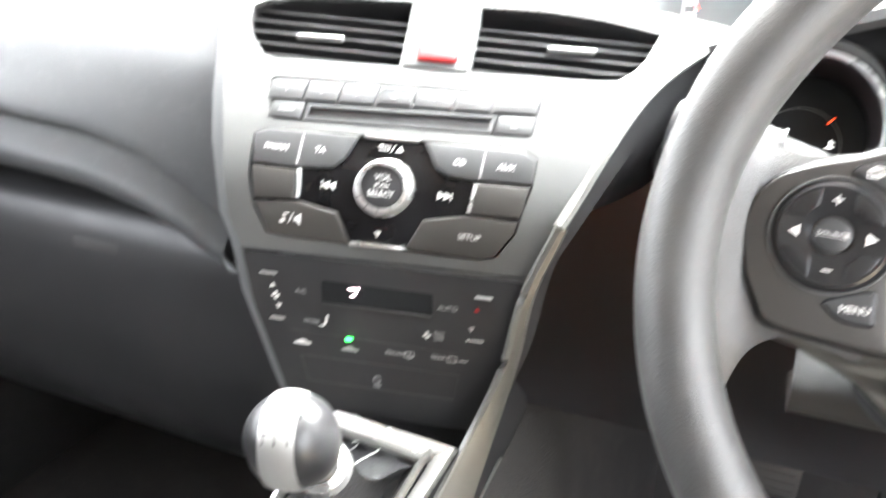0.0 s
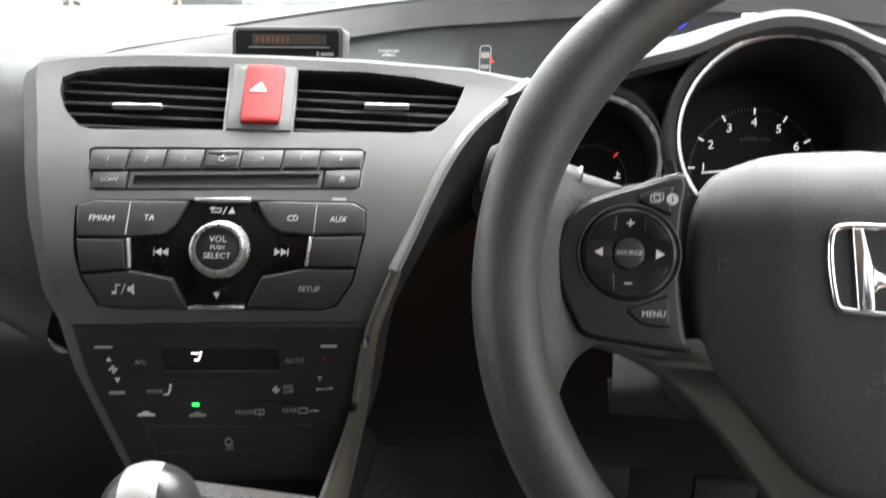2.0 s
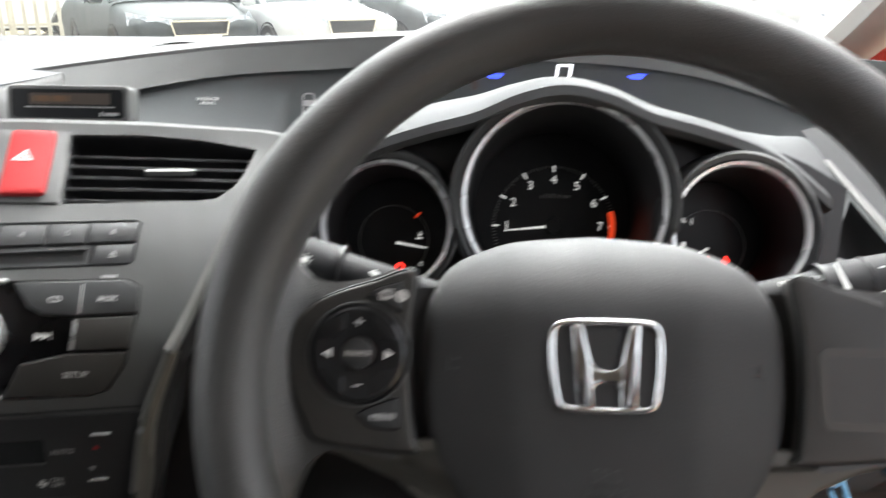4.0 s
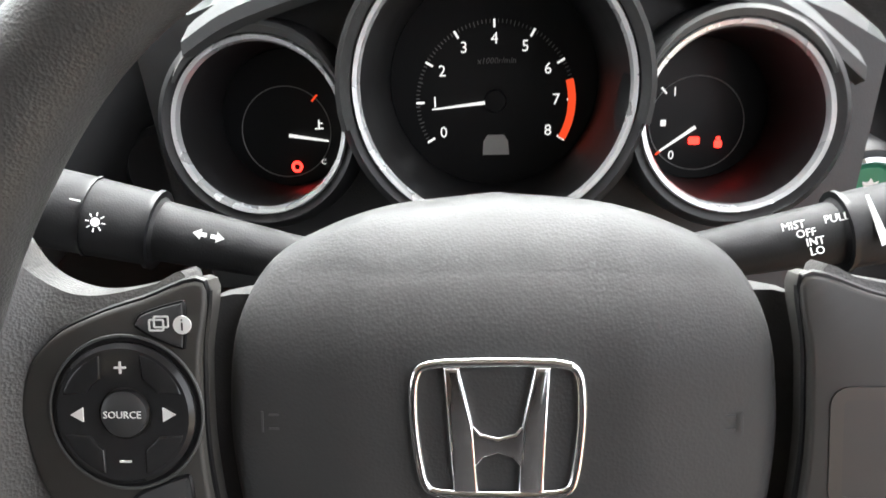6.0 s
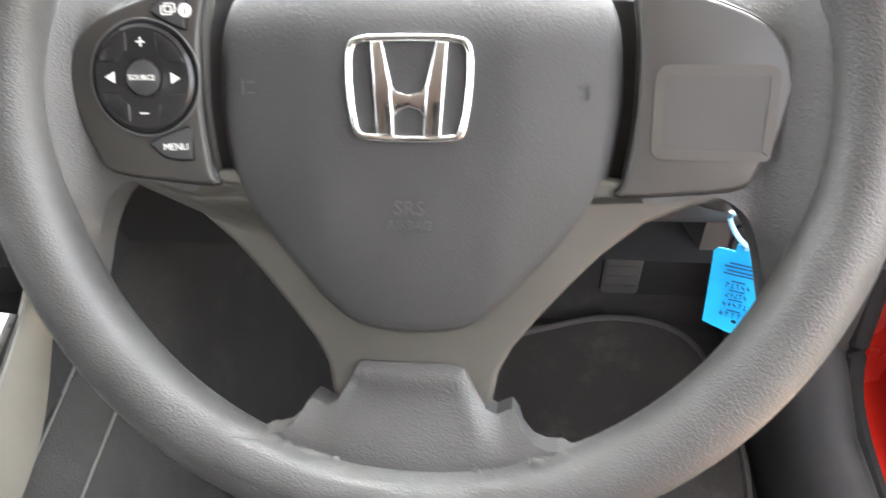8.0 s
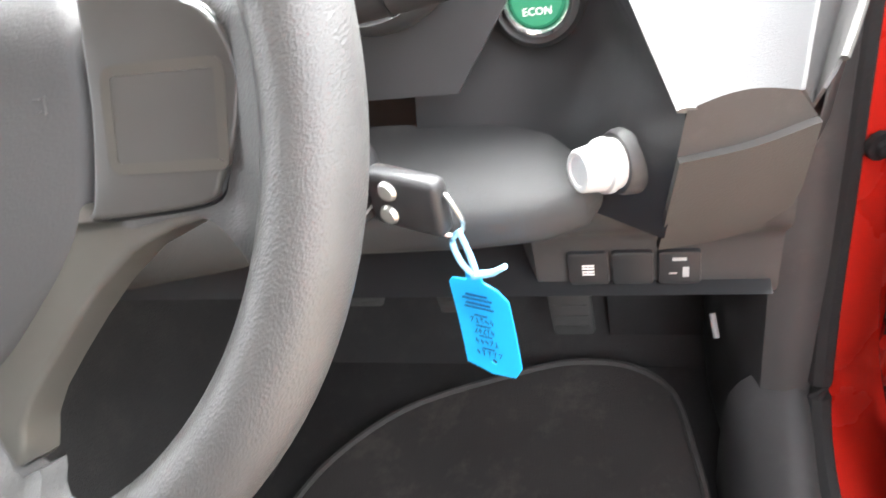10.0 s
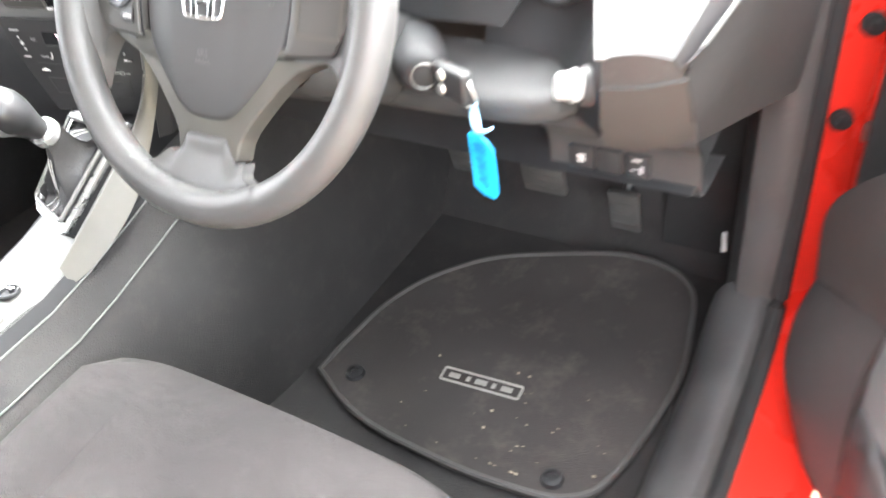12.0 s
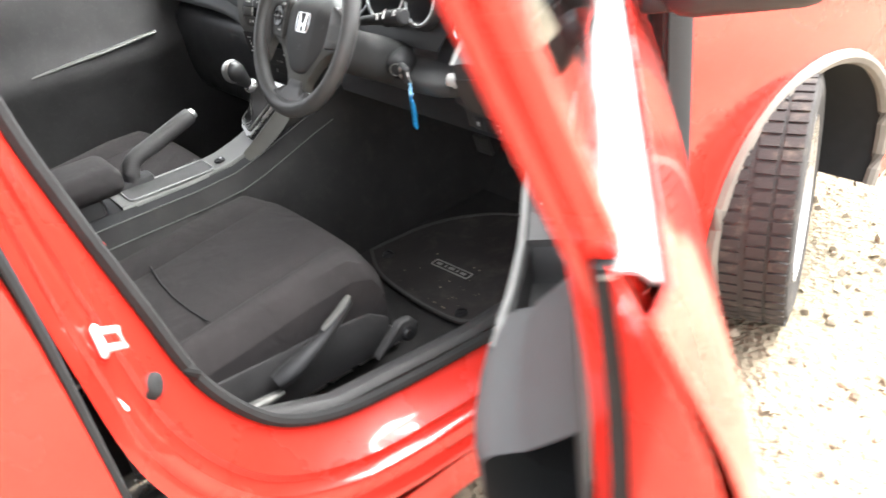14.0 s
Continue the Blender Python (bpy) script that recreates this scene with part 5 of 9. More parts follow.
for x, kind_ in ((0.214, 0), (0.243, 1), (0.273, 2)):
    ms = axes((x, 0.2312, 0.637), (1, 0, 0), (0, -0.14, 0.99), (0, -0.99, -0.14))
    sw = part("switch_blank", prism(rounded(0.027, 0.030, 0.003), 0, 0.004, 0.001, ms), BLACK, dash, "square black dash switch")
    if kind_ == 0:
        part("switch_legend", merge(*[box(0.008, 0.0012, 0.0004, 0, ms @ Matrix.Translation((0, d, 0.0043))) for d in (0.004, 0.0015, -0.0015, -0.004)]), WHITE, sw, smooth=False)
    if kind_ == 2:
        part("switch_legend", merge(box(0.009, 0.003, 0.0004, 0, ms @ Matrix.Translation((0, 0.009, 0.0043))), box(0.004, 0.009, 0.0004, 0, ms @ Matrix.Translation((0.004, -0.003, 0.0043))), box(0.005, 0.0012, 0.0004, 0, ms @ Matrix.Translation((-0.004, -0.004, 0.0043)))), GREYPRINT, sw, smooth=False)
kd = Vector((-0.80, -0.55, 0.14)).normalized()
km = axes((0.2470, 0.1800, 0.7470), kd.orthogonal().normalized(), kd.cross(kd.orthogonal()).normalized(), kd)
kb = part("dimmer_socket", lathe([(0, 0.012), (0.0165, 0.012), (0.018, 0.009), (0.019, 0.0), (0.019, -0.02)], 28, km), DARK, dash, "grey round socket")
part("dimmer_knob", lathe([(0, 0.0335), (0.0078, 0.0335), (0.0082, 0.0345), (0.0105, 0.0345), (0.0118, 0.0330), (0.0132, 0.0215), (0.0150, 0.0205), (0.0154, 0.0170), (0.0140, 0.0160), (0.0138, 0.011), (0, 0.011)], 32, km), KNOBWHITE, kb, "white ridged knob")
for sx, yy in ((1, 0.222),):
    em = axes((0.199, yy, 0.824), (1, 0, 0), (0, 0.2, 0.98), (0, -0.98, 0.2))
    eb = part("eco_pod", lathe([(0.026, -0.03), (0.026, -0.004), (0.023, 0.0), (0.020, -0.002), (0.0, -0.002)], 32, em), BLACK, dash)
    part("eco_ring", lathe([(0.0195, -0.002), (0.0195, 0.002), (0.0175, 0.0035), (0.0155, 0.001), (0.0155, -0.002)], 32, em), CHROME, eb, "chrome ring")
    part("eco_button", lathe([(0.0, 0.001), (0.0135, 0.001), (0.0153, -0.001)], 28, em), ECO, eb, "green round economy button")
    leafs = [prism([(0, 0), (0.0035, 0.001), (0.004, 0.0042), (0.001, 0.003)], 0.001, 0.0014, 0, em @ Matrix.Translation((0, 0.002, 0)) @ Matrix.Rotation(a, 4, "Z")) for a in (0.0, 0.8, 1.6)]
    part("eco_legend", merge(writing("ECON", 0.0042, em @ Matrix.Translation((0, -0.006, 0.0012))), *leafs), WHITE, eb, smooth=False)
part("blank_pod", lathe([(0.026, -0.03), (0.026, -0.004), (0.022, 0.0), (0.018, -0.001), (0.0, 0.0)], 32, axes((-0.187, 0.24, 0.835), (1, 0, 0), (0, 0.2, 0.98), (0, -0.98, 0.2))), BLACK, dash, "round black blank")

# underside closing panel
part("underside", skin([[Vector((x, 0.22, 0.62)) for x in (-0.45, 0.0, 0.33)], [Vector((x, 0.75, 0.72)) for x in (-0.45, 0.0, 0.33)]]), BLACK, dash)

# ---------------------------------------------------------------- radio
radio = thing("car_radio", Matrix.Translation(on_stack(0, 0, 0)), "grey and black built-in car radio with a round volume knob", "radio")
RW = dense(ROW1, 0.012)
part("button_strip", mapped(prism(offset(RW, 0.0004), -0.006, -0.001, 0.0006), on_stack), BLACK, radio)
S_TOP = lambda u: 0.0697 + (u + 0.0) * 0.041
S_MID = lambda u: 0.0535 + u * 0.047
S_BOT = lambda u: 0.0393 + u * 0.037
cuts = [-0.0895, -0.0655, -0.0425, -0.0185, 0.0055, 0.0325, 0.0565, 0.0855]
for k, legend in enumerate(("1", "2", "3", "", "4", "5", "6")):
    u0, u1 = cuts[k] + 0.0004, cuts[k + 1] - 0.0004
    q = dense([(u0 + 0.001, S_MID(u0) + 0.001), (u1, S_MID(u1) + 0.001), (u1, S_TOP(u1) - 0.0008), (u0, S_TOP(u0) - 0.0008)], 0.012)
    bt = part("preset_button", mapped(prism(q, -0.004, 0.0006, 0.0008), on_stack), BUTTON, radio)
    um = (u0 + u1) / 2
    sm = (S_TOP(um) + S_MID(um)) / 2
    if legend:
        part("legend", mapped(writing(legend, 0.0039), lambda x, y, z: on_stack(um + x, sm + y + x * 0.043, 0.0008 + z)), GREYPRINT, bt, smooth=False)
    else:
        part("power_frame", mapped(frame_ring(rounded(0.020, 0.0105, 0.001), 0.0008, 0, 0.0005), lambda x, y, z: on_stack(um + x, sm + y + x * 0.043, 0.0007 + z)), BLACK, bt, smooth=False)
        ring = [(0.0022 * math.cos(radians(a)), 0.0022 * math.sin(radians(a))) for a in range(0, 360, 30)]
        part("legend", mapped(merge(frame_ring(ring, 0.0005, 0, 0.0004), box(0.0006, 0.003, 0.0006, 0, Matrix.Translation((0, 0.0017, 0.0003)))), lambda x, y, z: on_stack(um + x, sm + y + x * 0.043, 0.0008 + z)), GREYPRINT, bt, smooth=False)
for u0, u1, legend in ((-0.0838, -0.0625, "SCAN"), (0.0628, 0.0858, "^")):
    q = dense([(u0, S_BOT(u0) + 0.0006), (u1, S_BOT(u1) + 0.0006), (u1, S_MID(u1) - 0.0012), (u0, S_MID(u0) - 0.0012)], 0.012)
    bt = part("strip_button", mapped(prism(q, -0.004, 0.0006, 0.0008), on_stack), BUTTON, radio)
    um = (u0 + u1) / 2
    sm = (S_BOT(um) + S_MID(um)) / 2
    g = writing("SCAN", 0.0029) if legend == "SCAN" else merge(prism([(-0.002, -0.0008), (0.002, -0.0008), (0, 0.0022)], 0, 0.0004), box(0.004, 0.0007, 0.0004, 0, Matrix.Translation((0, -0.002, 0.0002))))
    part("legend", mapped(g, lambda x, y, z: on_stack(um + x, sm + y + x * 0.043, 0.0008 + z)), GREYPRINT, bt, smooth=False)
q = dense([(-0.0605, S_BOT(-0.06) + 0.0008), (0.0605, S_BOT(0.06) + 0.0008), (0.061, S_MID(0.061) - 0.0014), (-0.061, S_MID(-0.061) - 0.0014)], 0.012)
part("disc_slot_frame", mapped(frame_ring(q, 0.0022, -0.004, 0.0004), on_stack), BUTTON, radio)
part("disc_slot", mapped(prism(offset(q, 0.002), -0.006, -0.003), on_stack), DIAL, radio, "black disc slot")
part("disc_flap", mapped(prism(offset(dense([(-0.056, S_BOT(-0.056) + 0.0065), (0.056, S_BOT(0.056) + 0.0065), (0.056, S_MID(0.056) - 0.0045), (-0.056, S_MID(-0.056) - 0.0045)], 0.012), 0.0002), -0.003, -0.0015), on_stack), BLACK, radio)
part("media_mark", mapped(box(0.009, 0.0018, 0.0003), lambda x, y, z: on_stack(0.0745 + x, 0.0345 + y, 0.0006 + z)), GREYPRINT, radio, smooth=False)

RP = dense(RADIO, 0.012)
part("faceplate", mapped(prism(offset(RP, 0.0005), -0.006, -0.0018, 0.0006), on_stack), GLOSS, radio, "piano black faceplate")
# four grey corner pads round the black cross
padsets = {
    "FM/AM|TA": [(-0.0885, 0.0255), (-0.079, 0.029), (-0.021, 0.0305), (-0.0265, 0.0165), (-0.033, 0.0085), (-0.055, 0.0062), (-0.0855, 0.0060)],
    "CD|AUX": [(0.0215, 0.0315), (0.084, 0.0325), (0.0928, 0.0275), (0.0938, 0.0125), (0.093, 0.0115), (0.058, 0.0102), (0.040, 0.0115), (0.031, 0.0165)],
    "left": [(-0.0856, 0.0045), (-0.0565, 0.0046), (-0.0553, -0.0137), (-0.0545, -0.0142), (-0.0825, -0.0168)],
    "right": [(0.0595, 0.0088), (0.0925, 0.0100), (0.0905, -0.0055), (0.0888, -0.0105), (0.0580, -0.0110)],
    "note": [(-0.0822, -0.0185), (-0.052, -0.0158), (-0.0275, -0.0205), (-0.0185, -0.0395), (-0.062, -0.0398), (-0.0725, -0.0385)],
    "SETUP": [(0.0185, -0.0382), (0.0655, -0.0395), (0.0755, -0.0368), (0.0862, -0.0213), (0.0885, -0.0125), (0.056, -0.0125), (0.0285, -0.0185)],
}
for key, poly in padsets.items():
    pd_ = part("key_pad", mapped(prism(dense(poly, 0.010), -0.004, 0.0012, 0.0013, seg=3), on_stack), BUTTON if key not in ("left", "right", "note", "SETUP") else PANEL, radio)
    if key == "FM/AM|TA":
        part("legend", mapped(merge(writing("FM/AM", 0.0038, Matrix.Translation((-0.072, 0.0175, 0))), writing("TA", 0.0038, Matrix.Translation((-0.0435, 0.0185, 0))), box(0.0004, 0.020, 0.0003, 0, Matrix.Translation((-0.0565, 0.018, 0)))), lambda x, y, z: on_stack(x, y, 0.0014 + z)), WHITE, pd_, smooth=False)
    if key == "CD|AUX":
        part("legend", mapped(merge(writing("CD", 0.0038, Matrix.Translation((0.046, 0.0205, 0))), writing("AUX", 0.0038, Matrix.Translation((0.0755, 0.0205, 0))), box(0.0004, 0.018, 0.0003, 0, Matrix.Translation((0.0605, 0.0205, 0)))), lambda x, y, z: on_stack(x, y, 0.0014 + z)), WHITE, pd_, smooth=False)
    if key == "SETUP":
        part("legend", mapped(writing("SETUP", 0.0037, Matrix.Translation((0.059, -0.0258, 0))), lambda x, y, z: on_stack(x, y, 0.0014 + z)), WHITE, pd_, smooth=False)
    if key == "note":
        g = merge(box(0.0006, 0.006, 0.0004, 0, Matrix.Translation((-0.0615, -0.027, 0))), box(0.0026, 0.002, 0.0004, 0.0002, Matrix.Translation((-0.0628, -0.0295, 0))), box(0.003, 0.0008, 0.0004, 0, Matrix.Translation((-0.0602, -0.0245, 0))), box(0.0006, 0.007, 0.0004, 0, Matrix.Translation((-0.0570, -0.027, 0)) @ Matrix.Rotation(-0.4, 4, "Z")), prism([(-0.0545, -0.0285), (-0.053, -0.0285), (-0.0505, -0.031), (-0.0505, -0.0235), (-0.053, -0.0258), (-0.0545, -0.0258)], 0, 0.0004))
        part("legend", mapped(g, lambda x, y, z: on_stack(x, y, 0.0014 + z)), WHITE, pd_, smooth=False)
for (u0, s0), (u1, s1) in (((-0.0175, 0.0312), (0.0175, 0.0322)), ((-0.0178, -0.0393), (0.0172, -0.0386)), ((-0.0545, 0.0052), (-0.0535, -0.0137)), ((0.0590, 0.0084), (0.0570, -0.0102))):
    d = Vector((u1 - u0, s1 - s0))
    n = Vector((-d.y, d.x)).normalized() * 0.0011
    part("bright_bar", mapped(prism([(u0 - n.x, s0 - n.y), (u1 - n.x, s1 - n.y), (u1 + n.x, s1 + n.y), (u0 + n.x, s0 + n.y)], -0.002, 0.0022, 0.0006), on_stack), SILVER, radio, "silver bar")
def skip(sx):
    t = [prism([(0.0, 0.0), (0.0042, 0.0026), (0.0042, -0.0026)], 0, 0.0004), prism([(0.0042, 0.0), (0.0084, 0.0026), (0.0084, -0.0026)], 0, 0.0004), box(0.0006, 0.0052, 0.0004, 0, Matrix.Translation((-0.0004, 0, 0.0002)))]
    b = merge(*t)
    b.transform(Matrix.Diagonal((sx, 1, 1, 1)))
    return b


part("skip_legend", mapped(skip(1), lambda x, y, z: on_stack(-0.0385 + x, -0.003 + y, -0.0014 + z)), WHITE, radio, smooth=False)
part("skip_legend", mapped(skip(-1), lambda x, y, z: on_stack(0.0445 + x, -0.0015 + y, -0.0014 + z)), WHITE, radio, smooth=False)
part("up_legend", mapped(merge(prism([(0.0048, -0.0018), (0.0092, -0.0018), (0.007, 0.0022)], 0, 0.0004), box(0.0006, 0.005, 0.0004, 0, Matrix.Translation((0.0025, 0, 0.0002)) @ Matrix.Rotation(-0.35, 4, "Z")), box(0.0075, 0.0006, 0.0004, 0, Matrix.Translation((-0.0035, 0.0012, 0.0002))), box(0.006, 0.0006, 0.0004, 0, Matrix.Translation((-0.003, -0.0012, 0.0002))), box(0.0006, 0.003, 0.0004, 0, Matrix.Translation((0, 0, 0.0002))), prism([(-0.0075, 0.0012), (-0.0045, 0.0028), (-0.0045, -0.0004)], 0, 0.0004)), lambda x, y, z: on_stack(-0.0005 + x, 0.0252 + y, -0.0014 + z)), WHITE, radio, smooth=False)
part("down_legend", mapped(prism([(-0.002, 0.002), (0.002, 0.002), (0, -0.0024)], 0, 0.0004), lambda x, y, z: on_stack(-0.0002 + x, -0.0315 + y, -0.0014 + z)), WHITE, radio, smooth=False)
kt = (on_stack(0, 0.004) - on_stack(0, -0.004)).normalized()
kn = STACK_U.cross(kt).normalized()
kmx = axes(on_stack(0.0022, -0.0008, -0.002), STACK_U, kt, kn)
knob = part("volume_knob", lathe([(0.0186, 0.0), (0.0186, 0.003), (0.0178, 0.004), (0.0174, 0.014), (0.0168, 0.0158), (0.0159, 0.0165), (0.0138, 0.0165), (0.0135, 0.0145), (0.0, 0.0145)], 48, kmx), SILVER, radio, "ringed silver volume knob")
part("knob_face", lathe([(0, 0.0152), (0.0125, 0.0152), (0.0134, 0.0146)], 40, kmx), BLACK, knob, "black knob face")
for a in range(0, 360, 30):
    part("knob_tick", box(0.0026, 0.0005, 0.0004, 0, kmx @ Matrix.Rotation(radians(a), 4, "Z") @ Matrix.Translation((0.0152, 0, 0.0167))), BLACK, knob, smooth=False)
part("knob_legend", merge(writing("VOL", 0.0040, kmx @ Matrix.Translation((0, 0.006, 0.0154))), writing("PUSH", 0.0027, kmx @ Matrix.Translation((0, 0.0008, 0.0154))), writing("SELECT", 0.0037, kmx @ Matrix.Translation((0, -0.0045, 0.0154)))), WHITE, knob, smooth=False)

# ---------------------------------------------------------------- climate controls
clim = thing("climate_panel", Matrix.Translation(on_stack(0, -0.1, 0)), "black climate control panel below the radio", "climate control")
CLIM = [(-0.0890, -0.0522), (0.0965, -0.0512), (0.0885, -0.098), (0.0735, -0.14), (0.0625, -0.1640), (-0.0625, -0.1640), (-0.0685, -0.141), (-0.0830, -0.088)]
part("faceplate", pierced(dense(CLIM, 0.008), [], 0.008, lambda u, s, d: on_stack(u, s, 0.0022 + d), 0.003), BLACK, clim)
part("seam", mapped(box(0.186, 0.0008, 0.0006), lambda x, y, z: on_stack(0.002 + x, -0.0495 + y + x * 0.02, 0.0006 + z)), DIAL, clim, smooth=False)
part("display", pierced(dense(rounded(0.074, 0.0155, 0.002, cx=0.001, cy=-0.0755), 0.006), [], 0.006, lambda u, s, d: on_stack(u, s, 0.0029 + d), 0.001), LIDGLASS, clim, "dark display window")
part("display_ledge", mapped(box(0.072, 0.0016, 0.002, 0.0005), lambda x, y, z: on_stack(0.001 + x, -0.0838 + y, 0.0030 + z)), DARK, clim)
man = merge(lathe([(0, 0.0004), (0.0011, 0.0004), (0.0011, 0)], 10, Matrix.Translation((0.0022, 0.0034, 0))), prism([(0.0012, 0.0022), (0.0026, 0.0014), (0.0004, -0.003), (-0.003, -0.003), (-0.003, -0.002), (-0.0004, -0.002)], 0, 0.0004), box(0.0045, 0.0008, 0.0004, 0, Matrix.Translation((-0.0025, 0.0032, 0))), prism([(-0.0012, 0.0042), (0.0005, 0.0032), (-0.0012, 0.0022)], 0, 0.0004))
part("vent_icon", mapped(man, lambda x, y, z: on_stack(-0.0135 + x * 0.85, -0.0735 + y * 0.85, 0.0036 + z)), PINK, clim, smooth=False)
for u, s in ((-0.0715, -0.0665), (0.071, -0.0652), (-0.0665, -0.0967), (0.0665, -0.0947)):
    part("rocker_bar", mapped(box(0.011, 0.0016, 0.0028, 0.0006), lambda x, y, z: on_stack(u + x, s + y, 0.0034 + z)), SILVER, clim, "thin silver rocker bar")
leg = [("A/C", -0.0500, -0.0775, 0.0032), ("AUTO", 0.0480, -0.0765, 0.0034), ("MODE", -0.0435, -0.0963, 0.0026), ("ON/", 0.0425, -0.0940, 0.0028), ("OFF", 0.0425, -0.0972, 0.0028), ("FRONT", 0.0130, -0.1130, 0.0030), ("REAR", 0.0420, -0.1118, 0.0030)]
for text, u, s, h in leg:
    part("legend", mapped(writing(text, h), lambda x, y, z: on_stack(u + x, s + y, 0.0031 + z)), GREYPRINT, clim, smooth=False)
def fan(u, s, r):
    return mapped(merge(*[prism([(0, 0), (r, r * 0.35), (r * 0.75, -r * 0.45)], 0, 0.0004, 0, Matrix.Rotation(a * math.pi / 2, 4, "Z")) for a in range(4)]), lambda x, y, z: on_stack(u + x, s + y, 0.0031 + z))


part("fan_icon", fan(-0.0672, -0.0822, 0.0028), WHITE, clim, smooth=False)
part("fan_icon", fan(0.0345, -0.0955, 0.0026), WHITE, clim, smooth=False)
for u, s, d, mt_ in ((-0.0692, -0.0752, 1, WHITE), (-0.0655, -0.0892, -1, WHITE), (0.0672, -0.0745, 1, HAZARD), (0.0640, -0.0885, -1, GREYPRINT)):
    part("arrow", mapped(prism([(-0.0017, -0.0014 * d), (0.0017, -0.0014 * d), (0, 0.0016 * d)], 0, 0.0004), lambda x, y, z: on_stack(u + x, s + y, 0.0031 + z)), mt_, clim, smooth=False)
part("mode_icon", mapped(merge(prism([(0.0012, 0.0022), (0.0026, 0.0014), (0.0004, -0.003), (-0.003, -0.003), (-0.003, -0.002), (-0.0004, -0.002)], 0, 0.0004), lathe([(0, 0.0004), (0.001, 0.0004), (0.001, 0)], 10, Matrix.Translation((0.0022, 0.0034, 0)))), lambda x, y, z: on_stack(-0.0352 + x, -0.0960 + y, 0.0031 + z)), WHITE, clim, smooth=False)
def carshape(u, s, k=1.0):
    return mapped(prism([(-0.0055, -0.0012), (0.0055, -0.0012), (0.0055, 0.0002), (0.0030, 0.0006), (0.0016, 0.0020), (-0.0014, 0.0020), (-0.0030, 0.0007), (-0.0055, 0.0002)], 0, 0.0004), lambda x, y, z: on_stack(u + x * k, s + y * k, 0.0031 + z))


part("recirculate_icon", carshape(-0.0512, -0.1135), WHITE, clim, smooth=False)
part("fresh_air_icon", carshape(-0.0185, -0.1142), GREYPRINT, clim, smooth=False)
part("demist_icon", mapped(merge(frame_ring(rounded(0.0065, 0.0042, 0.0012), 0.0007, 0, 0.0004), box(0.0007, 0.004, 0.0004, 0, Matrix.Translation((0, -0.0015, 0)))), lambda x, y, z: on_stack(0.0222 + x, -0.1125 + y, 0.0031 + z)), GREYPRINT, clim, smooth=False)
part("heated_screen_icon", mapped(merge(frame_ring(rounded(0.0065, 0.0042, 0.0006), 0.0007, 0, 0.0004), box(0.006, 0.001, 0.0004, 0, Matrix.Translation((0.0075, -0.0004, 0)))), lambda x, y, z: on_stack(0.0512 + x, -0.1118 + y, 0.0031 + z)), GREYPRINT, clim, smooth=False)
part("green_lamp", mapped(box(0.0042, 0.0018, 0.0006), lambda x, y, z: on_stack(-0.0187 + x, -0.1068 + y, 0.0033 + z)), GREENLED, clim, "lit green lamp", smooth=False)
part("key_line", mapped(box(0.112, 0.0005, 0.0004), lambda x, y, z: on_stack(-0.003 + x, -0.1062 + y - x * 0.02, 0.0028 + z)), DARK, clim, smooth=False)
part("stop_start_key", mapped(merge(frame_ring(rounded(0.0052, 0.0052, 0.0025), 0.0006, 0, 0.0004, Matrix.Translation((0, 0.0018, 0))), writing("OFF", 0.0022, Matrix.Translation((0, -0.0028, 0)))), lambda x, y, z: on_stack(-0.0009 + x, -0.1347 + y, 0.0031 + z)), GREYPRINT, clim, smooth=False)
part("key_outline", mapped(frame_ring(dense([(-0.054, -0.1225), (0.056, -0.1225), (0.052, -0.1405), (-0.050, -0.1405)], 0.012), 0.0006, 0.0020, 0.0029), on_stack), DARK, clim, smooth=False)

# ---------------------------------------------------------------- instrument cluster
clu = thing("instrument_cluster", Matrix.Translation((0, 0.25, 0.86)), "three round dials with bright rims in a black instrument panel", "instrument cluster")
GAUGES = ((Vector((-0.1175, 0.208, 0.876)), 0.0435, 0.062), (Vector((0.0015, 0.200, 0.897)), 0.066, 0.100), (Vector((0.1155, 0.196, 0.880)), 0.0435, 0.075))
GO = Vector((0, 0.215, 0.885))
GM = axes(GO, (1, 0, 0), GV, GN)
def in_panel(p):
    q = GM.inverted() @ p
    return q.x, q.y


holes = []
for c, r, d in GAUGES:
    x, y = in_panel(c)
    holes.append(arc(x, y, r + 0.004, 0, 360, 40)[:-1])
panel_out = [(-0.185, 0.035), (-0.17, -0.06), (-0.15, -0.10), (0.155, -0.10), (0.185, -0.055), (0.195, 0.02), (0.17, 0.035), (0.13, 0.053), (0.09, 0.062), (0.055, 0.070), (0.03, 0.080), (0.0, 0.085), (-0.03, 0.080), (-0.055, 0.070), (-0.09, 0.062), (-0.13, 0.053)]
part("cluster_panel", pierced(panel_out, holes, 0.015, lambda u, v, d: GM @ Vector((u, v, -0.012 + d)), 0.003), BLACK, clu, "black cluster panel")
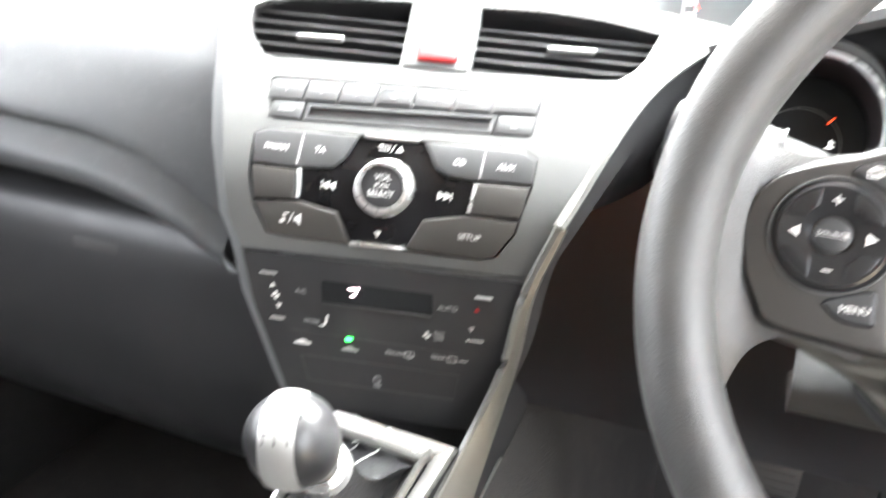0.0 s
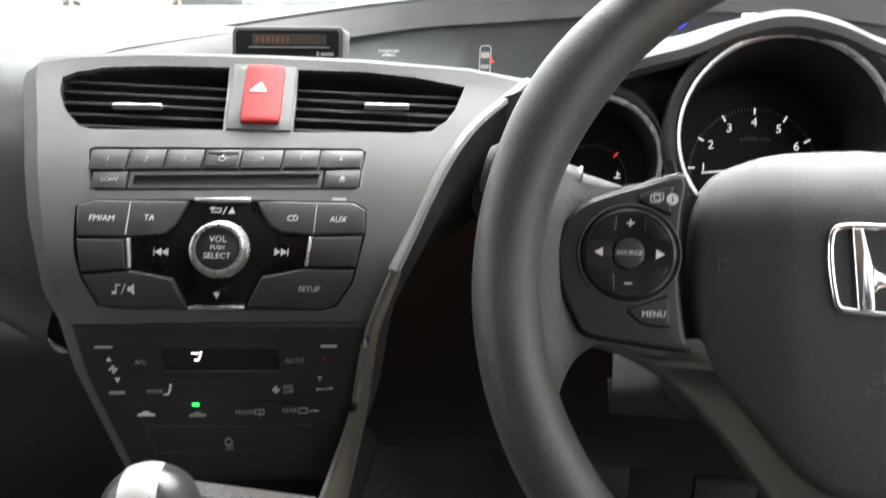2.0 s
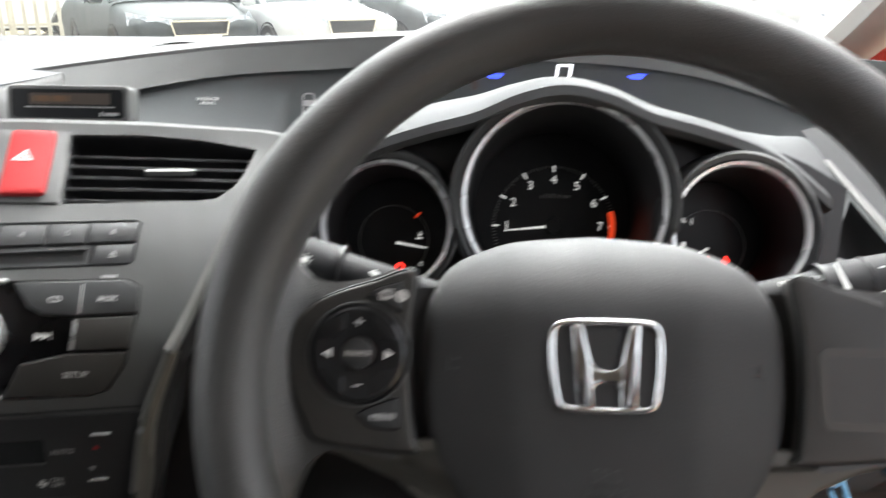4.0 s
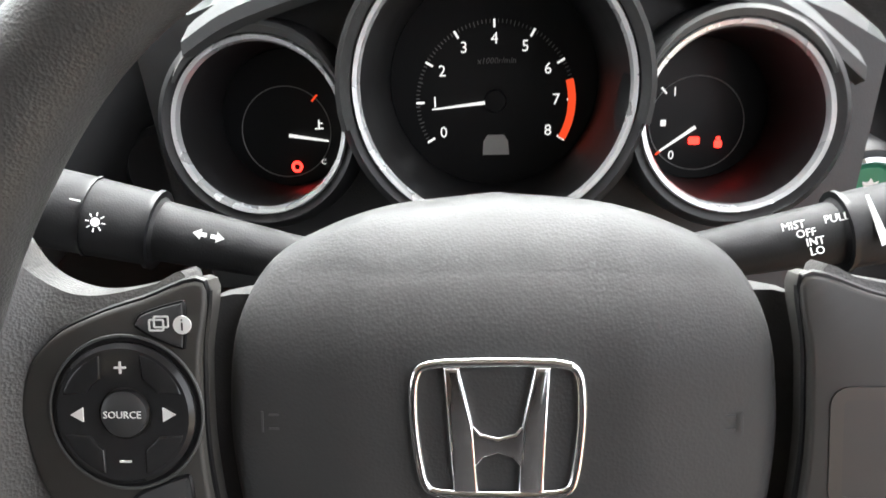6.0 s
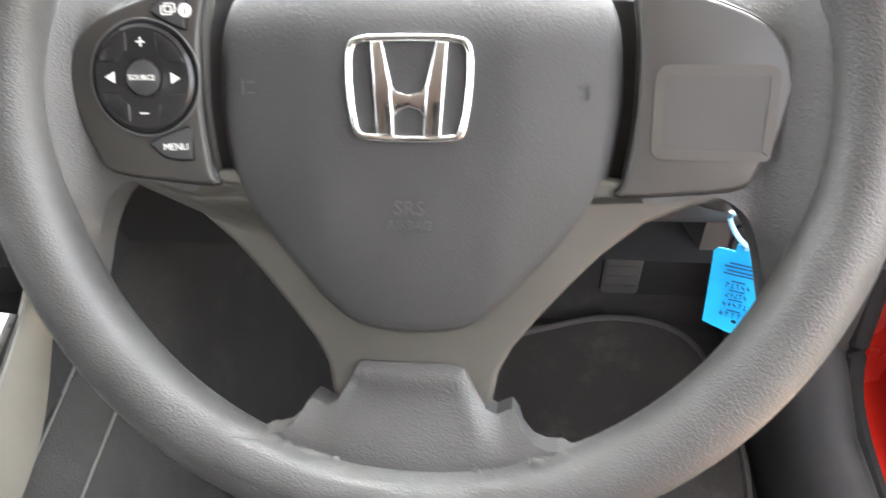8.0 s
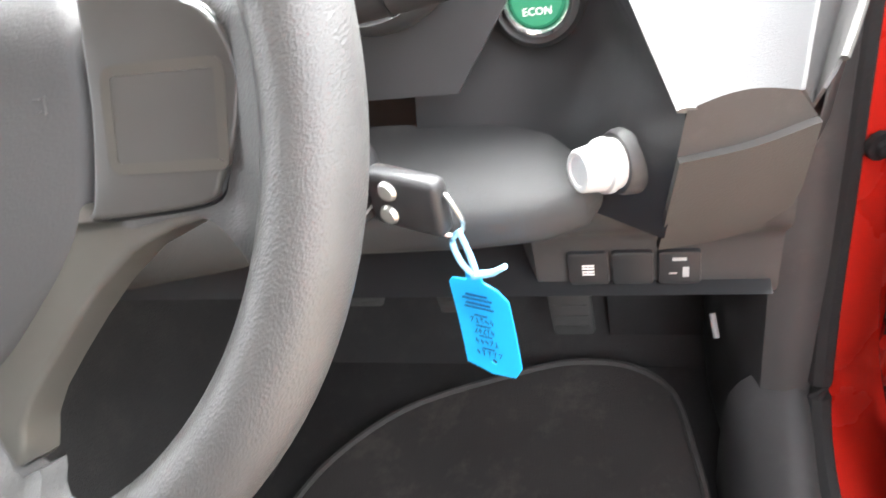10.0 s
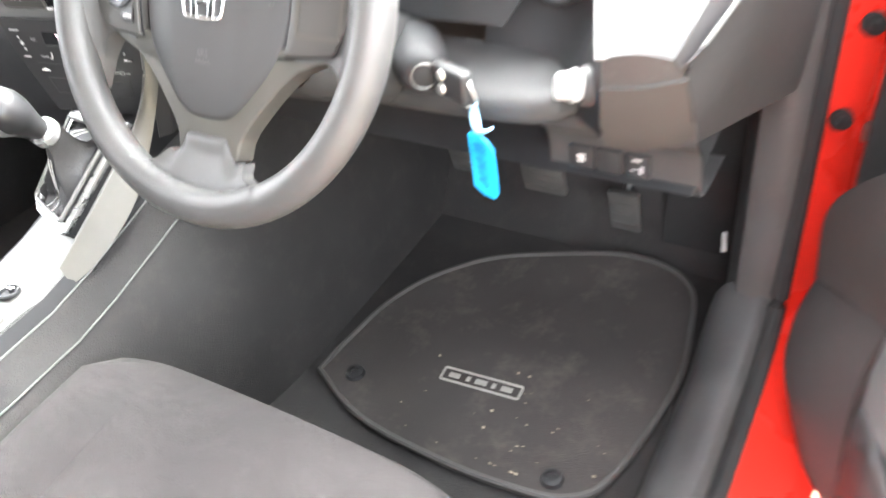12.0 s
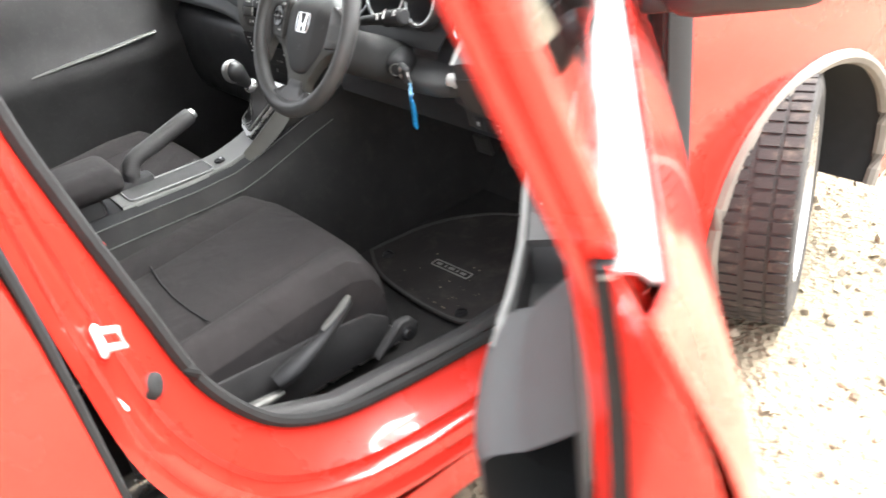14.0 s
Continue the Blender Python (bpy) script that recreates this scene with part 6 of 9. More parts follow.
for k, (c, r, depth) in enumerate(GAUGES):
    m = axes(c, (1, 0, 0), GV, GN)
    g = part("gauge", lathe([(r + 0.011, -0.02), (r + 0.010, -0.004), (r + 0.006, 0.001), (r + 0.002, -0.001), (r - 0.001, -0.004), (r - 0.004, -depth), (0, -depth)], 64, m), BLACK, clu, "round dial pod")
    part("bezel", lathe([(r + 0.0022, -0.0015), (r + 0.0012, 0.0012), (r - 0.0008, 0.0006), (r - 0.0018, -0.0035)], 72, m), BEZEL, g, "bright dial rim")
    lip_a = [radians(a) for a in (range(-15, 196, 7) if k == 1 else range(25, 156, 7))]
    lip_w = [0.007 if k == 1 else 0.0055 * math.sin(math.pi * (i + 0.5) / len(lip_a)) ** 0.5 for i in range(len(lip_a))]
    part("pod_lip", skin([[m @ Vector(((r + 0.0026) * math.cos(a), (r + 0.0026) * math.sin(a), 0.0016)) for a in lip_a], [m @ Vector(((r + 0.0026 + 0.6 * w) * math.cos(a), (r + 0.0026 + 0.6 * w) * math.sin(a), 0.0040)) for a, w in zip(lip_a, lip_w)], [m @ Vector(((r + 0.0026 + w) * math.cos(a), (r + 0.0026 + w) * math.sin(a), 0.0020)) for a, w in zip(lip_a, lip_w)], [m @ Vector(((r + 0.003 + w) * math.cos(a), (r + 0.003 + w) * math.sin(a), -0.015)) for a, w in zip(lip_a, lip_w)]]), SHROUD if k == 1 else DASH, g, "grey lip round the dial pod")
    f = m @ Matrix.Translation((0, 0, -depth + 0.0006))
    part("dial_face", lathe([(0, 0.0004), (r - 0.0045, 0.0004), (r - 0.004, 0.0)], 64, f), DIAL, g)
    if k == 1:
        fm = f @ Matrix.Translation((0.001, -0.0115, 0.0008))
        ticks, fine = [], []
        for q in range(0, 81):
            a = radians(210 - 3.0 * q)
            big = q % 10 == 0
            r1, r0 = 0.0475, 0.0425 if big else (0.0445 if q % 5 == 0 else 0.0453)
            b = box(r1 - r0, 0.0013 if big else 0.0005, 0.0003, 0, fm @ Matrix.Rotation(a, 4, "Z") @ Matrix.Translation(((r0 + r1) / 2, 0, 0.0002)))
            (ticks if big else fine).append(b)
        for b in ticks:
            part("tick_mark", b, NEEDLE, g, smooth=False)
        tagged(part("fine_marks", merge(*fine), GREYPRINT, g, smooth=False), kind="stuff")
        nums = [writing(str(q), 0.0068, fm @ Matrix.Translation((0.0362 * math.cos(radians(210 - 30 * q)), 0.0362 * math.sin(radians(210 - 30 * q)), 0.0002))) for q in range(9)]
        part("numerals", merge(*nums), NEEDLE, g, smooth=False)
        part("unit_legend", writing("x1000r/min", 0.0036, fm @ Matrix.Translation((0.001, 0.0235, 0.0002)), shear=0.2), GREYPRINT, g, smooth=False)
        red = arc(0, 0, 0.0478, -30, 15, 14) + arc(0, 0, 0.0432, 15, -30, 14)
        part("red_zone", prism(red, 0.0003, 0.0006, 0, fm), REDMARK, g, smooth=False)
        nd = radians(186)
        part("needle", prism([(0.002, 0.0011), (0.038, 0.0004), (0.038, -0.0004), (0.002, -0.0011)], 0.002, 0.0028, 0, fm @ Matrix.Rotation(nd, 4, "Z")), NEEDLE, g, "white needle", smooth=False)
        part("needle_hub", lathe([(0, 0.004), (0.006, 0.004), (0.007, 0)], 20, fm), DIAL, g)
        part("car_picture", prism([(-0.008, -0.006), (0.008, -0.006), (0.0075, 0.002), (0.005, 0.006), (-0.005, 0.006), (-0.0075, 0.002)], 0.0002, 0.0006, 0, fm @ Matrix.Translation((0.0, -0.026, 0))), ZINC, g, smooth=False)
    else:
        fm = f @ Matrix.Translation((-0.002 if k == 0 else 0.0, -0.008, 0.0008))
        circle = arc(0, 0, 0.0265, 0, 360, 48)[:-1]
        part("inner_ring", frame_ring(circle, 0.0005, 0, 0.0004, fm), GREYPRINT, g, smooth=False)
        if k == 0:
            part("needle", prism([(0.0, 0.0010), (0.0235, 0.0005), (0.0235, -0.0005), (0.0, -0.0010)], 0.002, 0.0028, 0, fm @ Matrix.Translation((0.002, -0.002, 0)) @ Matrix.Rotation(radians(-9), 4, "Z")), NEEDLE, g, "white needle", smooth=False)
            part("hot_mark", box(0.005, 0.001, 0.0004, 0, fm @ Matrix.Rotation(radians(47), 4, "Z") @ Matrix.Translation((0.026, 0, 0.0003))), REDMARK, g, smooth=False)
            part("coolant_icon", merge(box(0.0008, 0.005, 0.0004, 0, fm @ Matrix.Translation((0.0195, 0.004, 0.0003))), box(0.005, 0.0008, 0.0004, 0, fm @ Matrix.Translation((0.0195, 0.0015, 0.0003))), box(0.002, 0.0008, 0.0004, 0, fm @ Matrix.Translation((0.0207, 0.0045, 0.0003)))), NEEDLE, g, smooth=False)
            part("brake_lamp", frame_ring(arc(0, 0, 0.0034, 0, 360, 18)[:-1], 0.0016, 0, 0.0004, fm @ Matrix.Translation((0.005, -0.0205, 0.0002))), WARN, g, "lit red brake lamp", smooth=False)
            part("cold_mark", writing("C", 0.003, fm @ Matrix.Translation((0.021, -0.018, 0.0003))), NEEDLE, g, smooth=False)
        else:
            part("needle", prism([(0.0, 0.0010), (0.0235, 0.0005), (0.0235, -0.0005), (0.0, -0.0010)], 0.002, 0.0028, 0, fm @ Matrix.Translation((-0.001, -0.002, 0)) @ Matrix.Rotation(radians(214), 4, "Z")), NEEDLE, g, "white needle", smooth=False)
            part("fuel_marks", merge(writing("1", 0.0052, fm @ Matrix.Translation((-0.0125, 0.0175, 0.0003))), writing("0", 0.0052, fm @ Matrix.Translation((-0.0135, -0.018, 0.0003))), box(0.0045, 0.001, 0.0004, 0, fm @ Matrix.Translation((-0.0185, 0.0185, 0.0003)) @ Matrix.Rotation(radians(-50), 4, "Z")), box(0.003, 0.0035, 0.0004, 0, fm @ Matrix.Translation((-0.0185, 0.0005, 0.0003)))), NEEDLE, g, smooth=False)
            part("empty_mark", box(0.004, 0.0012, 0.0004, 0, fm @ Matrix.Rotation(radians(218), 4, "Z") @ Matrix.Translation((0.0262, 0, 0.0003))), REDMARK, g, smooth=False)
            part("belt_lamp", merge(box(0.004, 0.004, 0.0004, 0.0008, fm @ Matrix.Translation((0.0125, -0.0120, 0.0003))), box(0.0022, 0.002, 0.0004, 0, fm @ Matrix.Translation((0.0125, -0.0088, 0.0003)))), WARN, g, "lit red belt lamp", smooth=False)
            part("door_lamp", box(0.006, 0.0042, 0.0004, 0.001, fm @ Matrix.Translation((-0.001, -0.0098, 0.0003))), WARN, g, "lit red door lamp", smooth=False)
part("trip_stalk", merge(lathe([(0, 0.012), (0.0075, 0.012), (0.008, 0.010), (0.008, -0.02)], 20, axes((0.002, 0.190, 0.832), (1, 0, 0), GV, GN)), box(0.011, 0.0016, 0.001, 0, axes((0.002, 0.1790, 0.8362), (1, 0, 0), GV, GN))), ZINC, clu, "small pale reset knob")

# ---------------------------------------------------------------- steering wheel
wheel = thing("steering_wheel", FW, "black grained four-spoke steering wheel with chrome badge", "steering wheel")
rim = bmesh.new()
rows = []
for i in range(120):
    a = 2 * math.pi * i / 120
    grip = 0.0
    if a < math.pi:
        dd = min(abs(math.degrees(a) - 30), abs(math.degrees(a) - 150))
        grip = 0.0018 * math.exp(-(dd / 14) ** 2)
    row = []
    for j in range(24):
        b = 2 * math.pi * j / 24
        rr = 0.1602 + (0.0155 + grip) * math.cos(b)
        row.append(FW @ Vector((0.002 + rr * math.cos(a), 0.0051 + rr * math.sin(a), 0.0172 + (0.0155 + grip * 0.7) * math.sin(b))))
    rows.append(row)
rows.append(rows[0])
bm = skin(rows, closed=True)
bmesh.ops.remove_doubles(bm, verts=bm.verts[:], dist=1e-6)
part("rim", bm, LEATHER, wheel, "grained black wheel rim")


def spread(half):
    """A symmetrical outline from its right half, listed from the top down."""
    return half + [(-x, y) for x, y in half[::-1] if abs(x) > 1e-6]


def smooth_outline(pts, n):
    p = spline([(x, y, 0) for x, y in pts + pts[:1]], n + 1)[:-1]
    return [(q.x, q.y) for q in p]


cover = smooth_outline(spread([(0.0, 0.0738), (0.034, 0.0704), (0.052, 0.0648), (0.0670, 0.0562), (0.0755, 0.041), (0.0785, 0.02), (0.0783, 0.0), (0.0735, -0.026), (0.0625, -0.0435), (0.0495, -0.0575), (0.0345, -0.0730), (0.0205, -0.0825), (0.0, -0.085)]), 120)
rows = []
def cover_height(x, y, rho):
    h = 0.0165 - 0.034 * (max(0, y - 0.024) / 0.053) ** 2.0 - 0.12 * max(0, -y - 0.02) * 0.35
    fold = 0.040 + 0.035 * max(0.0, y - 0.02) - 0.10 * max(0.0, -y - 0.005)
    h -= 0.21 * (math.hypot(max(0.0, abs(x) - fold + 0.004), 0.004) - 0.004)
    return h - 0.004 * rho ** 6


for rho in (0.0, 0.12, 0.24, 0.34, 0.42, 0.48, 0.53, 0.58, 0.63, 0.68, 0.73, 0.78, 0.83, 0.88, 0.92, 0.96):
    rows.append([FW @ Vector((x * rho, y * rho, cover_height(x * rho, y * rho, rho))) for x, y in cover])
for rho, dz in ((0.985, 0.0015), (1.0, 0.006), (1.0, 0.028)):
    rows.append([FW @ Vector((x * rho, y * rho, cover_height(x * rho, y * rho, 1) - dz)) for x, y in cover])
bm = skin(rows, closed=True)
bmesh.ops.remove_doubles(bm, verts=bm.verts[:], dist=1e-6)
cov = part("airbag_cover", bm, PAD, wheel, "grained dark grey airbag cover")
part("srs_lettering", mapped(merge(writing("SRS", 0.0058, Matrix.Translation((0.0, -0.0325, 0))), writing("AIRBAG", 0.0036, Matrix.Translation((0.0, -0.0390, 0)))), lambda x, y, z: FW @ Vector((x, y, cover_height(x, y, 0.45) + 0.00005 + z))), EMBOSS, cov, smooth=False)
for sx in (-1, 1):
    hm = FW @ Matrix.Translation((sx * 0.0615, 0.012, cover_height(0.0615, 0.012, 0.8) + 0.0001))
    part("horn_mark", merge(box(0.0055, 0.0006, 0.0003, 0, hm @ Matrix.Translation((0, 0.002, 0))), box(0.0055, 0.0006, 0.0003, 0, hm @ Matrix.Translation((0, -0.002, 0))), box(0.0006, 0.006, 0.0003, 0, hm @ Matrix.Translation((0.0045 * sx, 0, 0)))), EMBOSS, cov, smooth=False)
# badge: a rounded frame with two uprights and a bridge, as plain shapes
EM = FW @ Matrix.Translation((0.0, 0.0122, 0.0172))
ring_o = smooth_outline([(0.0, 0.0196), (0.017, 0.019), (0.0228, 0.0155), (0.0238, 0.004), (0.0222, -0.011), (0.0195, -0.0178), (0.012, -0.0193), (0.0, -0.0196), (-0.012, -0.0193), (-0.0195, -0.0178), (-0.0222, -0.011), (-0.0238, 0.004), (-0.0228, 0.0155), (-0.017, 0.019)], 64)
bm = tube([EM @ Vector((x, y, 0.0)) for x, y in offset(ring_o, 0.0013)], 0.00145, 10, closed=True)
emb = part("badge_frame", bm, BADGE, wheel, "chrome rounded badge frame")
for sx in (-1, 1):
    part("badge_bar", prism([(sx * 0.0145, 0.0172), (sx * 0.0098, 0.0172), (sx * 0.0062, 0.0015), (sx * 0.0052, -0.0175), (sx * 0.0122, -0.0175)][:: sx], -0.002, 0.0016, 0.0013, EM, 4), BADGE, emb)
part("badge_bridge", prism([(-0.0082, 0.0035), (-0.0045, -0.0008), (0.0, -0.0020), (0.0045, -0.0008), (0.0082, 0.0035), (0.0066, -0.0112), (0.0038, -0.0078), (0.0, -0.0066), (-0.0038, -0.0078), (-0.0066, -0.0112)][::-1], -0.002, 0.0013, 0.0010, EM, 4), BADGE, emb)
part("badge_ground", prism(offset(ring_o, 0.001), -0.004, -0.0015, 0, EM), PAD, emb)

# side spokes: body that grows out of the rim, with an inset panel
for sx, label in ((-1, "left"), (1, "right")):
    so = [(0.143, 0.0735), (0.1385, 0.0610), (0.134, 0.0535), (0.127, 0.0485), (0.116, 0.0470), (0.100, 0.0498), (0.0905, 0.0525), (0.0890, 0.03), (0.0895, 0.0), (0.0870, -0.0270), (0.098, -0.0280), (0.112, -0.0255), (0.121, -0.0285), (0.128, -0.036), (0.133, -0.050), (0.136, -0.066), (0.140, -0.077), (0.153, -0.04), (0.157, 0.0), (0.153, 0.04)]
    so = [(sx * x, y) for x, y in so]
    bm = pierced(smooth_outline(so, 90), [], 0.008, lambda u, v, d: Vector((u, v, 0.0075 + d)), 0.0195)
    for v in bm.verts:
        t = max(0.0, min(1.0, (abs(v.co.x) - 0.128) / 0.026))
        if v.co.z > 0:
            v.co.z += 0.019 * t * t * (3 - 2 * t)
            v.co.z -= 0.012 * max(0, abs(v.co.y) - 0.035) / 0.03 * (1 - t)
            v.co.z = max(v.co.z, -0.004)
        else:
            v.co.z += 0.014 * t
    bm.transform(FW)
    part("side_spoke", bm, LEATHER, wheel)
    po = [(0.137, 0.015), (0.1335, 0.027), (0.1255, 0.0365), (0.113, 0.0425), (0.0995, 0.0468), (0.0818, 0.0515), (0.0830, 0.03), (0.0832, 0.004), (0.0802, -0.0205), (0.0786, -0.0255), (0.100, -0.0245), (0.122, -0.0215), (0.1275, -0.014), (0.133, -0.003)]
    po = smooth_outline([(sx * x, y) for x, y in po], 70)
    pm = prism(po, 0.0, 0.0118, 0.0016, None, 3)
    for v in pm.verts:
        v.co.z -= 0.0022 * max(0, (v.co.y - 0.03)) / 0.02
    pm.transform(FW)
    pn = part("spoke_panel", pm, PANEL, wheel, "dark smooth spoke panel")
    if sx < 0:
        bc = FW @ Matrix.Translation((-0.1047, 0.0150, 0.0118))
        part("pad_groove", lathe([(0.0220, -0.001), (0.0220, 0.0004), (0.0205, 0.0004), (0.0205, -0.001)], 48, bc), DIAL, pn)
        part("button_rim", tube([bc @ Vector((0.0222 * math.cos(2 * math.pi * k / 48), 0.0222 * math.sin(2 * math.pi * k / 48), 0.0004)) for k in range(48)], 0.0005, 6, closed=True), DASH, pn, "thin grey ring round the button")
        for q in (45, 135, 225, 315):
            petal = arc(0, 0, 0.0182, q - 27, q + 27, 12) + arc(0, 0, 0.0118, q + 14, q - 14, 6)
            part("button_lobe", prism(petal, 0.0012, 0.0028, 0.0006, bc), RINGBLACK, pn)
        part("button_ring", lathe([(0.0205, -0.002), (0.0203, 0.0016), (0.0190, 0.0026), (0.010, 0.0016), (0.0075, 0.0010), (0.0072, -0.002)], 48, bc), RINGBLACK, pn, "glossy black four-way button")
        part("source_button", lathe([(0.0068, -0.002), (0.0066, 0.0022), (0.0055, 0.0028), (0, 0.0028)], 28, bc), BUTTON, pn)
        part("source_legend", writing("SOURCE", 0.0021, bc @ Matrix.Translation((0, 0, 0.003))), WHITE, pn, smooth=False)
        part("button_legend", merge(prism([(-0.0152, 0), (-0.0115, 0.0021), (-0.0115, -0.0021)], 0.0021, 0.0026, 0, bc), prism([(0.0152, 0), (0.0115, -0.0021), (0.0115, 0.0021)], 0.0021, 0.0026, 0, bc), box(0.0034, 0.0006, 0.0004, 0, bc @ Matrix.Translation((0, 0.0135, 0.0025))), box(0.0006, 0.0034, 0.0004, 0, bc @ Matrix.Translation((0, 0.0135, 0.0025))), box(0.0034, 0.0006, 0.0004, 0, bc @ Matrix.Translation((0, -0.0135, 0.0025)))), WHITE, pn, smooth=False)
        info = smooth_outline([(-0.1008, 0.0400), (-0.0985, 0.0430), (-0.0885, 0.0460), (-0.0868, 0.0452), (-0.0872, 0.0350), (-0.0885, 0.0338), (-0.0965, 0.0372)], 30)
        part("info_button", prism(info, 0.006, 0.0128, 0.0010, FW), BUTTON, pn)
        im = FW @ Matrix.Translation((-0.091, 0.0402, 0.0129))
        part("button_gap", tube([FW @ Vector((x, y, 0.0114)) for x, y in info], 0.0007, 5, closed=True), DIAL, pn)
        part("info_legend", merge(prism(arc(0.0042, 0, 0.0026, 0, 360, 20)[:-1], 0, 0.0003, 0, im), frame_ring(rounded(0.0045, 0.0035, 0.0006), 0.0005, 0, 0.0003, im @ Matrix.Translation((-0.0032, 0, 0))), frame_ring(rounded(0.0045, 0.0035, 0.0006), 0.0005, 0, 0.0003, im @ Matrix.Translation((-0.0018, 0.0009, 0)))), WHITE, pn, smooth=False)
        part("info_letter", writing("i", 0.0036, im @ Matrix.Translation((0.0042, 0, 0.0003))), BLACK, pn, smooth=False)
        menu = smooth_outline([(-0.1040, -0.0105), (-0.100, -0.0080), (-0.0895, -0.0040), (-0.0872, -0.0048), (-0.0866, -0.0140), (-0.0878, -0.0162), (-0.0975, -0.0155)], 30)
        part("menu_button", prism(menu, 0.006, 0.0128, 0.0010, FW), BUTTON, pn)
        part("button_gap", tube([FW @ Vector((x, y, 0.0119)) for x, y in menu], 0.0007, 5, closed=True), DIAL, pn)
        part("menu_legend", writing("MENU", 0.0027, FW @ Matrix.Translation((-0.0932, -0.0114, 0.0130)) @ Matrix.Rotation(0.05, 4, "Z")), WHITE, pn, smooth=False)
    else:
        rec = rounded(0.044, 0.034, 0.005, cx=0.1105, cy=0.0052)
        rec = [(min(x, 0.1335 - abs(y - 0.008) * 0.15), y) for x, y in rec]
        part("blank_insert", frame_ring(rec, 0.0035, 0.0105, 0.0122, FW), INSERT, pn, "raised blank insert border")
        part("blank_plate", prism(offset(rec, 0.002), 0.0108, 0.01192, 0, FW), PANEL, pn, "plain brownish blanking plate")
    part("panel_groove", tube([FW @ Vector((x, y, 0.0078)) for x, y in po], 0.0011, 6, closed=True), DIAL, wheel)

# Added plate puts the shade of the channel round the cover into dark plastic.
part("gap_plate", prism(rounded(0.196, 0.080, 0.02, cy=0.006), -0.022, -0.004, 0, FW), DARK, wheel, "dark plate added behind the wheel's panels to shade the channel")

# lower spokes and the foot of the wheel
low = spread([(0.0, -0.070), (0.070, -0.020), (0.119, -0.0235), (0.120, -0.0265), (0.106, -0.0295), (0.089, -0.037), (0.074, -0.0495), (0.062, -0.0625), (0.050, -0.077), (0.0405, -0.0895), (0.0352, -0.100), (0.0330, -0.1135), (0.027, -0.1175), (0.0, -0.118)])
bm = prism(dense(low, 0.008), -0.012, 0.0065, 0.0025, FW, 3)
part("lower_trim", bm, OLIVE, wheel, "warm grey lower spoke trim")
RIM_MID = (0.002, 0.0051)
half = [(0.0, -0.0970), (0.0195, -0.0970), (0.0218, -0.0985), (0.0262, -0.107), (0.0308, -0.1145), (0.0352, -0.1168), (0.0415, -0.1142), (0.0440, -0.1168), (0.0462, -0.1212), (0.0505, -0.1250), (0.0560, -0.1266), (0.0625, -0.1262), (0.0690, -0.1252)]
brow = []
for (x0, y0), (x1, y1) in zip(half, half[1:]):
    n = max(1, int(math.hypot(x1 - x0, y1 - y0) / 0.0018))
    brow += [(x0 + (x1 - x0) * q / n, y0 + (y1 - y0) * q / n) for q in range(n)]
brow.append(half[-1])
brow = [(-x, y) for x, y in brow[:0:-1]] + brow
def foot_height(u, v, h):
    """The foot's face: a raised middle, sunk flanks, flowing into the rim."""
    t = max(0.0, min(1.0, (abs(u) - 0.019 - 0.35 * max(0.0, -0.105 - v)) / 0.016))
    lip = max(0.0, (v + 0.104) / 0.007)
    low_ = 0.0108 - 0.0085 * t * t * (3 - 2 * t) - 0.003 * lip ** 2
    rise = max(0.0, min(1.0, (h - 0.114) / 0.031))
    rise = rise * rise * (3 - 2 * rise)
    rim_z = 0.0172 + math.sqrt(max(0.0, 0.0155 ** 2 - (0.1602 - min(h, 0.1602)) ** 2)) + 0.0016 * min(1.0, (0.1602 - h) / 0.012) + 0.0001
    return low_ + (rim_z - low_) * rise


rows = [[] for q in range(34)]
for x, y in brow:
    h0 = math.hypot(x - RIM_MID[0], y - RIM_MID[1])
    dx, dy = (x - RIM_MID[0]) / h0, (y - RIM_MID[1]) / h0
    for q, row in enumerate(rows):
        h = h0 + (0.1602 - h0) * max(0, q - 1) / 32
        u, v = RIM_MID[0] + dx * h, RIM_MID[1] + dy * h
        row.append(FW @ Vector((u, v, foot_height(u, v, h) - (0.013 if q == 0 else 0.0))))
part("lower_spoke", skin(rows), LEATHER, wheel, "smooth grey foot of the wheel")
part("hub_back", lathe([(0.045, -0.02), (0.05, -0.04), (0.05, -0.06), (0.0, -0.06)], 32, FW), BLACK, wheel)

# ---------------------------------------------------------------- column, stalks, key
col = thing("steering_column", Matrix.Translation((0, 0.12, 0.80)), "dark plastic steering column shroud with two stalks", "steering column")
cd = (FW.to_3x3() @ Vector((0, 0, -1))).normalized()
cx = FW @ Vector((0, 0.01, -0.05))
rows = []
for d, w, h in ((0.0, 0.060, 0.036), (0.01, 0.066, 0.042), (0.08, 0.072, 0.046), (0.16, 0.070, 0.044)):
    c = cx + cd * d
    m = axes(c, (1, 0, 0), FW.to_3x3() @ Vector((0, 1, 0)), -cd)
    rows.append([m @ Vector((x, y - 0.030, 0)) for x, y in rounded(w * 2, h * 2, 0.03, 5)])
bm = skin(rows, closed=True)
part("shroud", bm, SHROUD, col, "dark grey column shroud")
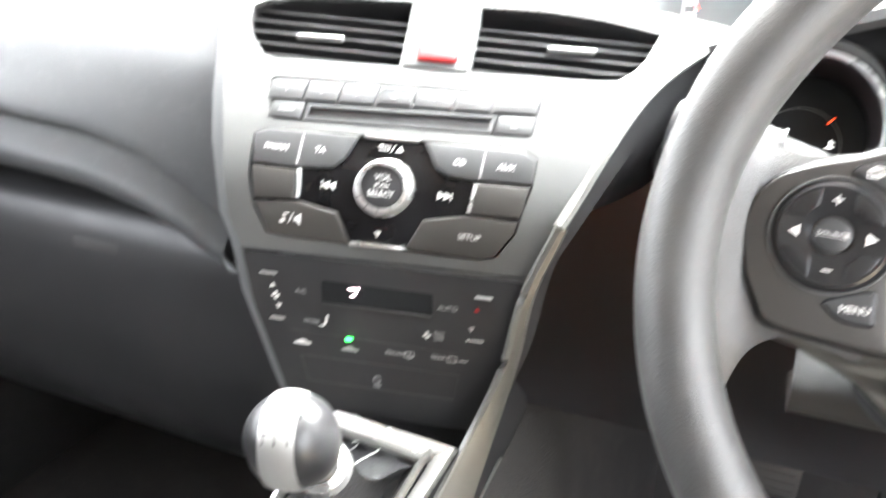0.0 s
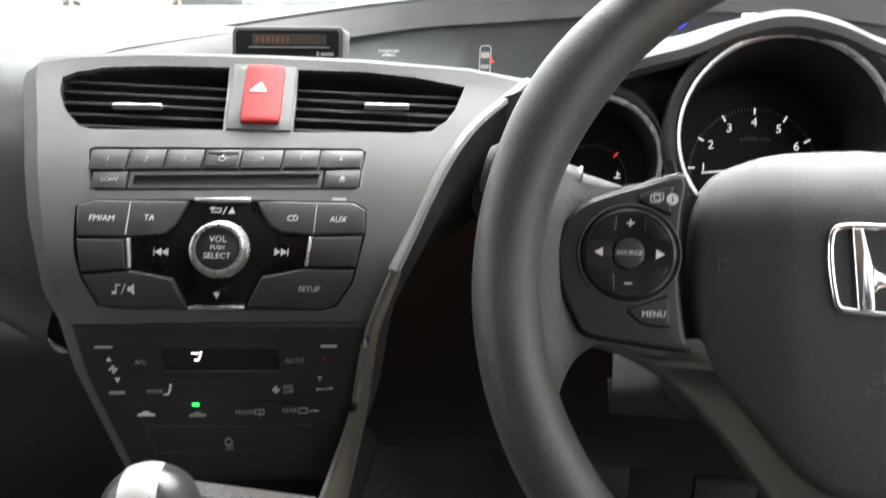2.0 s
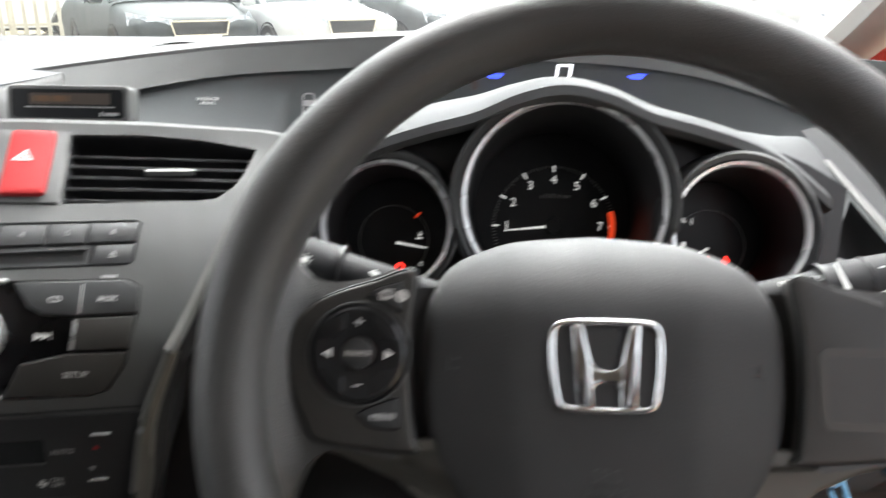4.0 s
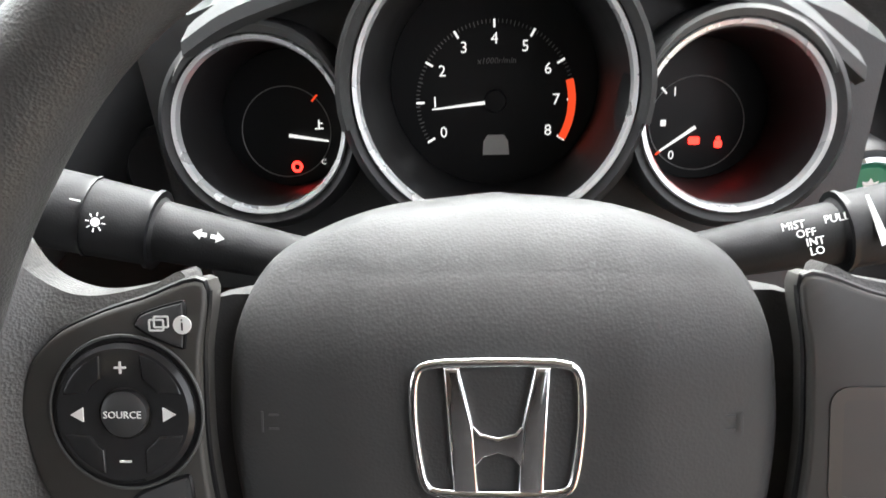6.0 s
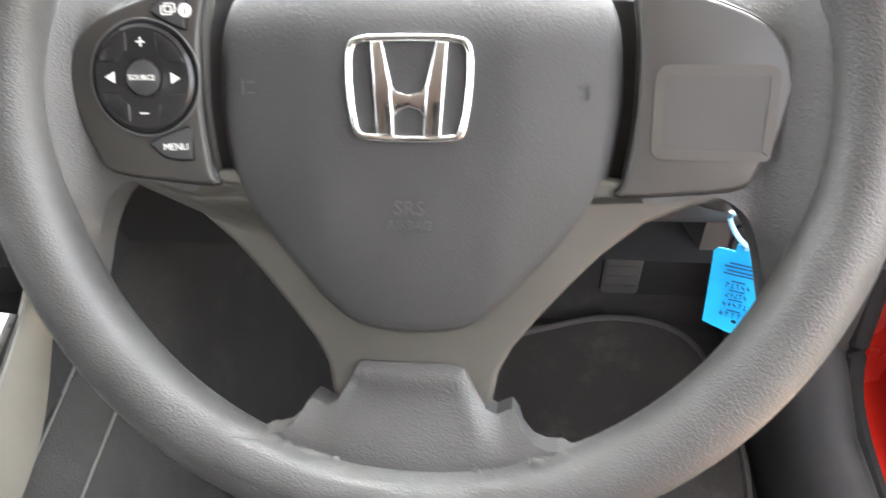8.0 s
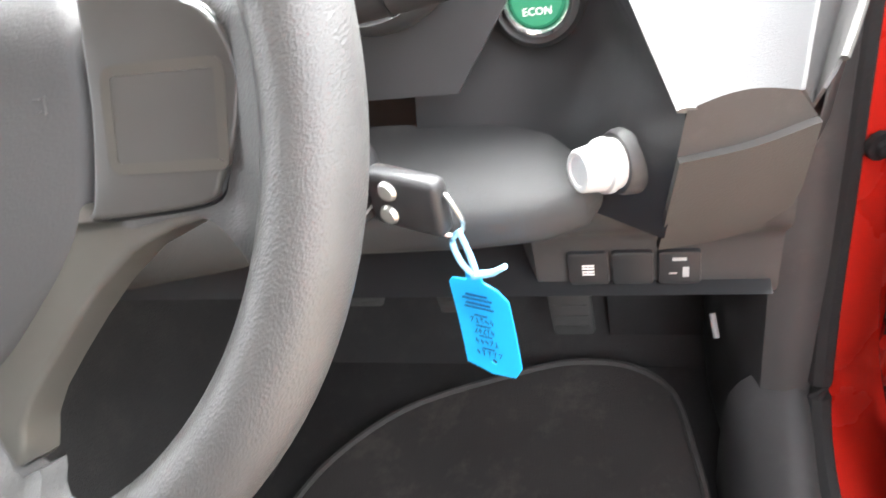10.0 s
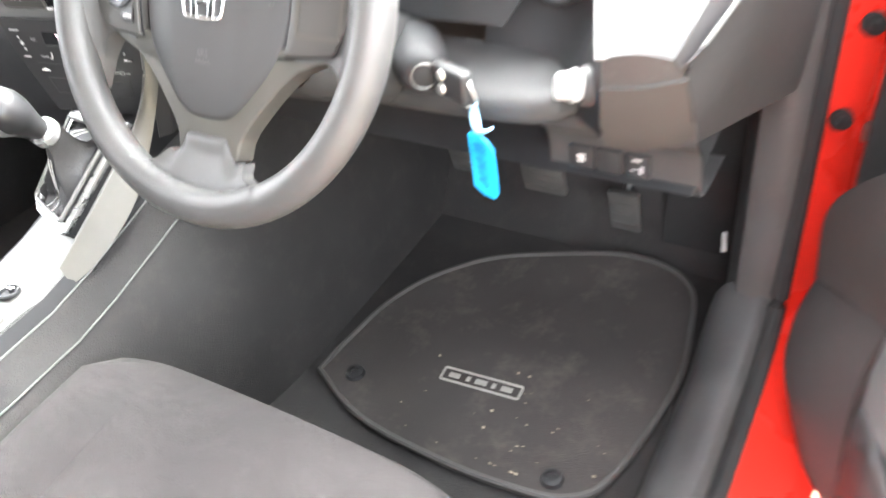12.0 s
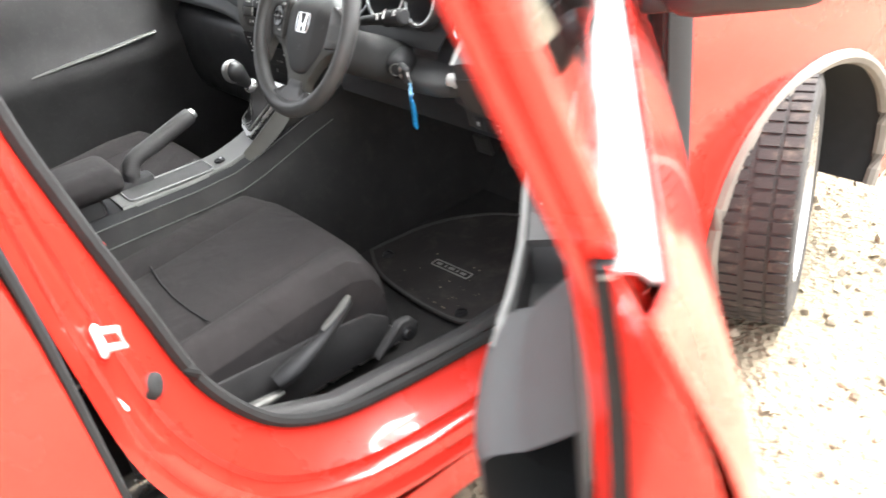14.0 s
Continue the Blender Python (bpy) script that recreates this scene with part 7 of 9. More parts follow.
for sx in (-1, 1):
    root, tip = Vector((sx * 0.055, 0.10, 0.862)), Vector((sx * 0.181, 0.112 if sx > 0 else 0.105, 0.880 if sx > 0 else 0.893))
    pts = [root.lerp(tip, t) for t in (0, 0.2, 0.35, 0.5, 0.58, 0.6, 0.8, 0.97, 1.0)]
    stalk = part("stalk", tube(pts, [0.009, 0.0095, 0.0105, 0.0115, 0.012, 0.0145, 0.0155, 0.016, 0.0125], 18), STALKBLACK, col, "black control stalk")
    ax = (tip - root).normalized()
    part("stalk_collar", tube([root.lerp(tip, 0.59), root.lerp(tip, 0.605)], 0.0158, 18), DIAL, stalk)
    part("stalk_collar", tube([root.lerp(tip, 0.78), root.lerp(tip, 0.79)], 0.0161, 18), DIAL, stalk)
    face = (Vector((0, -0.75, 0.66)) - ax * ax.dot(Vector((0, -0.75, 0.66)))).normalized()
    rgt = ax if sx > 0 else -ax
    upv = face.cross(rgt)
    def sm(t, r, h=0.0):
        return axes(root.lerp(tip, t) + face * r + upv * h, rgt, upv, face)
    if sx < 0:
        part("stalk_legend", merge(writing("OFF", 0.0036, sm(0.92, 0.0163, 0.0035)), box(0.004, 0.0006, 0.0003, 0, sm(0.80, 0.0165, 0.0035)), writing("=D=", 0.003, sm(0.92, 0.0165, -0.0015)), writing("=D", 0.0032, sm(0.93, 0.016, -0.006)), prism(arc(0, 0, 0.0017, 0, 360, 14)[:-1], 0, 0.0003, 0, sm(0.73, 0.0162, -0.003)), *[box(0.0014, 0.0004, 0.0003, 0, sm(0.73, 0.0163, -0.003) @ Matrix.Rotation(radians(a), 4, "Z") @ Matrix.Translation((0.003, 0, 0))) for a in range(0, 360, 45)], prism([(-0.006, 0), (-0.003, 0.002), (-0.003, 0.0008), (-0.0008, 0.0008), (-0.0008, -0.0008), (-0.003, -0.0008), (-0.003, -0.002)], 0, 0.0003, 0, sm(0.42, 0.0120, 0.001)), prism([(0.006, 0), (0.003, -0.002), (0.003, -0.0008), (0.0008, -0.0008), (0.0008, 0.0008), (0.003, 0.0008), (0.003, 0.002)], 0, 0.0003, 0, sm(0.42, 0.0120, 0.001))), WHITE, stalk, smooth=False)
    else:
        part("stalk_legend", merge(writing("MIST", 0.003, sm(0.44, 0.0122, 0.004)), writing("OFF", 0.003, sm(0.47, 0.0122, 0.0005)), writing("INT", 0.003, sm(0.49, 0.0122, -0.003)), writing("LO", 0.003, sm(0.49, 0.0120, -0.0065)), writing("PULL", 0.003, sm(0.56, 0.0128, 0.004)), writing("OFF", 0.0034, sm(0.90, 0.0166, 0.004)), writing("INT", 0.0034, sm(0.90, 0.0168, 0.0)), writing("ON", 0.0034, sm(0.90, 0.0166, -0.004)), box(0.003, 0.0006, 0.0003, 0, sm(0.82, 0.0163, 0.004))), WHITE, stalk, smooth=False)
        part("stalk_wedge", prism([(-0.0022, 0.010), (-0.0012, 0.010), (0.0022, -0.008), (-0.001, -0.009)], 0, 0.0004, 0, sm(0.66, 0.0152)), WHITE, stalk, smooth=False)
lock = axes((0.107, 0.124, 0.766), (0.78, 0.62, 0), (0, 0, 1), (0.62, -0.78, 0))
part("key_barrel", lathe([(0, 0.004), (0.014, 0.004), (0.019, 0.001), (0.023, -0.008), (0.027, -0.025), (0.027, -0.06)], 28, lock), STALKBLACK, col, "round ignition lock")
part("barrel_ring", lathe([(0.0135, 0.003), (0.0120, 0.0052), (0.0108, 0.0045)], 28, lock), SATIN, col)

key = thing("ignition_key", Matrix.Translation((0.115, 0.125, 0.765)), "black remote key in the ignition with two silver buttons", "key")
kx = Vector((0.93, -0.35, -0.05)).normalized()
kmat = axes(Vector((0.125, 0.126, 0.765)), kx, Vector((-0.35, -0.93, 0)).normalized(), (0, 0, 1))
part("fob", box(0.044, 0.013, 0.032, 0.005, kmat @ Matrix.Translation((0.015, 0, 0)), 3), BLACK, key)
for dx, dz in ((0.008, 0.007), (0.006, -0.007)):
    part("fob_button", lathe([(0, 0.002), (0.0042, 0.002), (0.0055, 0)], 18, kmat @ Matrix.Translation((dx, 0.0065, dz)) @ Matrix.Rotation(radians(-90), 4, "X")), STEEL, key, "silver button")
part("key_ring", tube([kmat @ Vector((0.038 + 0.007 * math.cos(a), 0.002 * math.sin(2 * a), -0.004 + 0.012 * math.sin(a))) for a in (2 * math.pi * k / 20 for k in range(20))], 0.0011, 6, closed=True), STEEL, key, "steel split ring")

tag = thing("key_tag", Matrix.Translation((0.175, 0.098, 0.72)), "bright cyan paper key tag with handwriting hanging from the key", "key tag")
ring_pt = kmat @ Vector((0.042, 0, -0.016))
TT = Vector((0.169, 0.105, 0.724))
loop = [ring_pt + Vector((0, 0, 0.004)), ring_pt + Vector((0.004, -0.003, -0.008)), TT + Vector((0.002, -0.002, 0.006)), TT + Vector((-0.005, 0.002, 0.010)), ring_pt + Vector((-0.005, 0.002, -0.004))]
part("tie_loop", tube(spline(loop + loop[:1], 24)[:-1], 0.0016, 6, closed=True), CABLE, tag, "pale blue cable tie loop")
part("tie_tail", tube([TT + Vector((0.0, 0, 0.004)), TT + Vector((0.012, -0.006, 0.010)), TT + Vector((0.019, -0.009, 0.016))], [0.0022, 0.0018, 0.0015], 6), CABLE, tag)
tx = Vector((0.92, -0.38, 0.06)).normalized()
ty = (Vector((-0.24, 0.12, 1))).normalized()
tz = tx.cross(ty).normalized()
ty = tz.cross(tx).normalized()
tg = axes(TT, tx, ty, tz)
hole = [(x, y) for x, y in arc(0.001, -0.053, 0.0018, 0, 360, 12)[:-1]]
out_t = [(-0.012, -0.003), (-0.010, 0.0), (-0.0035, 0.0), (-0.003, 0.005), (0.003, 0.005), (0.0035, 0.0), (0.009, -0.003), (0.013, -0.009), (0.013, -0.051), (0.0095, -0.058), (-0.001, -0.059), (-0.0125, -0.055)]
out_t = [(x * 1.38, y * 1.05) for x, y in out_t]
part("tag_sheet", pierced(out_t, [hole], 0.006, lambda u, v, d: tg @ Vector((u, v, 0.0006 * math.sin(v * 60) + d)), 0.0008), BLUE, tag, "cyan tag sheet")
ink = []
for k, (y, wdt, h) in enumerate(((-0.008, 0.013, 0.0010), (-0.0105, 0.018, 0.0009), (-0.0135, 0.015, 0.0009), (-0.016, 0.018, 0.0009), (-0.021, 0.008, 0.0009), (-0.028, 0.009, 0.0008), (-0.035, 0.008, 0.0008), (-0.0435, 0.008, 0.0008))):
    ink.append(box(wdt, h, 0.0003, 0, tg @ Matrix.Translation((0.0, y, 0.0012))))
hw_ = [(-0.0245, 0.012), (-0.0315, 0.010), (-0.039, 0.012), (-0.047, 0.014)]
for y, wdt in hw_:
    n = 5
    for q in range(n):
        ink.append(box(0.0005, 0.0036, 0.0003, 0, tg @ Matrix.Translation((-wdt / 2 + wdt * q / (n - 1), y, 0.0012)) @ Matrix.Rotation(rng.uniform(-0.6, 0.6), 4, "Z")))
        ink.append(box(0.0020, 0.0005, 0.0003, 0, tg @ Matrix.Translation((-wdt / 2 + wdt * q / (n - 1), y + rng.choice((-0.0016, 0, 0.0016)), 0.0012))))
part("tag_writing", merge(*ink), BLUEDARK, tag, smooth=False)

# ---------------------------------------------------------------- pedals
def pedal(name, x, y, z, w, h, label, lean):
    th = thing(name, Matrix.Translation((x, y, z)), label, "pedal")
    m = axes((x, y, z), (1, 0, 0), (0, -math.sin(lean), math.cos(lean)), (0, -math.cos(lean), -math.sin(lean)))
    part("pedal_pad", box(w, h, 0.014, 0.005, m), PEDALRUBBER, th, "ribbed rubber pedal pad")
    for k in range(3):
        part("rib", box(w * 0.8, 0.0025, 0.0016, 0.0006, m @ Matrix.Translation((0, (k - 1) * h * 0.25, 0.0072))), PEDALRUBBER, th)
    part("pedal_arm", tube([(x, y + 0.006, z + h * 0.3), (x, y + 0.05, z + 0.14), (x, y + 0.09, z + 0.28)], 0.008, 8), BLACK, th)


pedal("accelerator_pedal", 0.163, 0.515, 0.355, 0.05, 0.085, "black accelerator pedal in the footwell", 0.25)
pedal("brake_pedal", 0.052, 0.47, 0.418, 0.07, 0.055, "black rubber brake pedal in the footwell", 0.25)
pedal("clutch_pedal", -0.085, 0.48, 0.42, 0.06, 0.055, "black rubber clutch pedal in the footwell", 0.25)

# ---------------------------------------------------------------- centre console
con = thing("centre_console", Matrix.Translation((-0.37, -0.15, 0.3)), "dark centre console with a satin grey top tray", "centre console")
def console_row(y, zt, xr, xl, zlow=0.24):
    return [(xr + 0.075, y, zlow), (xr + 0.06, y, zlow + 0.12), (xr + 0.03, y, zt - 0.06), (xr + 0.008, y, zt - 0.012), (xr, y, zt), ((xr + xl) / 2, y, zt + 0.002), (xl, y, zt), (xl - 0.01, y, zt - 0.012), (xl - 0.03, y, zt - 0.1), (xl - 0.06, y, zlow)]


ROWS = ((0.22, 0.640, -0.300, -0.415), (0.12, 0.612, -0.303, -0.420), (0.04, 0.580, -0.312, -0.425), (-0.04, 0.548, -0.322, -0.430), (-0.10, 0.530, -0.328, -0.435), (-0.20, 0.525, -0.325, -0.440), (-0.36, 0.530, -0.315, -0.445), (-0.40, 0.532, -0.315, -0.445), (-0.75, 0.535, -0.30, -0.445))
part("console_body", skin([[Vector(p) for p in console_row(*r)] for r in ROWS]), STALKBLACK, con, "black console body")
zc = lambda y: np.interp(-y, [-r[0] for r in ROWS], [r[1] for r in ROWS])
xr = lambda y: np.interp(-y, [-r[0] for r in ROWS], [r[2] for r in ROWS])
tray_ys = [0.0, -0.05, -0.10, -0.16, -0.22, -0.28, -0.34, -0.37]
tray = [[Vector((x, y, float(zc(y)) + dz)) for x, dz in ((float(xr(y)) + 0.002, -0.003), (float(xr(y)) - 0.003, 0.0045), (float(xr(y)) - 0.05, 0.005), (float(xr(y)) - 0.098, 0.0045), (float(xr(y)) - 0.104, -0.002))] for y in tray_ys]
part("tray_top", skin(tray, 0.002), SATIN, con, "satin grey console top")
well = pierced(rounded(0.078, 0.20, 0.012, cx=-0.374, cy=-0.242), [], 0.03, lambda u, v, d: Vector((u, v, float(zc(v)) + 0.0068 + d)), 0.001)
part("tray_well", well, SWITCHGREY, con, "ribbed dark tray mat")
part("tray_rim", tube([(x, y, float(zc(y)) + 0.0072) for x, y in rounded(0.082, 0.206, 0.014, cx=-0.374, cy=-0.242)], 0.0018, 6, closed=True), PLATE, con)
part("power_socket", lathe([(0, 0.001), (0.009, 0.001), (0.0105, 0.004), (0.0125, 0.003), (0.013, 0)], 20, Matrix.Translation((-0.365, -0.112, float(zc(-0.112)) + 0.006))), BLACK, con, "round socket in the tray")
part("socket_lid", box(0.013, 0.006, 0.004, 0.001, Matrix.Translation((-0.365, -0.108, float(zc(-0.108)) + 0.011))), CHROME, con)
# side blade from the stack down to the tray
ba = [on_stack(0.114, -0.0125, 0.004), on_stack(0.096, -0.06, 0.006), on_stack(0.085, -0.11, 0.010), Vector((-0.288, 0.085, 0.668)), Vector((-0.304, 0.03, 0.618)), Vector((-0.324, -0.04, 0.560)), Vector((-0.338, -0.094, 0.522))]
bb = [on_stack(0.1165, -0.0125, 0.003), on_stack(0.0995, -0.06, 0.004), on_stack(0.090, -0.11, 0.006), Vector((-0.283, 0.085, 0.658)), Vector((-0.295, 0.03, 0.600)), Vector((-0.314, -0.04, 0.545)), Vector((-0.334, -0.092, 0.520))]
bc_ = [on_stack(0.1175, -0.0135, -0.004), on_stack(0.1015, -0.06, -0.004), on_stack(0.093, -0.11, -0.004), Vector((-0.280, 0.085, 0.640)), Vector((-0.287, 0.03, 0.578)), Vector((-0.309, -0.04, 0.532)), Vector((-0.333, -0.091, 0.519))]
bl = [ba, bb, bc_]
part("side_blade", skin([spline(r, 40) for r in bl], 0.003), OLIVE, con, "warm grey side blade")
part("blade_edge", tube(spline(bl[0], 40), 0.003, 6), SATIN, con)
# gear lever surround: a steep U-shaped silver frame on a black plinth
GEAR_CORNERS = [Vector(p) for p in ((-0.412, -0.014, 0.584), (-0.335, -0.036, 0.570), (-0.290, 0.078, 0.671), (-0.404, 0.086, 0.668))]
GEAR_UP = (GEAR_CORNERS[1] - GEAR_CORNERS[0]).cross(GEAR_CORNERS[3] - GEAR_CORNERS[0]).normalized()


def on_gear(u, v, d):
    """A point of the surround: u across, v from its foot to the stack, d out of it."""
    q = GEAR_CORNERS
    return q[0].lerp(q[1], u).lerp(q[3].lerp(q[2], u), v) + GEAR_UP * d


gear_out = [(0.0, 1.0), (0.0, 0.14), (0.05, 0.05), (0.16, 0.0), (0.90, 0.0), (0.98, 0.04), (1.0, 0.12), (1.0, 1.0)]
gear_in = [(0.09, 0.925), (0.09, 0.18), (0.13, 0.11), (0.22, 0.075), (0.83, 0.075), (0.89, 0.10), (0.91, 0.16), (0.91, 0.90), (0.87, 0.925)]
part("gaiter_frame", pierced(gear_out, [gear_in], 0.05, lambda u, v, d: on_gear(u, v, 0.004 + d), 0.007), SILVER, con, "bright silver gear lever surround")
rim_line = [on_gear(u, v, 0.0) for u, v in dense(gear_out, 0.05)]
part("surround_plinth", skin([rim_line, [p - GEAR_UP * 0.014 for p in rim_line], [Vector((p.x, p.y + 0.004, float(zc(p.y)) - 0.01)) for p in rim_line]], closed=True), BLACK, con, "black plinth under the surround")
clip_line = [on_gear(0.5 + (u - 0.5) * 0.95, 0.5 + (v - 0.5) * 0.95, 0.010) for u, v in smooth_outline(gear_in, 60)]
part("gaiter_clip", tube(clip_line, 0.0028, 8, closed=True), SATIN, con, "grey gaiter clip ring")
flank = [[Vector((float(xr(y)) + dx, y, float(zc(y)) - dz if dz else zz)) for dx, dz, zz in ((0.013, 0.020, 0), (0.036, 0.058, 0), (0.054, 0, 0.44), (0.070, 0, 0.34), (0.086, 0, 0.19))] for y in (0.84, 0.5, 0.22, 0.12, 0.04, -0.04, -0.10, -0.20, -0.36, -0.72)]
part("footwell_side", skin(flank), CARPET, con, "black carpeted side of the console")
for dx, dz in ((0.0125, 0.0185), (0.037, 0.056)):
    part("flank_seam", tube([(float(xr(y)) + dx, y, float(zc(y)) - dz) for y in (0.16, 0.10, 0.04, -0.04, -0.1, -0.2, -0.36, -0.7)], 0.0013, 6), SATIN, con, "thin pale seam along the console's side")

gear = thing("gear_lever", Matrix.Translation((-0.36, 0.05, 0.60)), "gear lever with a silver-topped ball knob and black leather gaiter", "gear lever")
gk = Vector((-0.340, -0.026, 0.735))
gbase = Vector((-0.362, 0.075, 0.60))
gd = (gk - gbase).normalized()
gax = axes(gk, gd.cross(Vector((0, 1, 0))).normalized(), gd.cross(gd.cross(Vector((0, 1, 0)))).normalized(), gd)
part("knob", lathe([(0, 0.0262), (0.010, 0.0250), (0.018, 0.0205), (0.0235, 0.0125), (0.0258, 0.002), (0.0245, -0.010), (0.020, -0.024), (0.0155, -0.036), (0.0125, -0.048), (0.0115, -0.052), (0, -0.052)], 36, gax), KNOBBLACK, gear, "black gear knob")
KF = Vector((0.28, -0.96, 0.0))
KF = (KF - gd * KF.dot(gd)).normalized()
KG = gd.cross(KF).normalized()


def on_knob(al, be, r):
    """A point over the ball: al up from the front, be sideways, in degrees."""
    al, be = radians(al), radians(be)
    return gk + r * (math.cos(be) * (math.cos(al) * KF + math.sin(al) * gd) + math.sin(be) * KG)


cap = [[on_knob(al, be, 0.0274) for be in (-21, -15, -9, -3, 3, 9, 15, 21)] for al in range(-38, 150, 8)]
part("knob_plate", skin(cap, 0.0008), PLATE, gear, "brushed silver knob plate")
marks = [tube([on_knob(78 + a0, b0, 0.0276), on_knob(78 + a1, b1, 0.0276)], 0.0004, 5) for a0, b0, a1, b1 in ((-12, -14, 12, -14), (-12, 0, 12, 0), (-12, 14, 12, 14), (0, -14, 0, 14))]
part("shift_pattern", merge(*marks), BLACK, gear, smooth=False)
part("collar", lathe([(0.0125, -0.050), (0.017, -0.054), (0.018, -0.062), (0.015, -0.066), (0, -0.066)], 24, gax), SILVER, gear, "silver collar ring")
base_line = [on_gear(0.5 + (u - 0.5) * 0.97, 0.5 + (v - 0.5) * 0.97, 0.0) for u, v in smooth_outline(gear_in, 64)]
centre = sum(base_line, Vector()) / len(base_line)
neck = gk - gd * 0.064
rows = []
for t, lean, size in ((0.0, 1.0, 0.20), (0.06, 0.82, 0.23), (0.12, 0.64, 0.28), (0.2, 0.48, 0.36), (0.28, 0.35, 0.46), (0.36, 0.25, 0.57), (0.45, 0.17, 0.69), (0.54, 0.11, 0.79), (0.62, 0.06, 0.87), (0.71, 0.02, 0.93), (0.8, -0.01, 0.96), (0.9, -0.03, 0.98), (1.0, -0.05, 0.98)):
    c = centre.lerp(neck, lean)
    row = []
    for j, p in enumerate(base_line):
        a = 2 * math.pi * j / len(base_line)
        swell = math.sin(math.pi * t)
        fold = swell * (0.05 * math.sin(2 * a + 6.0 * t) + 0.05 * math.sin(5 * a - 8.0 * t + 1.0) + 0.05 * abs(math.sin(t * 12.5)))
        crease = swell * (0.0055 * math.sin(3 * a + 9.0 * t) + 0.0035 * math.sin(7 * a - 11.0 * t))
        row.append(c + (p - centre) * size * (1 + fold) + GEAR_UP * crease)
    rows.append(row)
part("gaiter", skin(rows, closed=True), GAITER, gear, "creased black leather gaiter")
seam_at = lambda u, v: min(range(len(base_line)), key=lambda k: (base_line[k] - on_gear(u, v, 0)).length)
for j in (seam_at(0.46, 0.92), seam_at(0.46, 0.07)):
    for dx in (-0.0045, 0.0045):
        line = [r[j].lerp(r[(j + (1 if dx > 0 else -1)) % len(base_line)], 0.75) + GEAR_UP * 0.0008 for r in rows[2:]]
        part("stitching", tube(line, 0.0006, 5), STITCH, gear, "pale double stitching")

hb = thing("handbrake", Matrix.Translation((-0.46, -0.25, 0.53)), "handbrake lever with dark grip and bright push button", "handbrake")
h0, h1 = Vector((-0.438, -0.285, 0.585)), Vector((-0.455, -0.115, 0.636))
part("lever", tube(spline([(-0.43, -0.31, 0.50), (-0.433, -0.302, 0.55), h0, h0.lerp(h1, 0.35), h0.lerp(h1, 0.7), h0.lerp(h1, 0.94), h1], 19), [0.022, 0.022, 0.022, 0.022, 0.021, 0.020, 0.020, 0.020, 0.020, 0.021, 0.021, 0.021, 0.021, 0.021, 0.0205, 0.020, 0.019, 0.018, 0.014], 14), DARK, hb, "dark grey grip")
part("button", tube([h1.lerp(h0, 0.08), h1 + (h1 - h0) * 0.05], [0.016, 0.012], 14), ALLOY, hb, "bright push button")
part("boot", box(0.05, 0.12, 0.03, 0.012, Matrix.Translation((-0.435, -0.315, 0.535))), GAITER, hb)

part("armrest_pad", box(0.15, 0.26, 0.065, 0.026, Matrix.Translation((-0.375, -0.475, 0.600)), 4), FABRIC2, con, "dark cloth armrest pad")
part("armrest_pedestal", box(0.11, 0.20, 0.09, 0.015, Matrix.Translation((-0.375, -0.50, 0.550))), DARK, con)


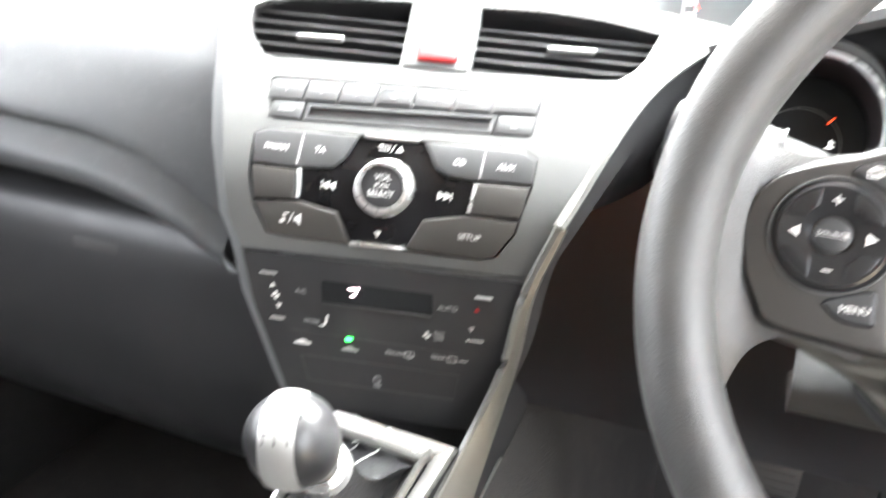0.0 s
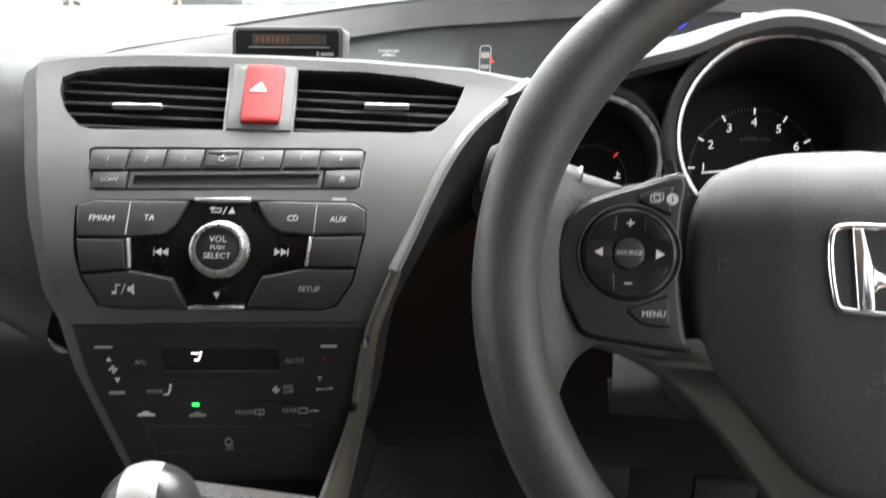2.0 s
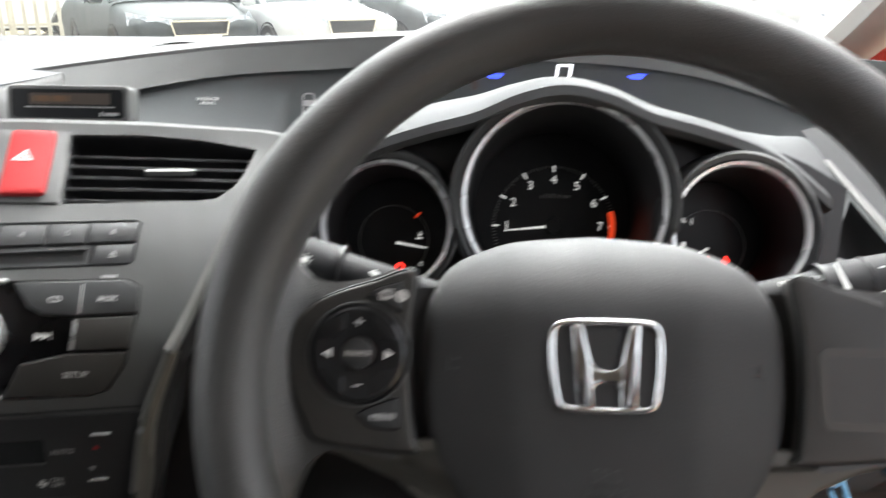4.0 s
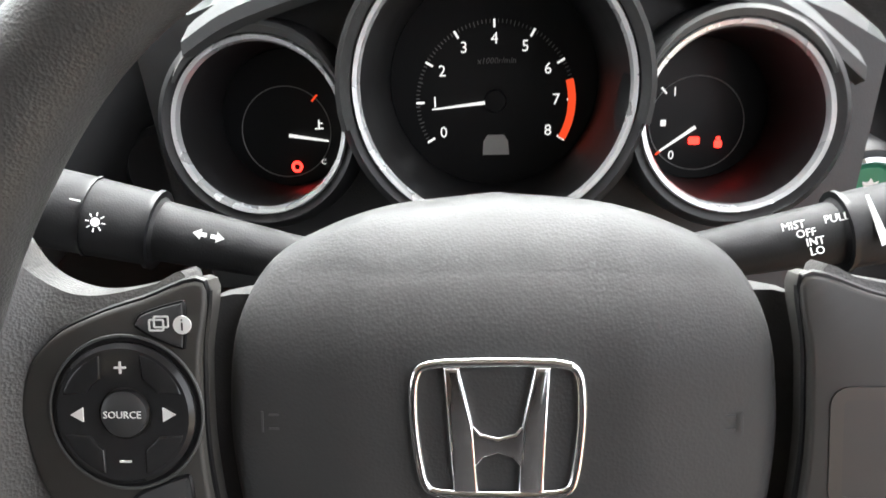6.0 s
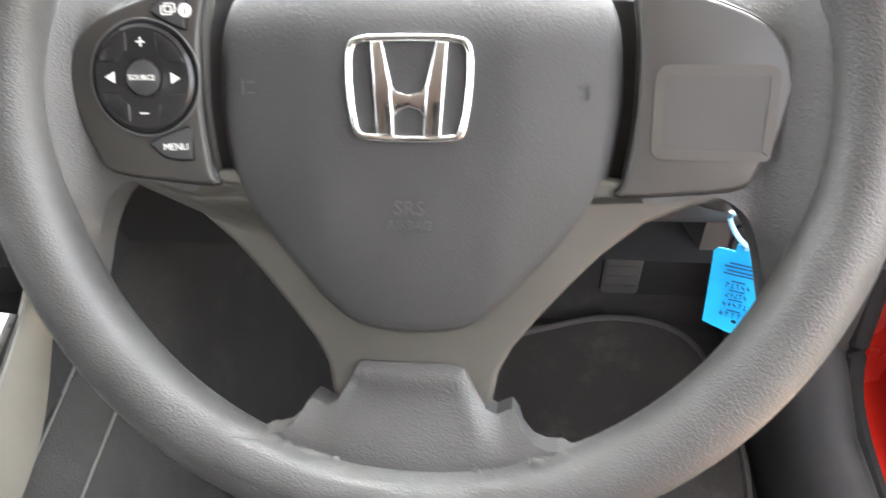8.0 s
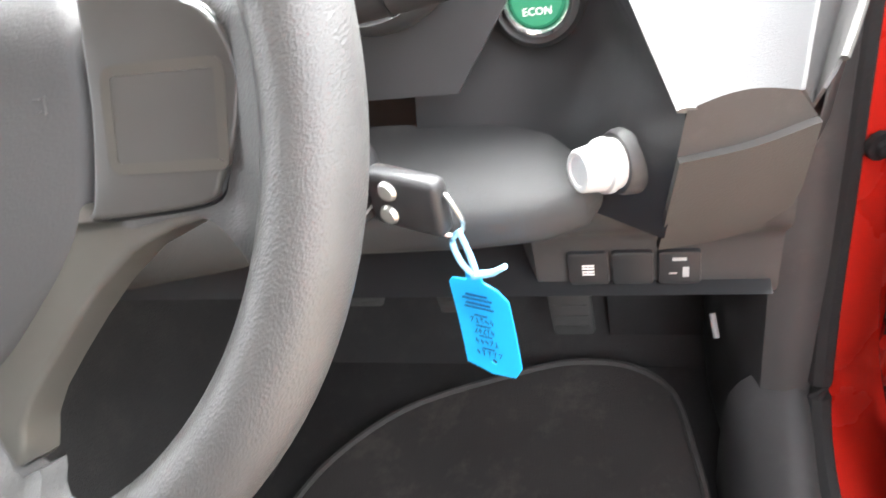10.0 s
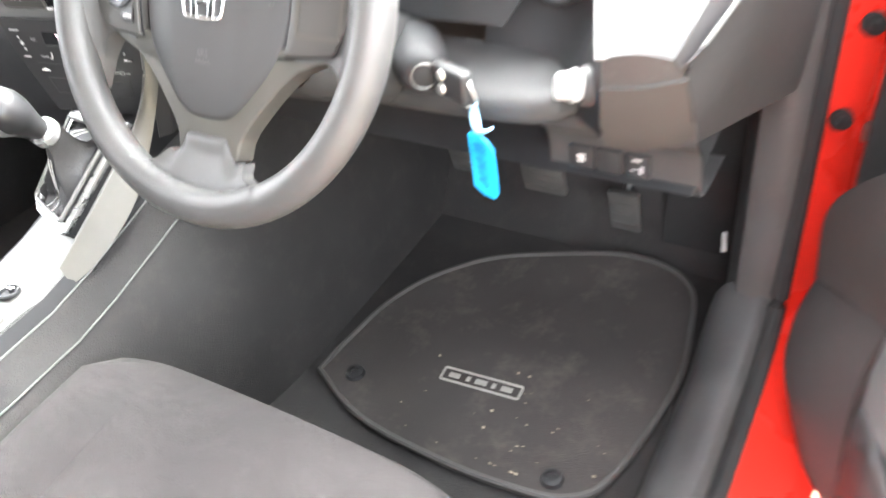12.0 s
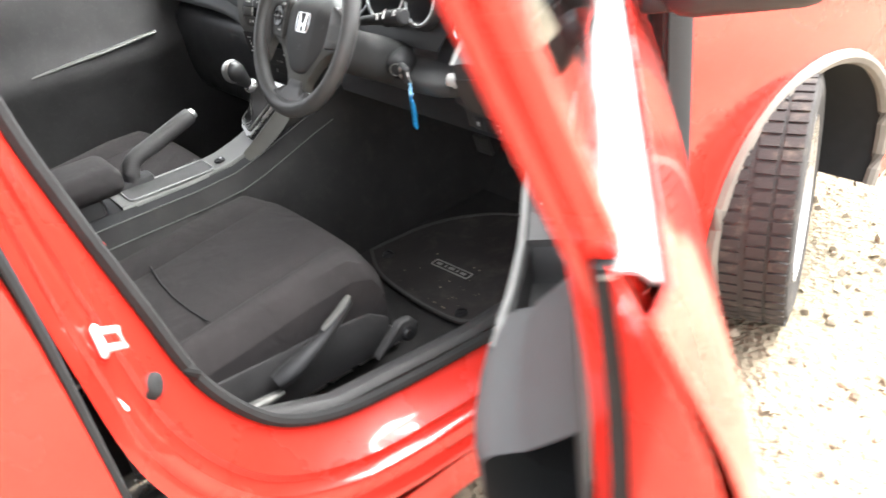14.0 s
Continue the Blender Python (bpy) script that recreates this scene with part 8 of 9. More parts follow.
# ---------------------------------------------------------------- seats
def seat(x0, label, full):
    th = thing("car_seat", Matrix.Translation((x0, -0.35, 0.22)), label, "car seat", "front seats")
    rows = []
    W = 0.245
    prof = [(-0.064, 0.385), (-0.058, 0.432), (-0.076, 0.466), (-0.12, 0.482), (-0.22, 0.474), (-0.36, 0.457), (-0.50, 0.442), (-0.60, 0.437)]
    for y, z in prof:
        row = []
        for k in range(25):
            u = -1 + k / 12
            bol = 0.020 * math.exp(-((abs(u) - 0.80) / 0.13) ** 2) * min(1, max(0, (-0.09 - y) / 0.06))
            dip = -0.010 * math.exp(-((abs(u) - 0.60) / 0.035) ** 2) * min(1, max(0, (-0.10 - y) / 0.04))
            edge_ = -0.060 * max(0, abs(u) - 0.90) ** 1.0 * 10 * 0.10 - (0.03 if abs(u) > 0.97 else 0)
            rnd = 0.022 * max(0, abs(u) - 0.55) ** 2 * (1 if y > -0.13 else 0.2) * 4
            row.append(Vector((x0 + u * W, y - rnd, z + bol + dip + edge_ - (0.012 * u * u if y > -0.09 else 0))))
        rows.append(row)
    part("cushion", skin(rows), FABRIC, th, "charcoal cloth seat cushion")
    for sx in (-1, 1):
        srow = [[Vector((x0 + sx * W, y - 0.022, z - 0.032)) for y, z in prof], [Vector((x0 + sx * (W + 0.004), y - 0.02, z - 0.08)) for y, z in prof], [Vector((x0 + sx * (W - 0.01), y - 0.02, 0.30)) for y, z in prof]]
        part("bolster_side", skin(srow), FABRIC2, th)
    fr = [[Vector((x0 + u * W, -0.064 - 0.022 * max(0, abs(u) - 0.55) ** 2 * 4, 0.385 - 0.06 * max(0, abs(u) - 0.9) - (0.03 if abs(u) > 0.97 else 0))) for u in [-1 + k / 12 for k in range(25)]], [Vector((x0 + u * W * 0.97, -0.085, 0.30)) for u in [-1 + k / 12 for k in range(25)]]]
    part("front_skirt", skin(fr), FABRIC2, th)
    for pts in ([(x0 - 0.147, y, 0.0) for y in (-0.10, -0.2, -0.3, -0.4, -0.55)], [(x0 + 0.147, y, 0.0) for y in (-0.10, -0.2, -0.3, -0.4, -0.55)], [(x0 + u * 0.147, -0.405 + 0.012 * u * u, 0) for u in (-1, -0.5, 0, 0.5, 1)]):
        zz = lambda y: float(np.interp(-y, [-p[0] for p in prof], [p[1] for p in prof])) - 0.0075
        cross = abs(pts[0][1] - pts[-1][1]) < 0.05
        part("seam", tube([(x, y, zz(y) + (0.0085 if cross else 0.0)) for x, y, _ in pts], 0.0022, 6), RUBBER, th)
    bk = []
    for y, z, wd in ((-0.58, 0.40, 0.23), (-0.60, 0.55, 0.25), (-0.66, 0.75, 0.25), (-0.74, 0.95, 0.22), (-0.78, 1.03, 0.16)):
        bk.append([Vector((x0 + u * wd, y + 0.05 * max(0, abs(u) - 0.5), z)) for u in (-1, -0.8, -0.5, 0, 0.5, 0.8, 1)])
    part("backrest", skin([spline(r, 18) for r in bk], 0.09), FABRIC, th, "charcoal cloth backrest")
    part("headrest", box(0.26, 0.09, 0.19, 0.04, Matrix.Translation((x0, -0.80, 1.14)), 4), FABRIC, th)
    part("seat_base", box(0.40, 0.44, 0.12, 0.02, Matrix.Translation((x0, -0.36, 0.31))), BLACK, th)
    part("rail", box(0.04, 0.60, 0.035, 0.006, Matrix.Translation((x0 + 0.19, -0.34, 0.243))), STEEL, th)
    part("rail", box(0.04, 0.60, 0.035, 0.006, Matrix.Translation((x0 - 0.19, -0.34, 0.243))), STEEL, th)
    if full:
        part("side_cover", prism([(-0.08, 0.335), (-0.12, 0.365), (-0.25, 0.385), (-0.50, 0.40), (-0.60, 0.40), (-0.60, 0.27), (-0.13, 0.265), (-0.08, 0.29)], 0, 0.018, 0.006, axes((x0 + W - 0.012, 0, 0), (0, 1, 0), (0, 0, 1), (1, 0, 0))), DARK, th, "dark plastic seat side cover")
        lv = [(0.262, -0.35, 0.355), (0.266, -0.30, 0.372), (0.266, -0.25, 0.392), (0.262, -0.20, 0.418), (0.258, -0.168, 0.437)]
        part("height_lever", tube(spline(lv, 14), [0.018, 0.021, 0.022, 0.022, 0.020, 0.018, 0.016, 0.0145, 0.0135, 0.013, 0.012, 0.011, 0.010, 0.007], 12, flat=0.8), BLACK, th, "dark plastic seat height lever")
        # paler strip laid along the lever's upper end
        part("lever_top", tube(spline([(0.266, -0.24, 0.412), (0.266, -0.20, 0.432), (0.260, -0.168, 0.447)], 8), [0.006, 0.008, 0.008, 0.008, 0.008, 0.008, 0.007, 0.005], 8, flat=0.5), SATIN, th, "pale top of the height lever")
        part("recline_lever", tube(spline([(0.262, -0.50, 0.335), (0.268, -0.42, 0.338), (0.268, -0.345, 0.335)], 8), [0.009, 0.011, 0.012, 0.013, 0.013, 0.012, 0.011, 0.008], 10, flat=0.7), SATIN, th, "pale grey recline lever")
        kn_ = axes((0.252, -0.064, 0.300), (0, 1, 0), (0, 0, 1), (1, 0, 0))
        hz = smooth_outline([(0.030, 0.012), (0.018, 0.026), (-0.006, 0.030), (-0.026, 0.020), (-0.050, 0.002), (-0.075, -0.018), (-0.072, -0.026), (-0.045, -0.014), (-0.018, -0.010), (0.004, -0.024), (0.024, -0.014)], 44)
        part("lumbar_lever", prism(hz, -0.004, 0.014, 0.005, kn_, 3), DARK, th, "dark cranked adjusting lever")
        part("lumbar_hub", lathe([(0, 0.019), (0.008, 0.019), (0.010, 0.016), (0.016, 0.015), (0.0175, 0.012)], 24, kn_), BLACK, th)
        part("slide_bar", tube(spline([(x0 - 0.235, -0.10, 0.285), (x0 - 0.232, -0.035, 0.292), (x0 - 0.215, -0.012, 0.296), (x0 - 0.185, -0.012, 0.294), (x0 - 0.165, -0.035, 0.290), (x0 - 0.160, -0.10, 0.285)], 18), 0.0065, 8), STEEL, th, "bare steel seat slide bar")
        part("belt_buckle", box(0.022, 0.05, 0.018, 0.004, Matrix.Translation((x0 - 0.252, -0.47, 0.478)) @ Matrix.Rotation(0.4, 4, "X")), BLACK, th, "black belt buckle")
        part("buckle_button", box(0.014, 0.02, 0.006, 0.002, Matrix.Translation((x0 - 0.252, -0.449, 0.494)) @ Matrix.Rotation(0.4, 4, "X")), HAZARD, th, "red release button")
    return th


seat(-0.015, "charcoal cloth driver's seat with side levers", True)
seat(-0.715, "charcoal cloth passenger seat", False)

# ---------------------------------------------------------------- driver's door, standing open
door = thing("driver_door", Matrix.Translation(HINGE + Vector((0, 0, 0.25))), "open red driver's door with a grey inner panel and window switches", "car door")
def inner_b(a, z):
    """How far the lining stands in from the skin."""
    b = 0.122 + 0.010 * math.sin(math.pi * min(1, max(0, (z - 0.3) / 0.65)))
    b -= 0.008 * max(0, (z - 0.86) / 0.10) ** 1.5
    return b - 0.03 * max(0, 1 - (a - 0.1) / 0.17) ** 2 - 0.02 * max(0, (a - 0.90) / 0.1) ** 2


belt = lambda a: 0.940 + 0.020 * a
def lin(u, v, d):
    return on_door(u, v, inner_b(u, v) + d)


lining = [(0.25, 0.275), (0.55, 0.27), (0.86, 0.29), (0.935, 0.38), (0.955, 0.55), (0.97, 0.72), (0.985, 0.85), (0.99, 0.955), (0.8, 0.962), (0.5, 0.955), (0.34, 0.952), (0.24, 1.0), (0.17, 1.04), (0.19, 0.97), (0.245, 0.90), (0.268, 0.84), (0.274, 0.77), (0.262, 0.68), (0.25, 0.50)]
HANDLE = smooth_outline([(0.402, 0.862), (0.418, 0.876), (0.440, 0.872), (0.475, 0.858), (0.508, 0.838), (0.520, 0.815), (0.518, 0.795), (0.502, 0.782), (0.468, 0.786), (0.430, 0.804), (0.405, 0.832)], 36)
POCKET = [(0.285, 0.45), (0.34, 0.475), (0.50, 0.49), (0.80, 0.47), (0.86, 0.43), (0.84, 0.33), (0.6, 0.31), (0.32, 0.315), (0.285, 0.36)]
part("door_lining", pierced(lining, [HANDLE, POCKET], 0.03, lin, 0.004), DOORGREY, door, "grey grained vinyl door lining")
cloth = smooth_outline([(0.526, 0.764), (0.566, 0.794), (0.627, 0.824), (0.706, 0.856), (0.78, 0.876), (0.86, 0.870), (0.93, 0.835), (0.962, 0.72), (0.965, 0.58), (0.90, 0.50), (0.72, 0.51), (0.60, 0.58), (0.548, 0.66), (0.532, 0.72)], 50)
part("door_cloth", pierced(cloth, [], 0.03, lambda u, v, d: lin(u, v, 0.0022 + d), 0.003), DOORCLOTH, door, "grey cloth door insert")
cup = skin([[lin(u, v, 0.001) for u, v in HANDLE], [lin(0.46 + (u - 0.46) * 0.95, 0.828 + (v - 0.828) * 0.95, -0.01) for u, v in HANDLE], [lin(0.46 + (u - 0.46) * 0.8, 0.828 + (v - 0.828) * 0.8, -0.045) for u, v in HANDLE]], closed=True)
hcup = part("handle_cup", cup, DARK, door, "dark door handle recess")
part("cup_floor", pierced([(0.46 + (u - 0.46) * 0.82, 0.828 + (v - 0.828) * 0.82) for u, v in HANDLE], [], 0.02, lambda u, v, d: lin(u, v, -0.044)), DARK, hcup)
part("handle_rim", tube([lin(u, v, 0.002) for u, v in HANDLE], 0.0026, 6, closed=True), DOORGREY, hcup)
part("door_pull", tube(spline([lin(0.408, 0.838, 0.006), lin(0.43, 0.812, 0.010), lin(0.465, 0.794, 0.012), lin(0.505, 0.788, 0.008)], 14), [0.003, 0.004, 0.0045, 0.005, 0.0052, 0.0054, 0.0056, 0.006, 0.006, 0.006, 0.006, 0.006, 0.0055, 0.0045], 10, flat=0.55), SILVER, hcup, "silver inside door handle")
part("pull_hook", tube([lin(0.502, 0.789, 0.006), lin(0.513, 0.802, 0.004), lin(0.514, 0.818, -0.002)], [0.007, 0.0065, 0.005], 8), SILVER, hcup)
# armrest with switch panel
arm_z = lambda a: float(np.interp(a, [0.31, 0.346, 0.385, 0.425, 0.457, 0.487, 0.51, 0.532, 0.556, 0.58, 0.68, 0.80, 0.88], [0.804, 0.790, 0.771, 0.756, 0.748, 0.739, 0.729, 0.719, 0.711, 0.705, 0.697, 0.692, 0.690]))
arm_w = lambda a: float(np.interp(a, [0.31, 0.34, 0.45, 0.60, 0.69, 0.755, 0.82, 0.88], [0.217, 0.215, 0.213, 0.214, 0.219, 0.227, 0.230, 0.212]))
arow = []
for a, cavity in ((0.333, 0), (0.34, 0), (0.36, 0), (0.40, 0), (0.44, 0), (0.453, 0), (0.455, 0.016), (0.50, 0.016), (0.545, 0.016), (0.547, 0), (0.58, 0), (0.592, 0), (0.597, 0.006), (0.600, 0.050), (0.604, 0.056), (0.66, 0.056), (0.72, 0.052), (0.76, 0.050), (0.80, 0.045), (0.85, 0.04), (0.885, 0.03)):
    z, w = arm_z(a), arm_w(a)
    b0 = inner_b(a, z) - 0.01
    arow.append([on_door(a, z + 0.004, b0), on_door(a, z + 0.002, b0 + 0.010), on_door(a, z + 0.001, b0 + 0.014), on_door(a, z - cavity, b0 + 0.017), on_door(a, z - cavity - 0.001, w - 0.018), on_door(a, z - 0.0005, w - 0.0165), on_door(a, z - 0.001, w - 0.012), on_door(a, z - 0.004, w - 0.003), on_door(a, z - 0.014, w), on_door(a, z - 0.05, w - 0.008), on_door(a, z - 0.085, w - 0.04), on_door(a, z - 0.10, b0)])
part("door_armrest", skin(arow), DARK, door, "dark door armrest")
# dark flank that sweeps from the armrest's tip down to the lining's front end
flank_rows = [[(0.126, 0.512, 0.135), (0.127, 0.509, 0.134), (0.128, 0.506, 0.133)], [(0.150, 0.62, 0.156), (0.165, 0.585, 0.155), (0.185, 0.545, 0.152)], [(0.25, 0.732, 0.190), (0.255, 0.66, 0.178), (0.262, 0.57, 0.158)], [(0.333, 0.788, 0.212), (0.335, 0.70, 0.190), (0.345, 0.620, 0.160)], [(0.42, 0.745, 0.209), (0.42, 0.67, 0.188), (0.42, 0.61, 0.150)], [(0.55, 0.70, 0.209), (0.55, 0.63, 0.188), (0.55, 0.57, 0.140)], [(0.72, 0.685, 0.212), (0.72, 0.62, 0.190), (0.72, 0.55, 0.135)]]
flank_cols = [spline([on_door(*row[k]) for row in flank_rows], 40) for k in range(3)]
part("armrest_flank", skin([spline(list(c), 10) for c in zip(*flank_cols)], 0.003), DARK, door, "dark grey flank under the armrest")
def on_arm(a, b, d):
    return on_door(a, arm_z(a) + 0.003 + d, b)


swp = [(0.338, 0.160), (0.334, 0.176), (0.333, 0.200), (0.45, 0.199), (0.596, 0.200), (0.596, 0.120), (0.54, 0.118), (0.48, 0.119), (0.42, 0.123), (0.367, 0.131), (0.348, 0.144)]
WELLS = ((0.4555, 0.4995), (0.5065, 0.5440))
holes = [[(a0, 0.146), (a1, 0.146), (a1, 0.195), (a0, 0.195)] for a0, a1 in WELLS]
wsw = part("switch_plate", pierced(swp, holes, 0.012, lambda u, v, d: on_arm(u, v, 0.003 + d), 0.012), SWITCHGREY, door, "satin grey window switch plate")
part("plate_groove", tube([on_arm(a, 0.2005 + 0.03 * max(0, a - 0.58), 0.0018) for a in (0.334, 0.36, 0.4, 0.45, 0.5, 0.55, 0.6, 0.65, 0.7, 0.74)], 0.0016, 6), RUBBER, door, "dark groove beside the strip")
part("plate_strip", tube([on_arm(a, arm_w(a) - 0.007, 0.0005) for a in (0.333, 0.34, 0.36, 0.4, 0.45, 0.5, 0.55, 0.6, 0.65, 0.7, 0.75, 0.8)], [0.003] + [0.0052] * 11, 8, flat=0.6), STRIP, door, "silver strip along the armrest")
def plate_key(a, b, la, lb, h, material, name, par):
    return part(name, mapped(prism(rounded(la, lb, min(la, lb) * 0.22), 0.002, 0.003 + h, 0.0012), lambda x, y, z: on_arm(a + x, b + y, z)), material, par)


# raised border line round the mirror controls
border = [(0.408, 0.193), (0.372, 0.193), (0.352, 0.192), (0.346, 0.186), (0.345, 0.165), (0.349, 0.152), (0.360, 0.146)]
part("plate_line", tube(spline([on_arm(a, b, 0.003) for a, b in border], 30), 0.0008, 5), DARK, wsw)
part("mirror_selector", mapped(prism(rounded(0.012, 0.036, 0.0055), 0.002, 0.0052, 0.0012), lambda x, y, z: on_arm(0.3605 + x - y * 0.12, 0.170 + y, z)), SWITCHGREY, wsw, "mirror selector")
part("selector_rim", mapped(frame_ring(rounded(0.0145, 0.0385, 0.0065), 0.0012, 0.0028, 0.0038), lambda x, y, z: on_arm(0.3605 + x - y * 0.12, 0.170 + y, z)), BLACK, wsw)
plate_key(0.3605, 0.170, 0.008, 0.007, 0.0055, DARK, "selector_tab", wsw)
part("mirror_adjuster", mapped(lathe([(0.0150, 0.001), (0.0150, 0.0050), (0.0130, 0.0062), (0.0115, 0.0055)], 30), lambda x, y, z: on_arm(0.385 + x, 0.171 + y, z)), BLACK, wsw, "round mirror adjuster")
part("adjuster_face", mapped(lathe([(0.0, 0.0052), (0.008, 0.0058), (0.0118, 0.0066), (0.0125, 0.0056)], 26), lambda x, y, z: on_arm(0.385 + x, 0.171 + y, z)), SWITCHGREY, wsw)
part("adjuster_marks", merge(*[mapped(prism([(-0.0018, 0), (0.0018, 0), (0, 0.0028)], 0, 0.0005), lambda x, y, z, c=math.cos(radians(q)), sn=math.sin(radians(q)): on_arm(0.385 + c * x - sn * (y + 0.0068), 0.171 + sn * x + c * (y + 0.0068), 0.0062 + z)) for q in (0, 90, 180, 270)], mapped(box(0.004, 0.007, 0.0006), lambda x, y, z: on_arm(0.385 + x, 0.171 + y, 0.0056 + z))), GREYPRINT, wsw, smooth=False)
part("lock_well", mapped(frame_ring(rounded(0.030, 0.044, 0.002), 0.002, 0.0025, 0.0036), lambda x, y, z: on_arm(0.4265 + x, 0.1665 + y, z)), BLACK, wsw)
for b in (0.1565, 0.1765):
    plate_key(0.4265, b, 0.025, 0.0185, 0.0035, DARK, "lock_key", wsw)
    part("key_mark", merge(*[mapped(prism(rounded(0.0045, 0.0035, 0.0014), 0, 0.0005), lambda x, y, z, da=da: on_arm(0.4265 + da + x, b + y, 0.0066 + z)) for da in ((0.004,) if b > 0.17 else (-0.006, 0.005))]), WHITE, wsw, smooth=False)
for a0, a1 in WELLS:
    fr = a0 + 0.40 * (a1 - a0)
    la, ca = a1 - fr - 0.001, (fr + a1) / 2
    part("well_scoop", skin([spline([on_arm(a0 + 0.0005, b, 0.001), on_arm(a0 + 0.006, b, -0.007), on_arm(fr + 0.002, b, -0.0095)], 8) for b in (0.1465, 0.17, 0.1945)]), BLACK, wsw)
    for b in (0.1580, 0.1830):
        part("window_switch", mapped(prism(rounded(la, 0.0225, 0.0015), -0.010, 0.0008, 0.0012), lambda x, y, z: on_arm(ca + x, b + y, z - 0.10 * x)), DARK, wsw, "dark window switch")
        part("switch_mark", mapped(box(0.0030, 0.0095, 0.0006), lambda x, y, z: on_arm(fr + 0.0055 + x, b + y, 0.0017 + z)), WHITE, wsw, smooth=False)
    for b in (0.1692, 0.1718):
        part("switch_divider", mapped(box(la, 0.0009, 0.0020, 0.0004), lambda x, y, z: on_arm(ca + x, b + y, 0.0008 + z - 0.10 * x)), BLACK, wsw)
# padded cloth end of the armrest, behind the open grab well
pad_rows = []
for a, k in ((0.728, 0.0), (0.735, 0.45), (0.75, 0.75), (0.78, 0.95), (0.83, 1.0), (0.89, 0.95), (0.93, 0.75), (0.955, 0.4)):
    z, w = arm_z(a), arm_w(min(a, 0.82))
    b0 = inner_b(a, z) - 0.004
    prof_ = [(b0, z + 0.10 * k), (b0 + 0.022, z + 0.070 * k), (b0 + 0.050, z + 0.038 * k), (w - 0.040, z + 0.022 * k), (w - 0.012, z + 0.014 * k - 0.002), (w + 0.004 * k, z - 0.006), (w + 0.006 * k, z - 0.022), (w + 0.002, z - 0.070), (w - 0.015, z - 0.150), (w - 0.05, z - 0.215), (b0, z - 0.26)]
    pad_rows.append(spline([on_door(a, zz_, b0 + (b - b0) * (0.80 + 0.20 * k)) for b, zz_ in prof_], 30))
part("armrest_pad", skin(pad_rows), DOORCLOTH, door, "padded dark grey cloth armrest end")
part("well_floor_mat", skin([[on_door(a, arm_z(a) - 0.050, b) for b in (inner_b(a, 0.7) + 0.012, 0.165, 0.190)] for a in (0.655, 0.69, 0.735)], 0.004), DARK, door, "grey floor of the grab well")
# map pocket
pw = skin([[lin(u, v, 0.0) for u, v in dense(POCKET, 0.03)], [lin(u, v, -0.06) for u, v in dense(POCKET, 0.03)]], closed=True)
pk = part("map_pocket", pw, BLACK, door, "dark door pocket")
part("pocket_back", pierced(POCKET, [], 0.05, lambda u, v, d: lin(u, v, -0.058)), BLACK, pk)
LIP = [(0.258, 0.462, 0.160), (0.285, 0.459, 0.170), (0.308, 0.454, 0.179), (0.34, 0.434, 0.180), (0.389, 0.402, 0.180), (0.441, 0.386, 0.180), (0.60, 0.378, 0.178), (0.75, 0.372, 0.172), (0.88, 0.380, 0.138)]
lip_line = spline([on_door(*p) for p in LIP], 40)
wall_rows = [lip_line, [p + DOOR_B * 0.003 + Vector((0, 0, -0.012)) for p in lip_line], spline([on_door(a, 0.33, b - 0.004) for a, z, b in LIP], 40), spline([on_door(a, 0.272, b - 0.04) for a, z, b in LIP], 40)]
part("pocket_front", skin(wall_rows, 0.005), DARK, pk, "dark plastic pocket wall")
part("pocket_lip", tube(lip_line, 0.0042, 8), DARK, pk, "rounded rim of the door pocket")
# darker front end of the lining, the foot of the door and the shield ahead of the pocket
cover = []
for z in (0.24, 0.40, 0.50, 0.62, 0.74, 0.84, 0.92, 0.98, 1.03):
    a1 = float(np.interp(z, [0.24, 0.7, 0.84, 0.92, 0.98, 1.03], [0.275, 0.285, 0.276, 0.238, 0.200, 0.185]))
    cover.append(spline([on_door(a, z, inner_b(max(a, 0.115), z) - 0.004 - (0.03 if a < 0.11 else 0.0)) for a in (0.098, 0.112, 0.15, 0.2, a1)], 14))
part("lining_front", skin(cover, 0.003), DARK, door, "darker hinge end of the door lining")
part("front_seam", tube(spline([on_door(a, z, inner_b(a, z) - 0.0028) for a, z in ((0.165, 0.835), (0.196, 0.813), (0.222, 0.790), (0.240, 0.765), (0.246, 0.735))], 16), 0.0011, 6), DOORGREY, door, "thin pale seam on the lining's front end")
foot = [[(0.100, 0.500, 0.06), (0.098, 0.45, 0.06), (0.10, 0.38, 0.06), (0.115, 0.31, 0.06), (0.13, 0.262, 0.06)],
        [(0.126, 0.506, 0.134), (0.121, 0.45, 0.145), (0.129, 0.381, 0.151), (0.150, 0.31, 0.142), (0.169, 0.263, 0.133)],
        [(0.150, 0.522, 0.144), (0.146, 0.46, 0.153), (0.152, 0.38, 0.157), (0.168, 0.31, 0.149), (0.18, 0.262, 0.139)],
        [(0.19, 0.540, 0.150), (0.188, 0.47, 0.156), (0.19, 0.38, 0.159), (0.20, 0.31, 0.152), (0.205, 0.26, 0.142)],
        [(0.252, 0.560, 0.154), (0.243, 0.483, 0.157), (0.248, 0.39, 0.158), (0.255, 0.31, 0.152), (0.26, 0.26, 0.142)]]
part("door_foot", skin([spline([on_door(*p) for p in row], 18) for row in foot], 0.002), DARK, door, "dark rounded foot of the door lining")
part("foot_seam", tube(spline([on_door(a, z, b + 0.0005) for a, z, b in foot[4]], 18), 0.0028, 6), RUBBER, door, "dark seam beside the pocket")
